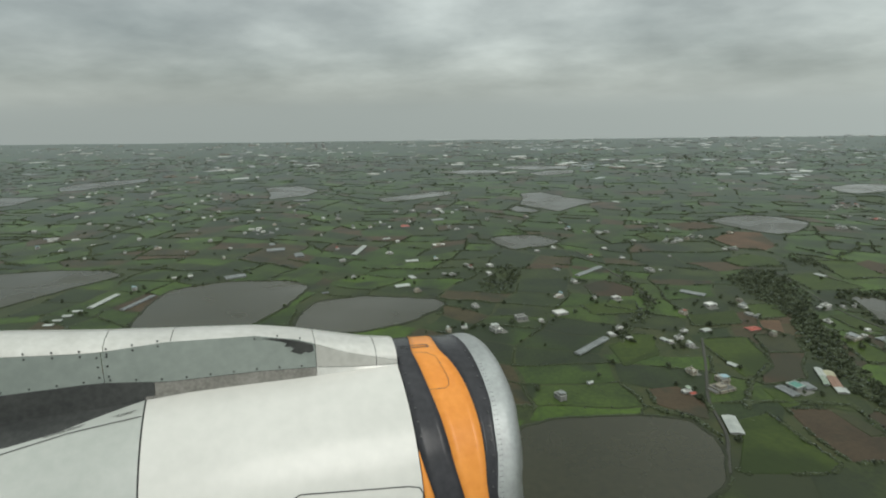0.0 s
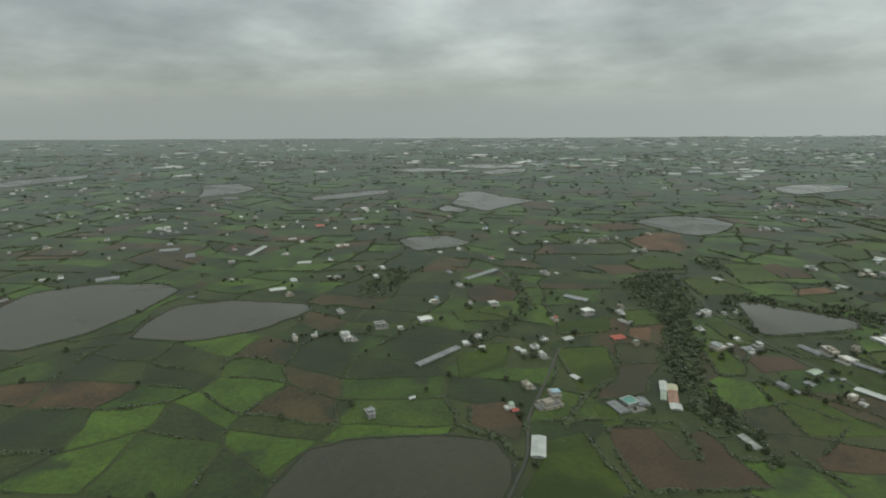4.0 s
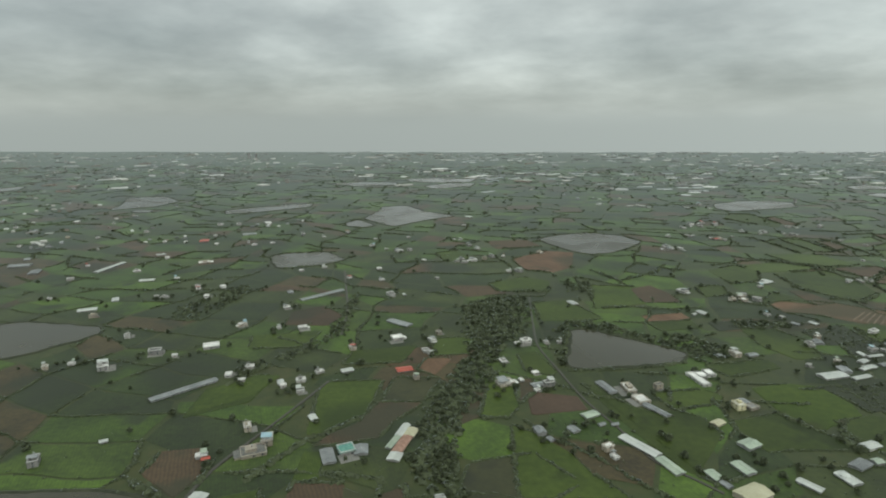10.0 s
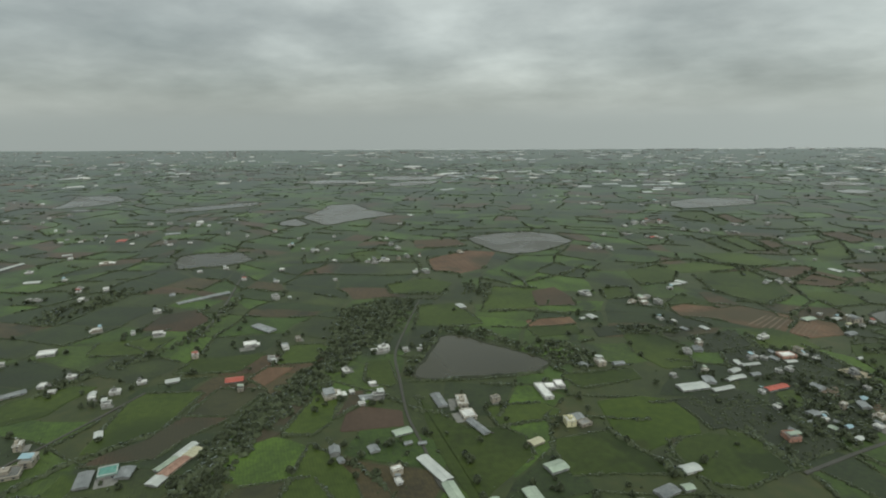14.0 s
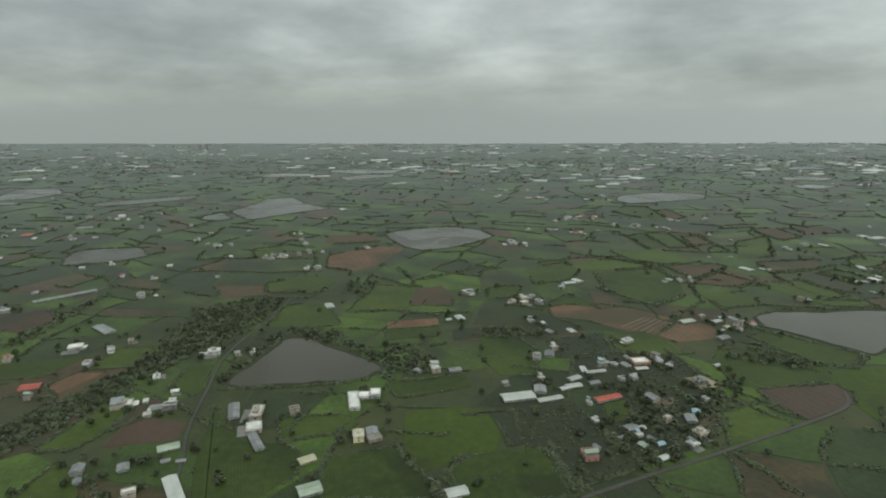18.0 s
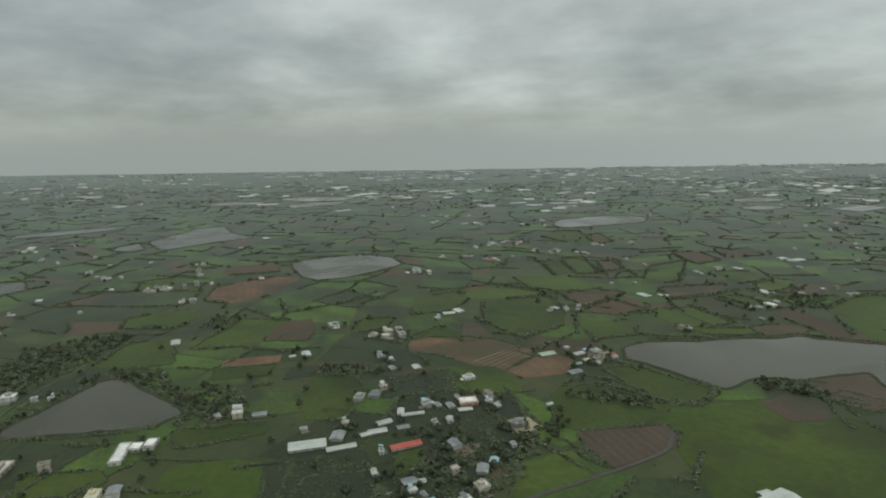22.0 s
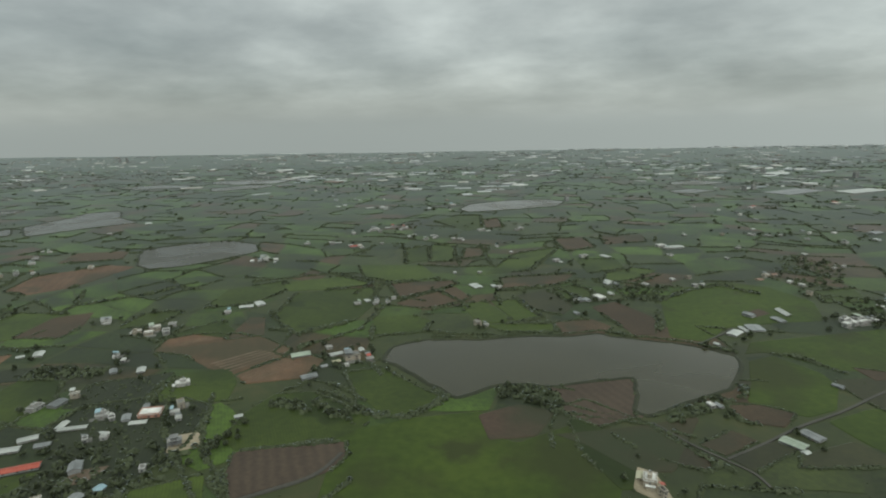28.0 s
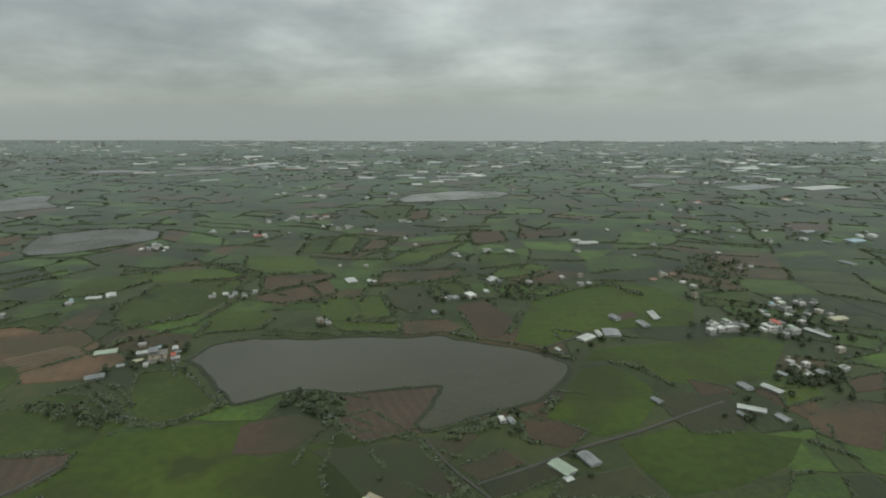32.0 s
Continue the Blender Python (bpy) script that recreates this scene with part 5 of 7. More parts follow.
house(1201, 890, 5.0, 3.9, 3.1, 120, 'villa')
house(1192, 849, 7.0, 4.0, 3.0, 113, 'grey')
house(1355, 942, 6.5, 4.6, 3.1, 25, 'villa')
house(1365, 944, 5.0, 3.7, 2.8, 118, 'villa')
house(1362, 977, 5.8, 3.8, 3.8, 26, 'tan')
house(1339, 970, 5.7, 4.5, 2.6, 106, 'villa')
house(1400, 1149, 7.6, 5.6, 2.6, 111, 'villa')
house(1505, 1138, 7.8, 6.0, 2.6, 28, 'villa')
house(1444, 963, 7.9, 6.3, 2.6, 20, 'rust')
house(1461, 980, 8.2, 5.2, 3.8, 18, 'tan')
house(1474, 985, 7.2, 4.6, 2.6, 21, 'rust')
house(1473, 949, 5.9, 4.4, 2.6, 31, 'villa')
house(1465, 898, 5.6, 4.4, 5.5, 115, 'tan')
house(1479, 935, 6.8, 4.2, 2.6, 109, 'villa')
house(1578, 1237, 10.0, 7.0, 3.8, 119, 'villa')
house(1601, 1228, 7.5, 6.0, 2.6, 114, 'villa')
house(1623, 1228, 6.3, 4.1, 2.6, 28, 'villa')
house(1608, 1290, 10.6, 5.5, 2.6, 28, 'shed')
house(1619, 1560, 6.5, 4.2, 2.6, 118, 'villa')
house(1737, 1536, 14.9, 9.0, 3.8, 28, 'villa')
house(1948, 1576, 18.1, 14.5, 3.8, 29, 'villa')
house(1954, 1536, 17.8, 9.9, 2.6, 117, 'hall')
house(1567, 1009, 5.0, 3.2, 2.6, 22, 'villa')
house(1585, 1017, 5.1, 3.5, 2.6, 19, 'villa')
house(1818, 1169, 26.5, 18.4, 3.7, 16, 'blue')
house(1774, 1161, 12.9, 8.1, 2.6, 107, 'grey')
house(1788, 1237, 24.7, 15.0, 3.5, 29, 'grey')
house(1720, 1037, 20.4, 10.2, 2.9, 111, 'grey')
house(1685, 1161, 8.6, 6.7, 3.8, 109, 'villa')
house(1646, 1193, 7.4, 5.1, 2.6, 107, 'villa')
house(1577, 1089, 6.6, 5.1, 2.6, 106, 'villa')
house(1533, 1246, 6.2, 4.0, 3.8, 16, 'tan')
house(1457, 1073, 6.1, 3.9, 2.6, 109, 'villa')
house(1468, 1246, 6.1, 4.3, 2.6, 21, 'villa')
house(1362, 831, 10.4, 6.9, 5.5, 118, 'ruin')
house(1384, 817, 13.4, 7.0, 3.0, 103, 'grey')
house(1295, 757, 5.0, 3.1, 3.0, 120, 'hall')
house(1444, 809, 9.0, 5.9, 5.5, 20, 'block')
house(1458, 811, 9.1, 6.1, 5.5, 20, 'block')
house(1473, 810, 6.7, 5.1, 2.8, 109, 'villa')
house(1508, 849, 6.3, 4.0, 3.1, 118, 'villa')
house(1529, 865, 7.5, 4.6, 2.8, 16, 'villa')
house(1535, 856, 11.1, 8.1, 5.5, 105, 'villa')
house(1542, 875, 7.6, 5.6, 3.8, 24, 'tan')
house(1561, 874, 8.7, 6.2, 4.1, 103, 'villa')
house(1549, 841, 6.4, 4.1, 2.8, 116, 'villa')
house(1565, 849, 6.6, 4.6, 4.1, 118, 'tan')
house(1571, 841, 5.6, 3.7, 2.6, 21, 'villa')
house(1508, 794, 10.9, 7.1, 5.9, 23, 'villa')
house(1499, 789, 5.0, 3.4, 3.1, 28, 'villa')
house(1453, 712, 6.5, 3.5, 3.0, 119, 'grey')
house(1468, 723, 6.6, 4.2, 2.8, 117, 'villa')
house(1480, 729, 5.3, 3.6, 2.8, 16, 'villa')
house(1470, 733, 5.0, 3.8, 2.8, 111, 'villa')
house(1484, 713, 10.4, 6.7, 3.0, 117, 'grey')
house(1470, 709, 5.0, 3.8, 2.8, 23, 'villa')
house(1415, 692, 10.0, 6.1, 3.0, 108, 'grey')
house(1393, 653, 5.0, 3.1, 3.0, 107, 'grey')
house(1417, 648, 8.1, 5.2, 3.0, 112, 'grey')
house(1345, 671, 7.3, 4.1, 3.0, 119, 'grey')
house(1244, 645, 5.9, 3.0, 3.0, 108, 'grey')
house(1238, 645, 5.0, 3.3, 3.1, 107, 'villa')
house(1529, 839, 6.3, 4.3, 2.8, 119, 'villa')
house(1509, 839, 5.3, 3.5, 2.8, 119, 'villa')
house(1546, 888, 5.8, 4.1, 2.6, 25, 'villa')
house(1575, 874, 6.8, 5.1, 2.6, 31, 'villa')
house(1532, 821, 6.2, 4.5, 3.1, 28, 'villa')
house(1513, 820, 6.1, 3.5, 3.0, 118, 'grey')
house(1535, 799, 6.9, 3.5, 3.0, 109, 'grey')
house(1523, 754, 6.5, 4.3, 5.5, 20, 'tan')
house(1504, 721, 7.6, 5.4, 2.8, 28, 'villa')
house(1070, 1022, 5.0, 3.3, 2.6, 111, 'villa')
house(1103, 1022, 5.0, 3.9, 2.6, 31, 'villa')
house(1122, 951, 5.0, 3.0, 2.8, 29, 'villa')
house(992, 896, 5.0, 3.2, 2.8, 23, 'villa')
house(997, 914, 5.0, 3.1, 2.8, 23, 'villa')
house(783, 812, 8.9, 6.5, 5.5, 113, 'villa')
house(1087, 820, 7.4, 5.4, 5.5, 114, 'tan')
house(1095, 817, 5.0, 3.2, 2.8, 29, 'villa')
house(1154, 785, 5.0, 2.6, 3.0, 20, 'hall')
house(1144, 787, 5.0, 3.3, 2.8, 27, 'villa')
house(919, 1338, 7.8, 4.8, 2.6, 30, 'shed')
house(978, 1349, 7.8, 4.8, 2.6, 111, 'hall')
house(999, 1270, 6.0, 4.6, 2.6, 25, 'villa')
house(1027, 1255, 8.3, 6.4, 2.6, 23, 'villa')
house(1041, 1260, 5.9, 3.8, 2.6, 15, 'villa')
house(1090, 1237, 5.8, 4.4, 2.6, 28, 'villa')
house(1139, 1321, 8.7, 4.7, 2.6, 23, 'shed')
house(1142, 1185, 6.5, 4.5, 2.6, 103, 'villa')
house(954, 1223, 5.8, 3.7, 2.6, 22, 'villa')
house(926, 1618, 11.4, 6.6, 2.6, 25, 'hall')
house(916, 1636, 6.6, 4.1, 2.6, 117, 'villa')
house(1076, 1592, 7.9, 5.1, 2.6, 19, 'villa')
house(910, 1201, 11.5, 7.3, 4.1, 27, 'redwhite')
house(925, 1193, 5.7, 3.8, 2.6, 16, 'villa')
house(784, 1112, 6.6, 5.2, 2.6, 111, 'villa')
house(809, 1102, 6.5, 3.3, 2.6, 103, 'hall')
house(641, 1088, 5.8, 3.7, 2.6, 31, 'villa')
house(1530, 794, 21.9, 5.5, 3.0, -65, 'shed')
house(1432, 688, 13.9, 5.5, 3.0, -59, 'shed')
house(1403, 660, 16.6, 5.5, 3.0, -25, 'shed')
house(1985, 1800, 150, 70, 3.2, 28, 'grey')
house(2160, 1790, 140, 55, 3.2, 20, 'shed')
house(2230, 2312, 110, 60, 3.5, 35, 'shed')
house(1294, 1703, 9.4, 6.1, 10.8, 31, 'tower')
house(1314, 1734, 9.6, 6.1, 11.0, 26, 'tower')
house(1349, 1713, 9.5, 6.8, 10.9, 18, 'tower')
house(1365, 1703, 9.4, 5.8, 10.8, 25, 'tower')
house(1917, 1870, 11.6, 8.5, 13.3, 15, 'tower')
house(1879, 1846, 11.3, 7.1, 13.0, 113, 'tower')
house(2185, 2313, 15.0, 9.3, 17.1, 121, 'tower')
house(2382, 2129, 14.6, 11.2, 16.7, 17, 'tower')
house(-777, 3652, 15.0, 12.0, 30.0, 20, 'tower')
house(-732, 3647, 13.0, 12.0, 26.0, 20, 'tower')


def unfinished_house(x, y, turn):
    """A bare concrete frame: slabs on columns, some bays already walled."""
    ob = tagged(new("unfinished_house"), "unfinished grey concrete house frame in a sandy yard", "house", "buildings of the plain")
    ob.matrix_basis = pose(x, y, 0.3, 0, 0, turn)
    HOUSE_SPOTS.append((x, y, 6))
    rng = random.Random(5)
    w, d, storey = 8.6, 6.4, 2.1
    post_mesh = box("column", M["grey_wall"], -0.16, -0.16, 0, 0.16, 0.16, storey - 0.2)
    for k in range(4):
        a, b = (w / 2, d / 2) if k < 3 else (w * 0.3, d * 0.4)
        part("floor_slab", box("floor_slab", M["grey_wall"], -a, -b, storey * k - 0.2, a, b, storey * k), ob)
        if k == 3:
            break
        for i in range(4):
            for j in range(3):
                if k == 2 and (i in (0, 3) or j == 0):
                    continue
                part("column", post_mesh, ob, "", pose(-w / 2 + 0.35 + i * (w - 0.7) / 3, -d / 2 + 0.35 + j * (d - 0.7) / 2, storey * k))
        part("stair_core", box("stair_core", M["grey_wall"], -0.9, 0.2, storey * k, 1.3, 2.4, storey * (k + 1) - 0.2), ob)
        for i in range(3):
            if rng.random() < 0.55:
                x0 = -w / 2 + 0.55 + i * (w - 0.7) / 3
                part("infill_wall", box("infill_wall", M["white_wall"], x0, -d / 2 + 0.45, storey * k, x0 + 1.9, -d / 2 + 0.6, storey * k + (0.9 if i % 2 else 1.85)), ob)
    for i in range(4):
        part("starter_bars", box("starter_bars", M["door"], -1.9 + i * 1.25, 0.9, storey * 3, -1.82 + i * 1.25, 0.98, storey * 3 + 0.9), ob)
    return ob


def round_tank(x, y):
    """A squat round tank under a shallow cone, on stub legs."""
    ob = tagged(new("storage_tank"), "squat round grey metal tank on legs", "tank")
    ob.matrix_basis = pose(x, y, 0.3)
    HOUSE_SPOTS.append((x, y, 4))
    n = 20

    def ring(r, z):
        return [(r * math.cos(2 * math.pi * i / n), r * math.sin(2 * math.pi * i / n), z) for i in range(n)]

    def turned(rings):
        v = [p for q in rings for p in q]
        f = [(k * n + i, k * n + (i + 1) % n, (k + 1) * n + (i + 1) % n, (k + 1) * n + i) for k in range(len(rings) - 1) for i in range(n)]
        return v, f + [tuple(range(len(v) - n, len(v))), tuple(range(n))[::-1]]

    part("shell", mesh_of("shell", *turned([ring(2.9, 1.0), ring(3.0, 1.2), ring(3.0, 2.2)]), M["grey_metal"]), ob)
    part("roof", mesh_of("roof", *turned([ring(3.25, 2.2), ring(3.25, 2.32), ring(1.6, 2.95), ring(0.3, 3.2)]), M["white_metal"]), ob, "shallow pale conical roof")
    leg = box("leg", M["grey_metal"], -0.12, -0.12, -0.2, 0.12, 0.12, 1.1)
    for i in range(8):
        part("leg", leg, ob, "", pose(2.5 * math.cos(i * math.pi / 4), 2.5 * math.sin(i * math.pi / 4), 0))
    return ob


def pen_row(x, y, w, d, turn):
    """A long row of open pens: pale cross walls and roofs between two side rails."""
    ob = tagged(new("pen_row"), "row of pale open animal pens beside dark trees", "pens")
    ob.matrix_basis = pose(x, y, 0.3, 0, 0, turn)
    HOUSE_SPOTS.append((x, y, w * 0.4))
    part("floor_slab", box("floor_slab", M["old_roof"], -w / 2, -d / 2, -0.3, w / 2, d / 2, 0.1), ob)
    for sy in (-1, 1):
        part("side_rail", box("side_rail", M["grey_metal"], -w / 2, sy * d / 2 - 0.12, 0.1, w / 2, sy * d / 2 + 0.12, 0.9), ob)
    cover = box("pen_roof", M["white_metal"], -0.45, -d * 0.46, 1.35, 0.45, d * 0.46, 1.45)
    wall = box("cross_wall", M["rim"], -0.12, -d / 2, 0.1, 0.12, d / 2, 1.35)
    n = int(w / 2.2)
    for i in range(n):
        at = -w / 2 + (i + 0.5) * w / n
        part("cross_wall", wall, ob, "", pose(at, 0, 0))
        if i % 5 != 3:
            part("pen_roof", cover, ob, "", pose(at, 0, 0))
    return ob


pen_row(377, 409, 19, 6.5, -78)
unfinished_house(881, 609, 20)
round_tank(639, 434)

# centre x, y, spread x, y and number of the wooded places
WOODS = [(1513, 820, 30, 24, 110), (1467, 711, 16, 14, 70), (904, 609, 9, 8, 30), (1372, 842, 7, 5, 8)]


# ---- patchwork of smaller fields ----
def blocked(x, y, margin=0.0):
    if any(inside(x, y, p) for p in POND_LINES):
        return True
    return any((x - a) ** 2 + (y - b) ** 2 < (r + margin) ** 2 for a, b, r in NEAR_HOUSES(x, y))


HOUSE_GRID = {}
for spot in HOUSE_SPOTS:
    HOUSE_GRID.setdefault((int(spot[0] // 60), int(spot[1] // 60)), []).append(spot)


def NEAR_HOUSES(x, y):
    i, j = int(x // 60), int(y // 60)
    return [s for a in (-1, 0, 1) for b in (-1, 0, 1) for s in HOUSE_GRID.get((i + a, j + b), ())]


def near_road(x, y, d):
    return any((x - a) ** 2 + (y - b) ** 2 < d * d for line in ROAD_LINES for a, b in line)


def lattice(i, j):
    """A corner of the field pattern: a slanting grid bent by slow noise."""
    u, w = i * 66.0, j * 44.0
    a = radians(-14)
    x, y = u * math.cos(a) - w * math.sin(a), u * math.sin(a) + w * math.cos(a)
    n = Vector((x * 0.0045, y * 0.0045, 2.0))
    s = noise.noise_vector(n) * 80 + noise.noise_vector(n * 2.6) * 34
    return x + s.x + 400, y + s.y + 1500


EDGES = []


def strayed(p):
    """Field edges wander; the same shift for plots and hedges keeps them together."""
    a = noise.noise_vector((p[0] * 0.021, p[1] * 0.021, 5.0))
    return p[0] + a.x * 9, p[1] + a.y * 9


def patchwork():
    plots = []
    for i in range(-52, 62):
        for j in range(-66, 46):
            c = [lattice(i, j), lattice(i + 1, j), lattice(i + 1, j + 1), lattice(i, j + 1)]
            mx, my = sum(p[0] for p in c) / 4, sum(p[1] for p in c) / 4
            if my < -650 or my > 3300 or mx < -700 - 0.85 * abs(my) or mx > 1950 + 0.85 * abs(my):
                continue
            EDGES.append((c[0], c[1]))
            EDGES.append((c[0], c[3]))
            if any(inside(mx, my, p) for p in FIELD_LINES) or any(inside(mx, my, p) for p in POND_LINES):
                continue
            k = [(p[0] * 0.94 + mx * 0.06, p[1] * 0.94 + my * 0.06) for p in c]
            if my < 1700:
                k = [strayed(p) for a, b in zip(k, k[1:] + k[:1]) for p in between(a, b, 5)]
            plots.append((my + 0.4 * abs(mx - 800), k))
    # the plots that the flight passes nearest are pieces of their own
    plots.sort(key=lambda q: q[0] if q[1][0][1] > 200 else 1e6)
    v, f = [], []
    for d, k in plots[300:]:
        n = len(v)
        v += [(p[0], p[1], 0.22) for p in k]
        f.append(tuple(range(n, n + len(k))))
    ob = tagged(new("farm_fields", mesh_of("farm_fields", v, f, M["patch"])), "patchwork of small green and brown fields", "fields", "", "stuff")
    for d, k in plots[:300]:
        part("field_plot", mesh_of("field_plot", [(p[0], p[1], 0.22) for p in k], [tuple(range(len(k)))], M["patch"]), ob)
    return ob


patchwork()


# ---- trees and hedges ----
def tree_data(seed, height, spread, clumps, size, trunk=True):
    """A tapered trunk with limbs, and a crown of many small leaf tufts; returns both as arrays."""
    rng = random.Random(seed)
    tv, tf = [], []

    def limb(p, q, r0, r1):
        d = (Vector(q) - Vector(p)).normalized()
        s = d.orthogonal().normalized()
        t = d.cross(s)
        n = len(tv)
        for o, r in ((p, r0), (q, r1)):
            for k in range(4):
                a = k * math.pi / 2
                w = Vector(o) + (s * math.cos(a) + t * math.sin(a)) * r
                tv.append(tuple(w))
        tf.extend((n + k, n + (k + 1) % 4, n + 4 + (k + 1) % 4, n + 4 + k) for k in range(4))

    centres = []
    if trunk:
        limb((0, 0, -0.2), (0.1, 0.05, height * 0.55), height * 0.03, height * 0.018)
    for k in range(5):
        a = k * 2.4 + rng.random()
        r = spread * rng.uniform(0.35, 0.62)
        z = height * rng.uniform(0.30, 0.68)
        c = (r * math.cos(a), r * math.sin(a), z)
        centres.append((c, spread * rng.uniform(0.42, 0.62)))
        if trunk:
            limb((0.05, 0.03, height * rng.uniform(0.3, 0.48)), c, height * 0.013, height * 0.005)
    centres.append(((0, 0, height * 0.74), spread * 0.5))
    lv, lf = [], []
    for _ in range(clumps):
        c, r = rng.choice(centres)
        d = Vector((rng.gauss(0, 1), rng.gauss(0, 1), rng.gauss(0, 0.8))).normalized()
        p = Vector(c) + d * r * rng.uniform(0.55, 1.0)
        nrm = (d + Vector((rng.gauss(0, 0.5), rng.gauss(0, 0.5), rng.gauss(0.3, 0.5)))).normalized()
        s = nrm.orthogonal().normalized()
        t = nrm.cross(s)
        ang = rng.random() * 6.28
        s, t = s * math.cos(ang) + t * math.sin(ang), t * math.cos(ang) - s * math.sin(ang)
        q = size * rng.uniform(0.6, 1.25)
        n = len(lv)
        mid = p + nrm * q * 0.28
        lv.extend(tuple(p + s * q * a + t * q * b) for a, b in ((-0.9, -0.5), (0.2, -0.95), (0.95, 0.1), (0.3, 0.9), (-0.7, 0.75)))
        lv.append(tuple(mid))
        lf.extend((n + k, n + (k + 1) % 5, n + 5) for k in range(5))
    return (tv, tf), (lv, lf)


def scatter(name, kinds, spots, mat, label, category):
    """Many copies of a few small meshes, joined into one."""
    vs, fs, base = [], [], 0
    for (x, y, z, s, a, k) in spots:
        v, f = kinds[k]
        c, n = math.cos(a) * s, math.sin(a) * s
        w = np.empty_like(v)
        w[:, 0], w[:, 1], w[:, 2] = v[:, 0] * c - v[:, 1] * n + x, v[:, 0] * n + v[:, 1] * c + y, v[:, 2] * s + z
        vs.append(w)
        fs.append(f + base)
        base += len(v)
    v, f = np.concatenate(vs), np.concatenate(fs)
    me = bpy.data.meshes.new(name)
    me.vertices.add(len(v))
    me.vertices.foreach_set("co", v.astype(np.float32).ravel())
    me.loops.add(f.size)
    me.loops.foreach_set("vertex_index", f.astype(np.int32).ravel())
    me.polygons.add(len(f))
    me.polygons.foreach_set("loop_start", np.arange(0, f.size, 3, dtype=np.int32))
    me.polygons.foreach_set("loop_total", np.full(len(f), 3, dtype=np.int32))
    me.materials.append(mat)
    me.update(calc_edges=True)
    return tagged(new(name, me), label, category, "", "stuff")


def triangles(data):
    (tv, tf), (lv, lf) = data
    f = [t for q in tf for t in ((q[0], q[1], q[2]), (q[0], q[2], q[3]))]
    n = len(tv)
    return np.array(tv + lv, dtype=float), np.array(f + [tuple(i + n for i in t) for t in lf], dtype=int)


def mound(seed, tufts, size):
    """A low rounded bush of leaf tufts, one metre in radius."""
    rng = random.Random(seed)
    v, f = [], []
    for k in range(tufts):
        a, up_ = rng.random() * 6.28, rng.uniform(0.15, 1.0)
        r = math.sqrt(1 - 0.8 * up_ * up_) * rng.uniform(0.75, 1.1)
        p = Vector((r * math.cos(a), r * math.sin(a), 0.72 * up_ * rng.uniform(0.7, 1.15)))
        nrm = (p + Vector((rng.gauss(0, 0.35), rng.gauss(0, 0.35), 0.35))).normalized()
        s_ = nrm.orthogonal().normalized()
        t_ = nrm.cross(s_)
        q = size * rng.uniform(0.7, 1.3)
        n = len(v)
        v.extend(tuple(p + s_ * q * x + t_ * q * y) for x, y in ((-0.9, -0.5), (0.2, -0.95), (0.95, 0.1), (0.3, 0.9), (-0.7, 0.75)))
        v.append(tuple(p + nrm * q * 0.35))
        f.extend((n + i, n + (i + 1) % 5, n + 5) for i in range(5))
    return np.array(v, dtype=float), np.array(f, dtype=int)


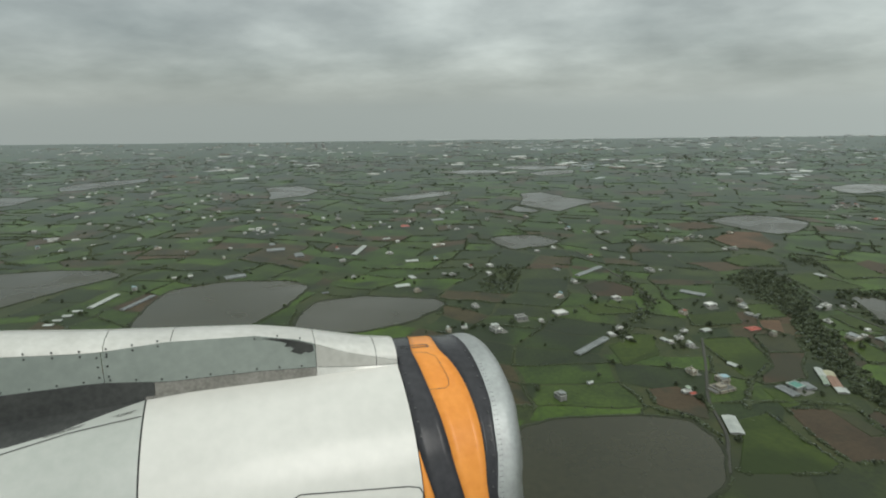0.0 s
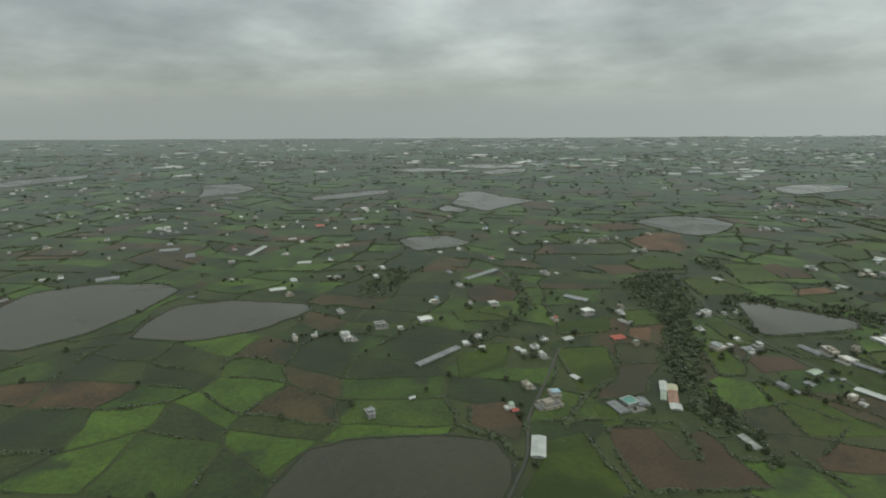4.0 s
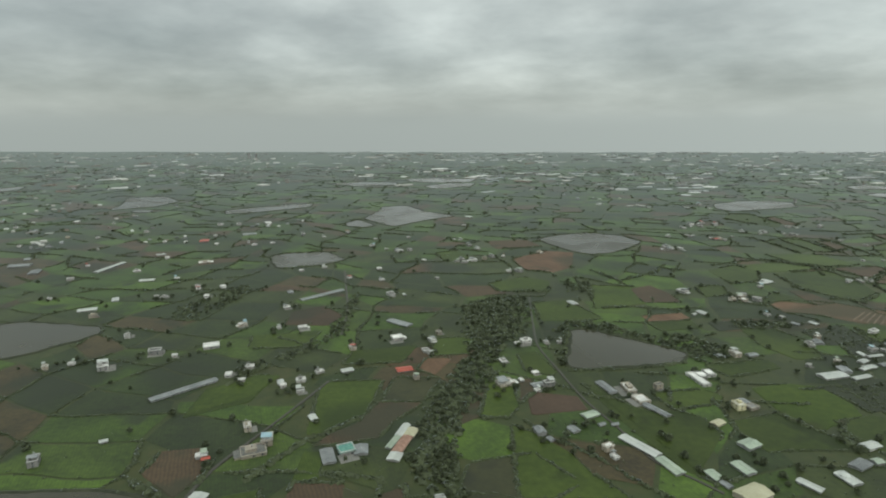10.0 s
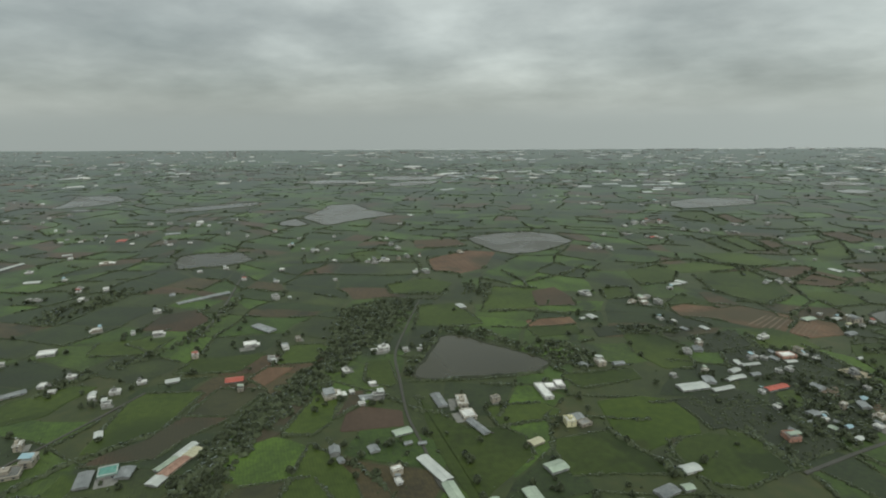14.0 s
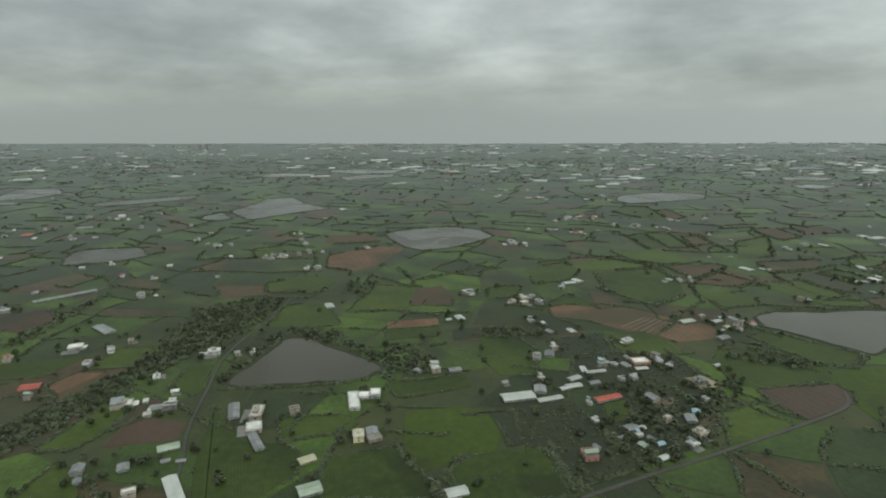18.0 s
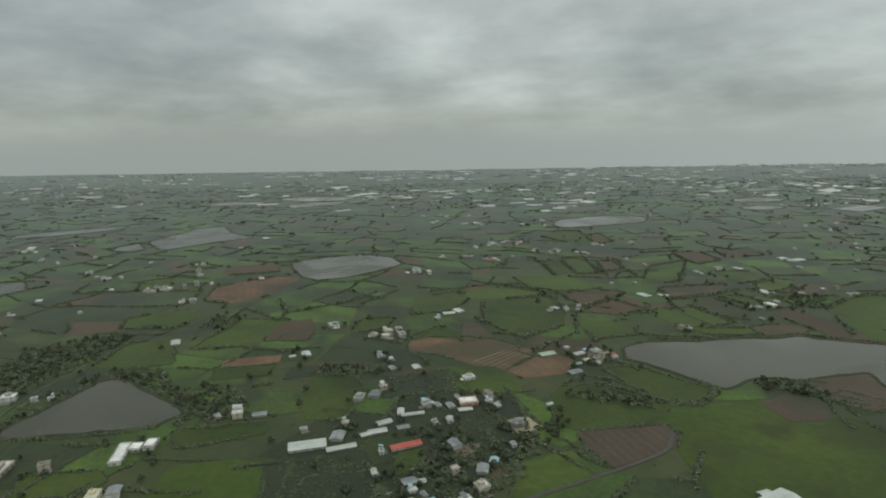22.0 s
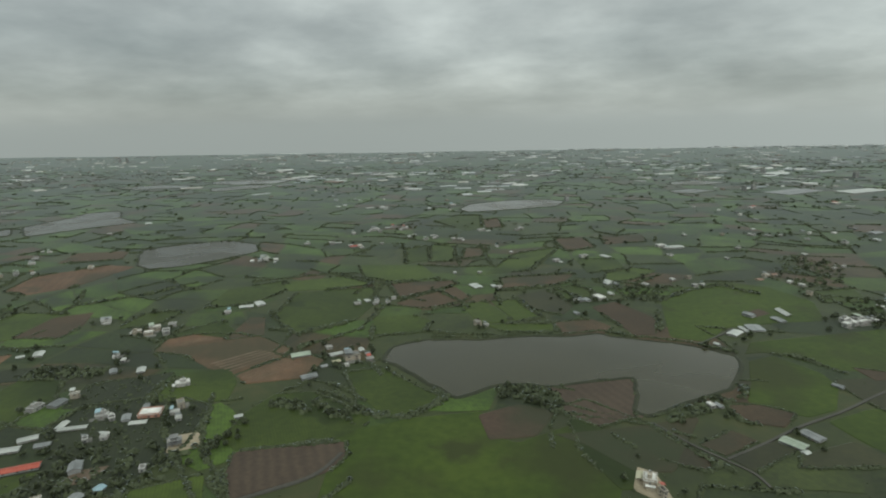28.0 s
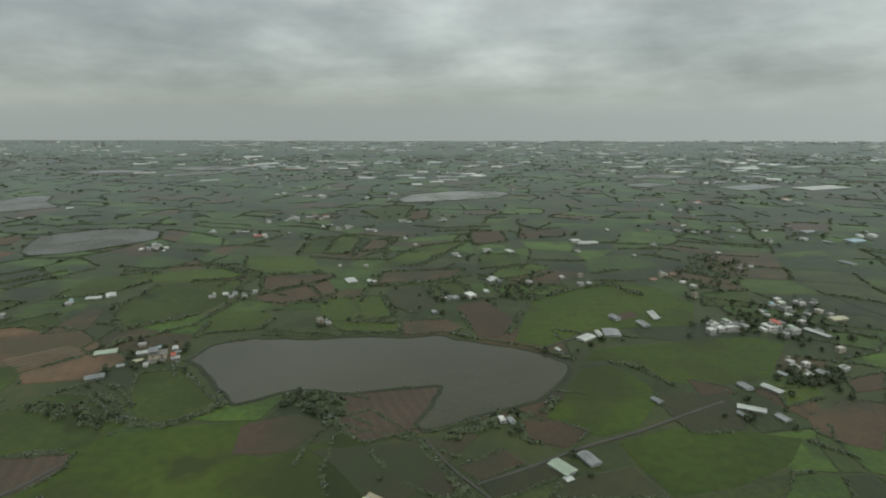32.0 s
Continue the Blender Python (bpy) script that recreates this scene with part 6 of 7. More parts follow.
def hedgerows():
    """Uneven scrub along the field edges: bush after bush, with gaps and stray growth."""
    rng = random.Random(31)
    near_kinds = [mound(300 + k, 9, 0.62) for k in range(6)]
    far_kinds = [mound(320 + k, 4, 0.95) for k in range(6)]
    near, far, single = [], [], []

    def run(p, q, size, gaps=-0.12, bent=False):
        length = math.dist(p, q)
        n = max(1, int(length / (size * (0.85 if p[1] < 900 else 0.72))))
        dx, dy = (q[0] - p[0]) / length, (q[1] - p[1]) / length
        spots = []
        for k in range(n + 1):
            t = min(1.0, (k + rng.uniform(-0.4, 0.4)) / n)
            x, y = p[0] + (q[0] - p[0]) * t, p[1] + (q[1] - p[1]) * t
            if bent:
                x, y = strayed((x, y))
            if noise.noise((x * 0.016, y * 0.016, 9)) < gaps or blocked(x, y) or near_road(x, y, 3):
                continue
            side = rng.gauss(0, 0.45) * size
            grow = size * max(0.3, 0.85 + 0.7 * noise.noise((x * 0.05, y * 0.05, 5)) + rng.uniform(-0.25, 0.25))
            spots.append((x - dy * side, y + dx * side, 0.15, grow, rng.random() * 6.28, rng.randrange(6)))
        if not spots:
            return
        if 300 < p[1] < 640 and len(single) < 300:
            single.append(spots)
        else:
            (near if p[1] < 850 else far).extend(spots)

    for line in SCRUB:
        for a, b in zip(line, line[1:]):
            run(a, b, rng.uniform(1.5, 2.1) if a[1] < 800 else rng.uniform(1.8, 2.6), -0.45)
    for line in HEDGED:
        for a, b in zip(line, line[1:] + line[:1]):
            if math.dist(a, b) > 6 and rng.random() < 0.8:
                run(a, b, rng.uniform(0.8, 1.5) if a[1] < 800 else rng.uniform(1.3, 2.2), -0.2)
    for line in POND_LINES:
        for a, b in zip(line, line[1:] + line[:1]):
            if a[1] < 1400 and math.dist(a, b) > 0.5:
                run(a, b, rng.uniform(0.9, 1.7) if a[1] < 800 else rng.uniform(1.2, 2.0), 0.0)
    for p, q in EDGES:
        if -100 < p[1] < 3000 and rng.random() < (0.62 if p[1] < 1100 else 0.58 if p[1] < 1500 else 0.42) and not any(inside((p[0] + q[0]) / 2, (p[1] + q[1]) / 2, l) for l in FIELD_LINES):
            run(p, q, rng.uniform(0.8, 1.7) if p[1] < 800 else rng.uniform(1.1, 2.0) if p[1] < 1400 else rng.uniform(0.8, 1.4), -0.1, p[1] < 1700)
    ob = scatter("hedgerows", near_kinds, near, M["bush"], "dark scrubby hedgerows on field banks", "hedge")
    for spots in single:
        hedge_row = scatter("hedge", near_kinds, spots, M["bush"], "", "")
        hedge_row.parent = ob
        del hedge_row["kind"]
    scatter("far_hedgerows", far_kinds, far, M["bush"], "dark hedgerows between distant fields", "hedge")
    return ob


def plant_all():
    rng = random.Random(11)
    shrubs = [mound(340 + k, 10, 0.6) for k in range(5)]
    trees = [triangles(tree_data(60 + k, 4.6, 2.6, 60, 0.85, True)) for k in range(6)]
    hedge, wood = [], []

    def put(x, y, big):
        if any(inside(x, y, line) for line in BARE):
            return
        (wood if big else hedge).append((x, y, 0.2, rng.uniform(0.6, 1.25) if big else rng.uniform(0.35, 0.9) * (1.0 if y < 700 else 0.62), rng.random() * 6.28, rng.randrange(6 if big else 5)))

    for p, q in EDGES:
        r = rng.random()
        y = p[1]
        if y > 2300 or r > 0.62:
            continue
        step = 18.0 if y < 900 else (34.0 if y < 1300 else 80)
        length = math.dist(p, q)
        for k in range(int(length / step)):
            t = (k + rng.random() * 0.8) * step / length
            x, y = p[0] + (q[0] - p[0]) * t + rng.gauss(0, 1.2), p[1] + (q[1] - p[1]) * t + rng.gauss(0, 1.2)
            if p[1] < 1700:
                x, y = strayed((x, y))
            if noise.noise((x * 0.012, y * 0.012, 9)) < -0.22 or blocked(x, y) or near_road(x, y, 5):
                continue
            if any(inside(x, y, f) for f in FIELD_LINES):
                continue
            put(x, y, rng.random() < 0.06)
    # round the fields
    for line in HEDGED:
        for a, b in zip(line, line[1:] + line[:1]):
            for k in range(int(math.dist(a, b) / 11)):
                t = rng.random()
                x, y = a[0] + (b[0] - a[0]) * t + rng.gauss(0, 1), a[1] + (b[1] - a[1]) * t + rng.gauss(0, 1)
                if noise.noise((x * 0.014, y * 0.014, 5)) > 0.0 and not blocked(x, y) and not near_road(x, y, 5):
                    put(x, y, rng.random() < 0.08)
    # round the houses
    for (hx, hy, r) in HOUSE_SPOTS:
        if hy > 2000:
            continue
        for k in range(rng.randrange(3, 8) if hy < 900 else rng.randrange(0, 3)):
            a, d = rng.random() * 6.28, r * 1.15 + abs(rng.gauss(0, 7)) + 2
            x, y = hx + d * math.cos(a), hy + d * math.sin(a)
            if not blocked(x, y, 1.0) and not near_road(x, y, 4):
                put(x, y, rng.random() < 0.4)
    # woods
    for (cx, cy, sx, sy, count) in WOODS:
        for k in range(count):
            x, y = rng.gauss(cx, sx), rng.gauss(cy, sy)
            if not blocked(x, y, 1.0) and not near_road(x, y, 4):
                put(x, y, rng.random() < 0.8)
    # rows of low orchard trees
    for line in ORCHARDS:
        xs, ys = [p[0] for p in line], [p[1] for p in line]
        for k in range(int((max(xs) - min(xs)) * (max(ys) - min(ys)) / 22)):
            x, y = rng.uniform(min(xs), max(xs)), rng.uniform(min(ys), max(ys))
            if inside(x, y, line) and not blocked(x, y, 1.0) and noise.noise((x * 0.05, y * 0.05, 12)) > -0.25:
                hedge.append((x, y, 0.3, rng.uniform(0.6, 1.3), rng.random() * 6.28, rng.randrange(5)))
    # overgrown plots and copses
    for line, room in THICKETS:
        xs, ys = [p[0] for p in line], [p[1] for p in line]
        for k in range(int((max(xs) - min(xs)) * (max(ys) - min(ys)) / room)):
            x, y = rng.uniform(min(xs), max(xs)), rng.uniform(min(ys), max(ys))
            if inside(x + rng.gauss(0, 2), y + rng.gauss(0, 2), line) and not blocked(x, y, 0.5) and not near_road(x, y, 3):
                if rng.random() < 0.22:
                    put(x, y, True)
                else:
                    hedge.append((x, y, 0.2, rng.uniform(1.5, 3.0), rng.random() * 6.28, rng.randrange(5)))
    scatter("hedge_shrubs", shrubs, hedge, M["bush"], "dark green shrubs along field banks and shores", "shrubs")
    far_wood = [w for w in wood if w[1] > 720]
    scatter("far_trees", trees, far_wood, M["leaf"], "dark green trees round distant farms", "trees")
    return [w for w in wood if w[1] <= 720]


hedgerows()
NEAR_TREES = plant_all()


def near_trees(spots):
    """Single trees on the ground that the flight passes nearest; the rest of them as one stand."""
    kinds = []
    for k in range(5):
        t, l = tree_data(80 + k, 4.8, 2.7, 130, 0.66, True)
        kinds.append((mesh_of("trunk", *t, M["bark"]), mesh_of("crown", *l, M["leaf"])))
    spots = sorted(spots, key=lambda s: s[1])
    for (x, y, z, s, a, k) in spots[:280]:
        ob = tagged(new("tree"), "broad-leaved dark green farm tree", "tree", "trees of the near farms")
        ob.matrix_basis = pose(x, y, 0.1, 0, 0, math.degrees(a)) @ Matrix.Diagonal((s, s, s, 1))
        t, l = kinds[k % 5]
        part("trunk", t, ob)
        part("crown", l, ob)
    if len(spots) > 280:
        scatter("farm_trees", [triangles(tree_data(60 + k, 4.6, 2.6, 80, 0.75, True)) for k in range(6)], spots[280:], M["leaf"], "dark green trees round farms", "trees")


near_trees(NEAR_TREES)


# ---- the far plain: countless small roofs and tree belts ----
def far_town():
    rng = random.Random(21)
    FAR_PONDS = [grown(p, 30) for p in POND_LINES]
    blocks = []
    count = 0
    while count < 3000:
        y = rng.uniform(1500, 4250) if rng.random() < 0.85 else rng.uniform(1050, 1500)
        x = rng.uniform(-400 - 0.85 * y, 1700 + 0.85 * y)
        if y < 1750 and 120 < x < 1650:
            continue
        dense = noise.noise((x * 0.0018, y * 0.0018, 3)) + 0.9 * noise.noise((x * 0.007, y * 0.007, 8)) + (y - 1500) / 5500
        if dense < rng.uniform(0.02, 0.55) or any(inside(x, y, p) for p in FAR_PONDS) or any((x - a) ** 2 + (y - b) ** 2 < (r + 5) ** 2 for a, b, r in NEAR_HOUSES(x, y)):
            continue
        count += 1
        w, d, h = rng.uniform(4.5, 12), rng.uniform(4, 8), rng.choice((2.2, 2.6, 3.2, 4.2) if y < 3000 else (2.2, 2.6))
        if rng.random() < 0.035 * (1 + y / 2500):
            w, d, h = rng.uniform(25, 70), rng.uniform(12, 26), rng.uniform(2.4, 4.0)
        a = radians(22 + rng.choice((0, 90)) + rng.gauss(0, 10))
        bv, bf = box_data(-w / 2, -d / 2, 0, w / 2, d / 2, h)
        blocks.append((y, [(x + p[0] * math.cos(a) - p[1] * math.sin(a), y + p[0] * math.sin(a) + p[1] * math.cos(a), p[2]) for p in bv], bf[1:]))
    for _ in range(110):
        # long works halls of the far industrial belt
        y = rng.uniform(1950, 4200)
        x = rng.uniform(250, 1700 + 0.85 * y) if rng.random() < 0.75 else rng.uniform(-0.85 * y, 250)
        if any(inside(x, y, p) for p in FAR_PONDS):
            continue
        w, d, h, a = rng.uniform(25, 90), rng.uniform(16, 40), rng.uniform(2.2, 3.6), radians(rng.gauss(14, 25))
        bv, bf = box_data(-w / 2, -d / 2, 0, w / 2, d / 2, h)
        blocks.append((y, [(x + p[0] * math.cos(a) - p[1] * math.sin(a), y + p[0] * math.sin(a) + p[1] * math.cos(a), p[2]) for p in bv], bf[1:]))
    # the pale roofs of glasshouses and factories, thickest towards the coast road
    works = []
    for _ in range(900):
        y = rng.uniform(1850, 4200)
        x = rng.uniform(500, 1700 + 0.85 * y) if rng.random() < 0.86 else rng.uniform(-0.7 * y, 500)
        if any(inside(x, y, p) for p in FAR_PONDS) or noise.noise((x * 0.0022, y * 0.0022, 17)) + 0.5 * noise.noise((x * 0.008, y * 0.008, 4)) < 0.12:
            continue
        w, d, h, a = rng.uniform(12, 60), rng.uniform(6, 22), rng.uniform(1.8, 3.0), radians(rng.gauss(16, 14))
        bv, bf = box_data(-w / 2, -d / 2, 0, w / 2, d / 2, h)
        works.append(([(x + p[0] * math.cos(a) - p[1] * math.sin(a), y + p[0] * math.sin(a) + p[1] * math.cos(a), p[2]) for p in bv], bf[1:]))
    tagged(new("far_works", mesh_of("far_works", *joined(*works), M["far_white"])), "pale roofs of distant glasshouses and factories", "works", "", "stuff")
    blocks.sort(key=lambda q: q[0])
    town = tagged(new("far_town", mesh_of("far_town", *joined(*[q[1:] for q in blocks[300:]]), M["far"])), "countless pale roofs of distant villages and factories", "town", "", "stuff")
    for y, bv, bf in blocks[:300]:
        part("far_building", mesh_of("far_building", bv, bf, M["far"]), town)
    wide_ponds = [grown(p, 45) for p in POND_LINES]
    belts = [triangles(tree_data(20 + k, 1.7, 10.0, 26, 2.0, False)) for k in range(4)]
    spots = []
    while len(spots) < 1300:
        y = rng.uniform(1150, 2800)
        x = rng.uniform(-400 - 0.85 * y, 1700 + 0.85 * y)
        if noise.noise((x * 0.003, y * 0.009, 6)) < rng.uniform(-0.25, 0.5) or any(inside(x, y, p) for p in wide_ponds):
            continue
        spots.append((x, y, 0, rng.uniform(0.3, 1.0) * (0.75 if y < 1500 else 1.0), rng.random() * 6.28, rng.randrange(4)))
    scatter("far_tree_belts", belts, spots, M["bush"], "dark tree belts across the distant plain", "trees")


far_town()


# ---- the jet engine beside the cabin window, where it hangs as the flight begins ----
M["cowl_white"] = material("white_cowl_paint", (0.580, 0.556, 0.518), (0.645, 0.615, 0.575), 1.2, 0.22, fine=9, spec=0.5)
M["cowl_grey"] = material("pale_grey_cowl_paint", (0.385, 0.392, 0.362), (0.455, 0.455, 0.425), 1.4, 0.3, fine=9, spec=0.5)
M["stripe_dark"] = material("dark_stripe_paint", (0.022, 0.021, 0.024), (0.042, 0.040, 0.045), 2.0, 0.2, fine=9, spec=0.25)
M["stripe_orange"] = material("orange_stripe_paint", (0.70, 0.235, 0.035), (0.80, 0.30, 0.055), 2.0, 0.25, fine=9, spec=0.3)
M["lip_metal"] = material("dull_aluminium", (0.33, 0.335, 0.33), (0.44, 0.445, 0.44), 3.0, 0.46, metal=0.75, fine=8)
M["silver"] = material("silver_fairing_paint", (0.50, 0.48, 0.445), (0.63, 0.605, 0.57), 2.2, 0.28, metal=0.2, fine=9)
M["panel_grey"] = material("grey_green_panel_paint", (0.24, 0.265, 0.245), (0.31, 0.335, 0.31), 1.6, 0.3, fine=9)
M["near_black"] = material("near_black_fill", (0.030, 0.031, 0.030), (0.060, 0.060, 0.057), 3.0, 0.6, fine=8)
M["strip"] = material("bare_metal_strip", (0.17, 0.158, 0.14), (0.30, 0.28, 0.255), 5.0, 0.45, metal=0.4, fine=8)
M["bolt"] = material("dark_fastener", (0.05, 0.05, 0.05), (0.11, 0.11, 0.11), 20.0, 0.4, metal=0.6)


def smooth(me):
    me.polygons.foreach_set("use_smooth", [True] * len(me.polygons))
    return me


def shell(name, s_of, a0, a1, mat, rows=26, cols=8, thick=0.02):
    """A curved skin round the engine's axis (local x): s_of(angle) gives its two edges along the axis, angles from level up."""
    v, f = [], []
    for side in (0, 1):
        for i in range(rows + 1):
            a = a0 + (a1 - a0) * i / rows
            s0, s1 = s_of(a)
            for j in range(cols + 1):
                s = s0 + (s1 - s0) * j / cols
                r = cowl_radius(s) - side * thick
                v.append((s, -r * math.cos(radians(a)), r * math.sin(radians(a))))
    n, w = (rows + 1) * (cols + 1), cols + 1
    for i in range(rows):
        for j in range(cols):
            k = i * w + j
            f.append((k, k + 1, k + w + 1, k + w))
            f.append((n + k, n + k + w, n + k + w + 1, n + k + 1))
    for i in range(rows):
        for j in (0, cols):
            k = i * w + j
            f.append((k, k + w, n + k + w, n + k))
    for j in range(cols):
        for i in (0, rows):
            k = i * w + j
            f.append((k, k + 1, n + k + 1, n + k))
    return smooth(mesh_of(name, v, f, mat))


def cowl_radius(s):
    if s > -0.7:
        return 1.137 + 0.028 * min(1.0, max(0.0, (-0.105 - s) / 0.5))
    return 1.165 + 0.012 * math.sin(min(1.0, (-0.7 - s) / 2.6) * math.pi) - 0.05 * max(0.0, (-2.2 - s) / 2.0) ** 2


def edge(a, table):
    """A straight-line table of angle and place along the axis."""
    if a <= table[0][0]:
        return table[0][1]
    for (a0, s0), (a1, s1) in zip(table, table[1:]):
        if a <= a1:
            return s0 + (s1 - s0) * (a - a0) / (a1 - a0)
    return table[-1][1]


def bow(a, table):
    """The same table as a smooth curve, for painted edges."""
    if a <= table[0][0]:
        return table[0][1]
    for i in range(len(table) - 1):
        if a <= table[i + 1][0]:
            (a0, s0), (a1, s1) = table[i], table[i + 1]
            before, after = table[max(i - 1, 0)], table[min(i + 2, len(table) - 1)]
            m0, m1 = (s1 - before[1]) / (a1 - before[0]), (after[1] - s0) / (after[0] - a0)
            t, w = (a - a0) / (a1 - a0), a1 - a0
            return (2 * t ** 3 - 3 * t * t + 1) * s0 + (t ** 3 - 2 * t * t + t) * w * m0 + (3 * t * t - 2 * t ** 3) * s1 + (t ** 3 - t * t) * w * m1
    return table[-1][1]


LEAN = [(20, -0.015), (32, 0.025), (43, 0.043), (53, 0.071), (65, 0.075), (78, 0.078)]


def inlet_lip(parent):
    prof = [(-0.105, 1.137), (-0.04, 1.1365)]
    prof += [(0.152 * math.sin(t), 0.976 + 0.161 * math.cos(t)) for t in [math.pi * k / 12 for k in range(13)]]
    prof += [(-0.25, 0.80), (-0.6, 0.82), (-1.0, 0.87)]
    v, f, n = [], [], 72
    for s, r in prof:
        for k in range(n):
            a = 2 * math.pi * k / n
            v.append((s + (edge(math.degrees(math.asin(math.sin(a))), LEAN) if s > -0.2 else 0.0), r * math.cos(a), r * math.sin(a)))
    for j in range(len(prof) - 1):
        f += [(j * n + k, (j + 1) * n + k, (j + 1) * n + (k + 1) % n, j * n + (k + 1) % n) for k in range(n)]
    f.append(tuple(range((len(prof) - 1) * n, len(prof) * n)))
    return part("inlet_lip", smooth(mesh_of("inlet_lip", v, f, M["lip_metal"])), parent, "dull bare aluminium inlet lip")


def pylon_loft(name, stations, lo, hi, mat, parent, label):
    """A strip of the pylon's near side between two lines of its profile, carried over the top where hi is the crown;
    the far shoulder is shaped to fit the camera's view.
    """
    v, f = [], []

    def at(s):
        for p, q in zip(stations, stations[1:]):
            if p[0] <= s <= q[0]:
                t = (s - p[0]) / (q[0] - p[0])
                return [p[k] + (q[k] - p[k]) * t for k in range(len(p))]
        return list(stations[-1] if s > stations[-1][0] else stations[0])

    n = 14
    crown = hi == "crown"
    for i in range(n + 1):
        st = at(lo[0] + (lo[1] - lo[0]) * i / n)
        s, half, bottom, low, ridge, top, fall = st
        if crown:
            ring = [(-half, ridge), (-half * 0.93, ridge + (top - ridge) * 0.45), (-half * 0.6, ridge + (top - ridge) * 0.86), (-half * 0.2, top),
                    (half * 0.25, ridge + (top - ridge) * 0.8 - 0.002 - 0.55 * fall), (half * 0.5, ridge - fall), (half * 0.58, ridge - 0.03 - fall)]
        elif hi == "panel":
            ring = [(-half - 0.006, low), (-half - 0.008, (low + ridge) / 2), (-half - 0.004, ridge)]
        else:
            ring = [(-half - 0.03, bottom), (-half - 0.012, low)]
        v += [(s, y, z) for y, z in ring]
    w = len(v) // (n + 1)
    for i in range(n):
        for k in range(w - 1):
            f.append((i * w + k, (i + 1) * w + k, (i + 1) * w + k + 1, i * w + k + 1))
    return part(name, smooth(mesh_of(name, v, f, mat)), parent, label)


def jet_engine():
    ob = tagged(new("jet_engine"), "white jet engine nacelle with black and orange stripes", "engine")
    ob.matrix_basis = pose(0.177, 4.869, 242.609, 0, 0.863, 17.383)
    inlet_lip(ob)
    # stripes round the intake: dark, orange, dark, slanting with the angle
    left = [(-40, -0.15), (22, -0.396), (32, -0.434), (43, -0.456), (53, -0.48), (65, -0.508), (78, -0.523), (86, -0.528), (110, -0.45), (220, -0.45)]
    right = [(-40, -0.115), (22, -0.201), (32, -0.185), (43, -0.174), (53, -0.181), (65, -0.202), (78, -0.248), (86, -0.285), (110, -0.25), (220, -0.25)]
    wedge = [(-40, -0.50), (22, -0.617), (32.4, -0.665), (39, -0.689), (220, -0.689)]
    part("aft_dark_stripe", shell("stripe", lambda a: (edge(a, wedge) if a < 39 else -0.69, bow(a, left)), -40, 215, M["stripe_dark"], 60, 4), ob, "black painted stripe")
    part("orange_stripe", shell("stripe", lambda a: (bow(a, left), bow(a, right)), -40, 215, M["stripe_orange"], 60, 4), ob, "orange painted stripe")
    part("front_dark_stripe", shell("stripe", lambda a: (bow(a, right), -0.105 + edge(a, LEAN)), -40, 215, M["stripe_dark"], 60, 4), ob, "black painted stripe")
    part("orange_wedge", shell("stripe", lambda a: (-0.69, edge(a, wedge) + 0.0005), -40, 39, M["stripe_orange"], 20, 2), ob, "orange painted stripe")
    # cowl doors, with an open joint between them
    hinge = [(-3.39, 63.1), (-3.08, 66.1), (-2.572, 74.9), (-2.0, 76.8), (-1.34, 78.0), (-0.70, 77.2)]

    def door(name, s0, s1, drop, mat, label):
        rows, cols = 30, 18
        v, f = [], []
        for i in range(rows + 1):
            for j in range(cols + 1):
                s = s0 + (s1 - s0) * j / cols
                top = edge(s, hinge) - drop
                a = top + (-60 - top) * i / rows
                r = cowl_radius(s)
                v.append((s, -r * math.cos(radians(a)), r * math.sin(radians(a))))
        w = cols + 1
        for i in range(rows):
            for j in range(cols):
                k = i * w + j
                f.append((k, k + w, k + w + 1, k + 1))
        return part(name, smooth(mesh_of(name, v, f, mat)), ob, label)

    fan = door("fan_cowl", -2.552, -0.697, 0.0, M["cowl_white"], "glossy white fan cowl door")
    aft = door("aft_cowl", -4.6, -2.564, 0.0, M["cowl_grey"], "pale grey reverser cowl")
    part("core_skin", shell("core_skin", lambda a: (-4.6, -0.72), -58, 200, M["near_black"], 40, 12, 0.03), ob, "black structure seen in the joints").matrix_basis = Matrix.Diagonal((1, 0.985, 0.985, 1))
    # pylon: station, half width, foot, lower edge of panel, ridge, crown, drop of the far shoulder to fit the camera's
    # view
    st = [(-4.6, 0.26, 0.70, 1.30, 1.59, 1.72, 0.0), (-3.45, 0.26, 0.96, 1.285, 1.56, 1.655, 0.0), (-2.85, 0.26, 1.09, 1.29, 1.515, 1.595, 0.01), (-2.4, 0.26, 1.13, 1.235, 1.54, 1.556, 0.028),
          (-1.78, 0.26, 1.125, 1.228, 1.513, 1.522, 0.058), (-1.48, 0.26, 1.13, 1.21, 1.448, 1.461, 0.046), (-1.335, 0.255, 1.135, 1.20, 1.392, 1.412, 0.022),
          (-1.13, 0.25, 1.13, 1.17, 1.30, 1.357, 0.0), (-0.93, 0.25, 1.125, 1.15, 1.235, 1.312, 0.0), (-0.69, 0.25, 1.12, 1.135, 1.165, 1.282, 0.0)]
    for a, b in ((-4.6, -2.80), (-2.795, -2.365), (-2.36, -1.345)):
        pylon_loft("upper_fairing", st, (a, b), "crown", M["silver"], ob, "polished silver pylon fairing")
    for a, b in ((-4.6, -2.815), (-2.81, -1.345)):
        pylon_loft("side_panel", st, (a, b), "panel", M["panel_grey"], ob, "grey-green pylon side panel with fasteners")
    # near-black strip paints in the shade of the gap below the panel
    pylon_loft("seal_strip", st, (-4.6, -2.50), "foot", M["near_black"], ob, "dark strip in place of the shaded recess under the panel")
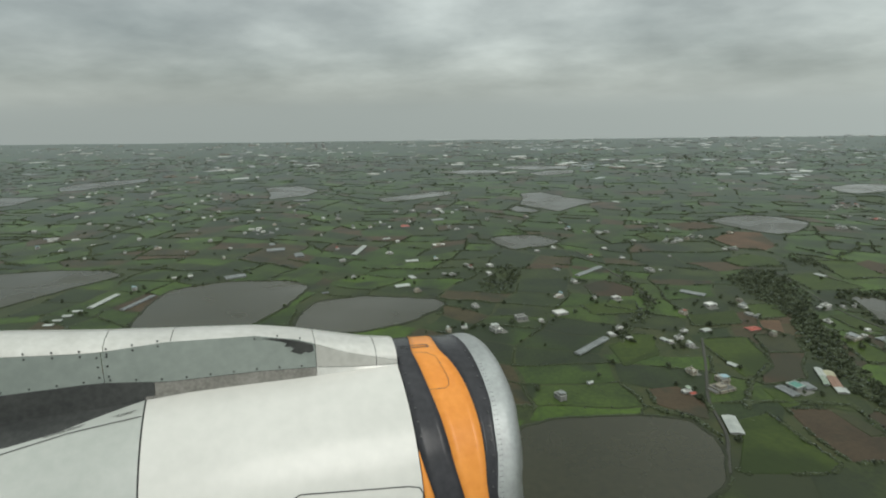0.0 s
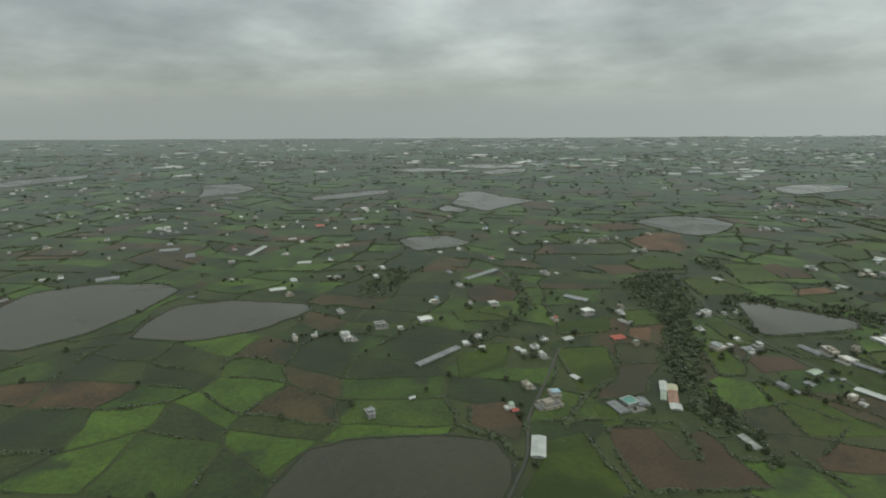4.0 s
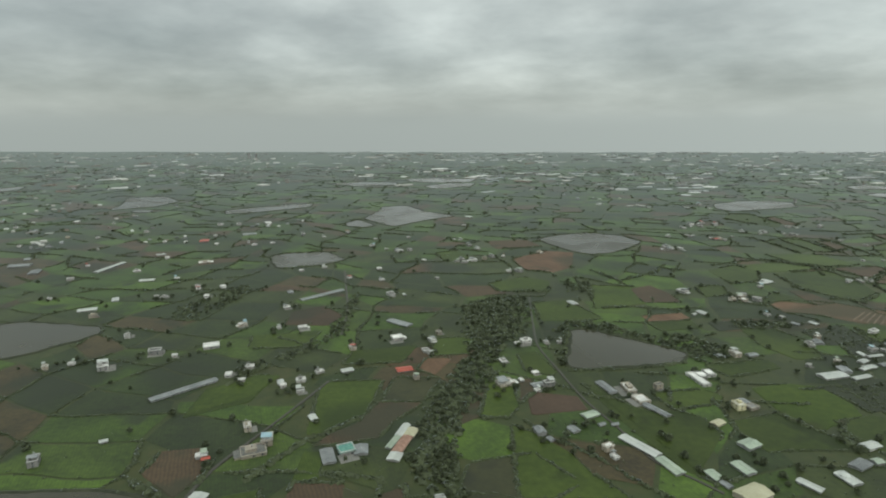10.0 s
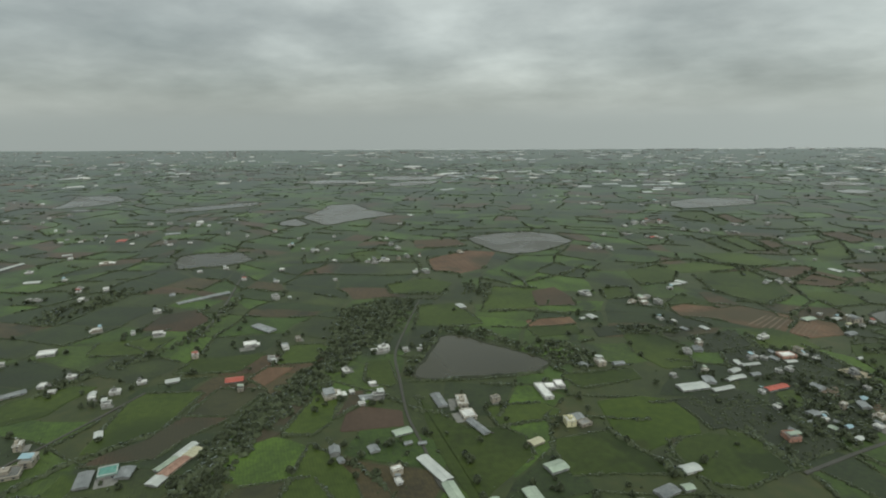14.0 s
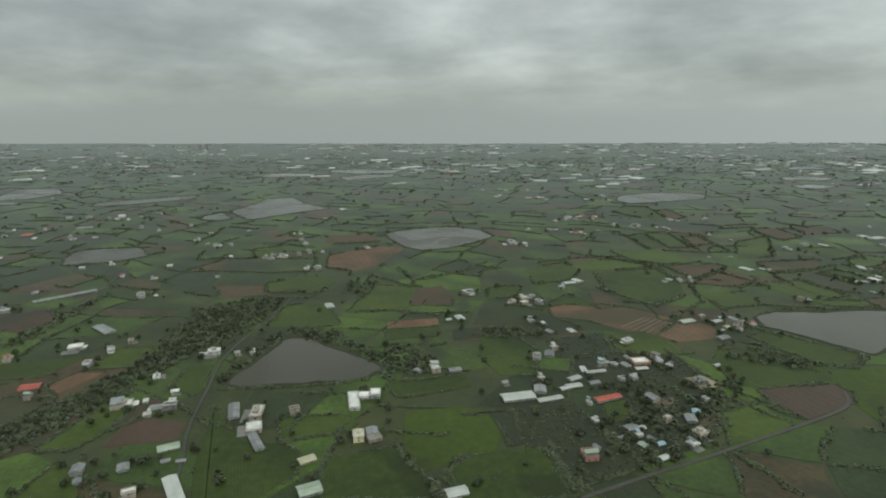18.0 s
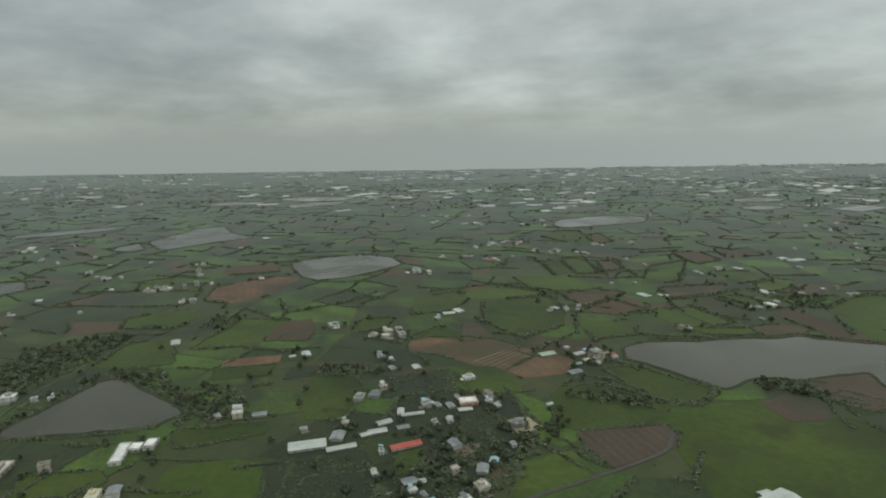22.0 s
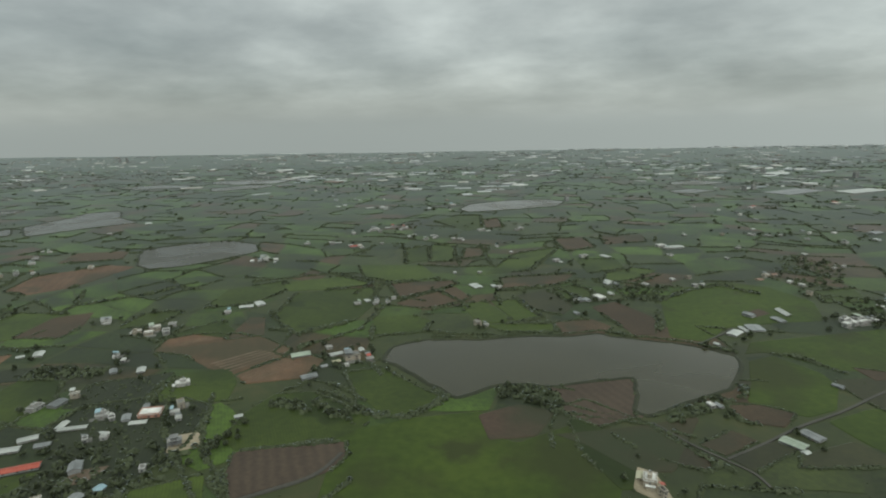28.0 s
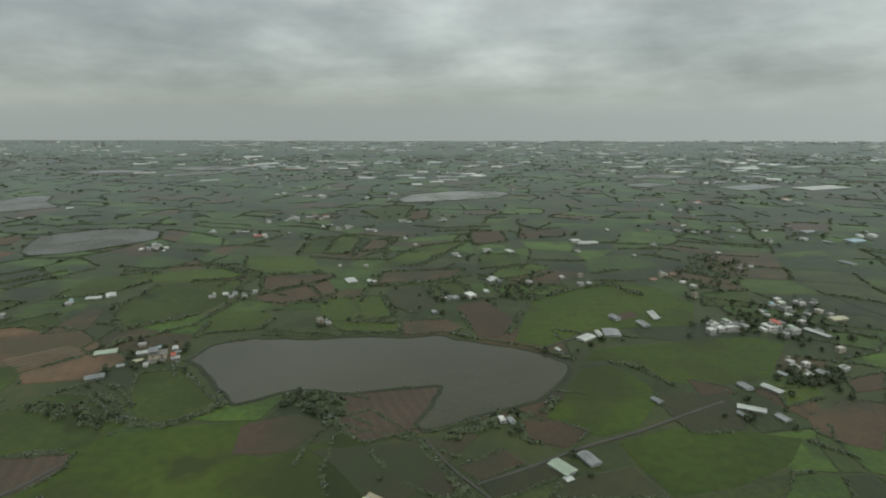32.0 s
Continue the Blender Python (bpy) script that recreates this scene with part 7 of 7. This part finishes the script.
    pylon_loft("hinge_fairing", st, (-2.495, -1.345), "foot", M["strip"], ob, "dull grey metal strip under the panel")
    for a, b in ((-1.34, -0.865), (-0.86, -0.69)):
        nose = pylon_loft("nose_fairing", st, (a, b), "crown", M["silver"], ob, "silver pylon nose fairing")
        pylon_loft("nose_skirt", st, (a, b), "panel", M["silver"], ob, "silver pylon nose fairing")
        pylon_loft("nose_foot", st, (a, b), "foot", M["silver"], ob, "silver pylon nose fairing")
    # bright strip along the hinge line
    v, f = [], []
    for i in range(25):
        s = -2.56 + 1.25 * i / 24
        a, r = edge(s, hinge), cowl_radius(s) + 0.004
        v += [(s, -r * math.cos(radians(a - 0.2)), r * math.sin(radians(a - 0.2))), (s, -r * math.cos(radians(a + 2.2)), r * math.sin(radians(a + 2.2)) + 0.012)]
        if i:
            f.append((2 * i - 2, 2 * i, 2 * i + 1, 2 * i - 1))
    part("hinge_strip", mesh_of("hinge_strip", v, f, M["strip"]), ob, "worn bare metal hinge strip")
    # fasteners in rows along the panel
    n = 8
    v = [(0.008 * math.cos(2 * math.pi * k / n), 0, 0.008 * math.sin(2 * math.pi * k / n)) for k in range(n)] + [(0.006 * math.cos(2 * math.pi * k / n), -0.005, 0.006 * math.sin(2 * math.pi * k / n)) for k in range(n)]
    bolt = mesh_of("fastener", v, [(k, (k + 1) % n, n + (k + 1) % n, n + k) for k in range(n)] + [tuple(range(n, 2 * n))], M["bolt"])
    def line(s):
        for p, q in zip(st, st[1:]):
            if p[0] <= s <= q[0]:
                t = (s - p[0]) / (q[0] - p[0])
                return [p[k] + (q[k] - p[k]) * t for k in range(6)]
    for i in range(14):
        s = -3.6 + i * 0.165
        for z in (line(s)[3] + 0.02, line(s)[4] - 0.02, line(s)[4] + 0.02):
            if z < 1.50 or s < -2.4:
                part("fastener", bolt, ob, "", pose(s, -line(s)[1] - 0.008, z))
    for z in (1.33, 1.41, 1.48):
        for s in (-2.84, -2.78):
            part("fastener", bolt, ob, "", pose(s, -0.268, z))
    for k in range(12):
        a = 82 - k * 5.5
        r = cowl_radius(-0.62) + 0.001
        part("fastener", bolt, ob, "", pose(-0.145 + edge(a, LEAN), -1.139 * math.cos(radians(a)), 1.139 * math.sin(radians(a)), -a, 0, 0))
        if 2 < k < 8 or k < 3:
            part("fastener", bolt, ob, "", pose(-0.655, -r * math.cos(radians(a)), r * math.sin(radians(a)), -a, 0, 0))
    # double row of small rivets that hold the lip
    n = 6
    v = [(0.0045 * math.cos(2 * math.pi * k / n), 0, 0.0045 * math.sin(2 * math.pi * k / n)) for k in range(n)] + [(0.003 * math.cos(2 * math.pi * k / n), -0.003, 0.003 * math.sin(2 * math.pi * k / n)) for k in range(n)]
    rivet = mesh_of("rivet", v, [(k, (k + 1) % n, n + (k + 1) % n, n + k) for k in range(n)] + [tuple(range(n, 2 * n))], M["bolt"])
    for k in range(34):
        a = 72 - k * 1.9
        for s in (-0.088, -0.068):
            part("rivet", rivet, ob, "", pose(s + edge(a, LEAN), -1.138 * math.cos(radians(a)), 1.138 * math.sin(radians(a)), -a, 0, 0))
    # chipped patch at the front end of the panel
    pts = [(-1.74, 1.492), (-1.66, 1.482), (-1.58, 1.468), (-1.50, 1.446), (-1.42, 1.418), (-1.36, 1.395), (-1.355, 1.345), (-1.39, 1.33), (-1.42, 1.342), (-1.455, 1.325), (-1.50, 1.345), (-1.53, 1.36), (-1.505, 1.38), (-1.53, 1.40), (-1.575, 1.405), (-1.555, 1.43), (-1.60, 1.45), (-1.66, 1.468)]
    part("chipped_patch", mesh_of("chipped_patch", [(s, -0.271, z) for s, z in pts], [tuple(range(len(pts)))], M["near_black"]), ob, "ragged patch of worn-off paint")
    # outlines of the small doors, and lettering too small to read
    def outline(name, corners, width, lift=0.003):
        v, f = [], []
        fine = []
        for (s0, a0), (s1, a1) in zip(corners, corners[1:]):
            fine += [(s0 + (s1 - s0) * k / 6, a0 + (a1 - a0) * k / 6) for k in range(6)]
        fine.append(corners[-1])
        for i, (s, a) in enumerate(fine):
            s2, a2 = fine[min(i + 1, len(fine) - 1)]
            s1, a1 = fine[max(i - 1, 0)]
            d = Vector((s2 - s1, radians(a2 - a1) * 1.16)).normalized()
            for sg in (-1, 1):
                ss, aa = s - d.y * width * sg, a + math.degrees(d.x * width * sg / 1.16)
                r = cowl_radius(ss) + lift
                v.append((ss, -r * math.cos(radians(aa)), r * math.sin(radians(aa))))
            if i:
                f.append((2 * i - 2, 2 * i, 2 * i + 1, 2 * i - 1))
        part(name, mesh_of(name, v, f, M["near_black"]), ob)
    outline("hatch_outline", [(-0.62, 85), (-0.40, 83), (-0.345, 80), (-0.32, 66), (-0.335, 62.5), (-0.37, 61.4), (-0.52, 61.4)], 0.0018)
    outline("vent_outline", [(-0.60, 91), (-0.37, 91), (-0.36, 88.5), (-0.59, 88.5), (-0.60, 91)], 0.006)
    outline("latch_outline", [(-1.63, 28), (-1.61, 30.5), (-1.55, 31.6), (-0.80, 27.6), (-0.72, 26.5), (-0.70, 24.5), (-0.705, 20)], 0.004)
    outline("joint_line", [(-3.39, 61.0), (-3.015, 65.0), (-2.572, 67.3)], 0.004)
    for k, (s, a, l) in enumerate(((-3.05, 66.4, 0.26), (-3.05, 65.9, 0.22), (-2.68, 69.8, 0.14), (-2.68, 69.2, 0.10))):
        outline("marking_bar", [(s - l / 2, a - 1.2 * l * 4), (s + l / 2, a + 1.2 * l * 4)], 0.0022)
    return ob


jet_engine()
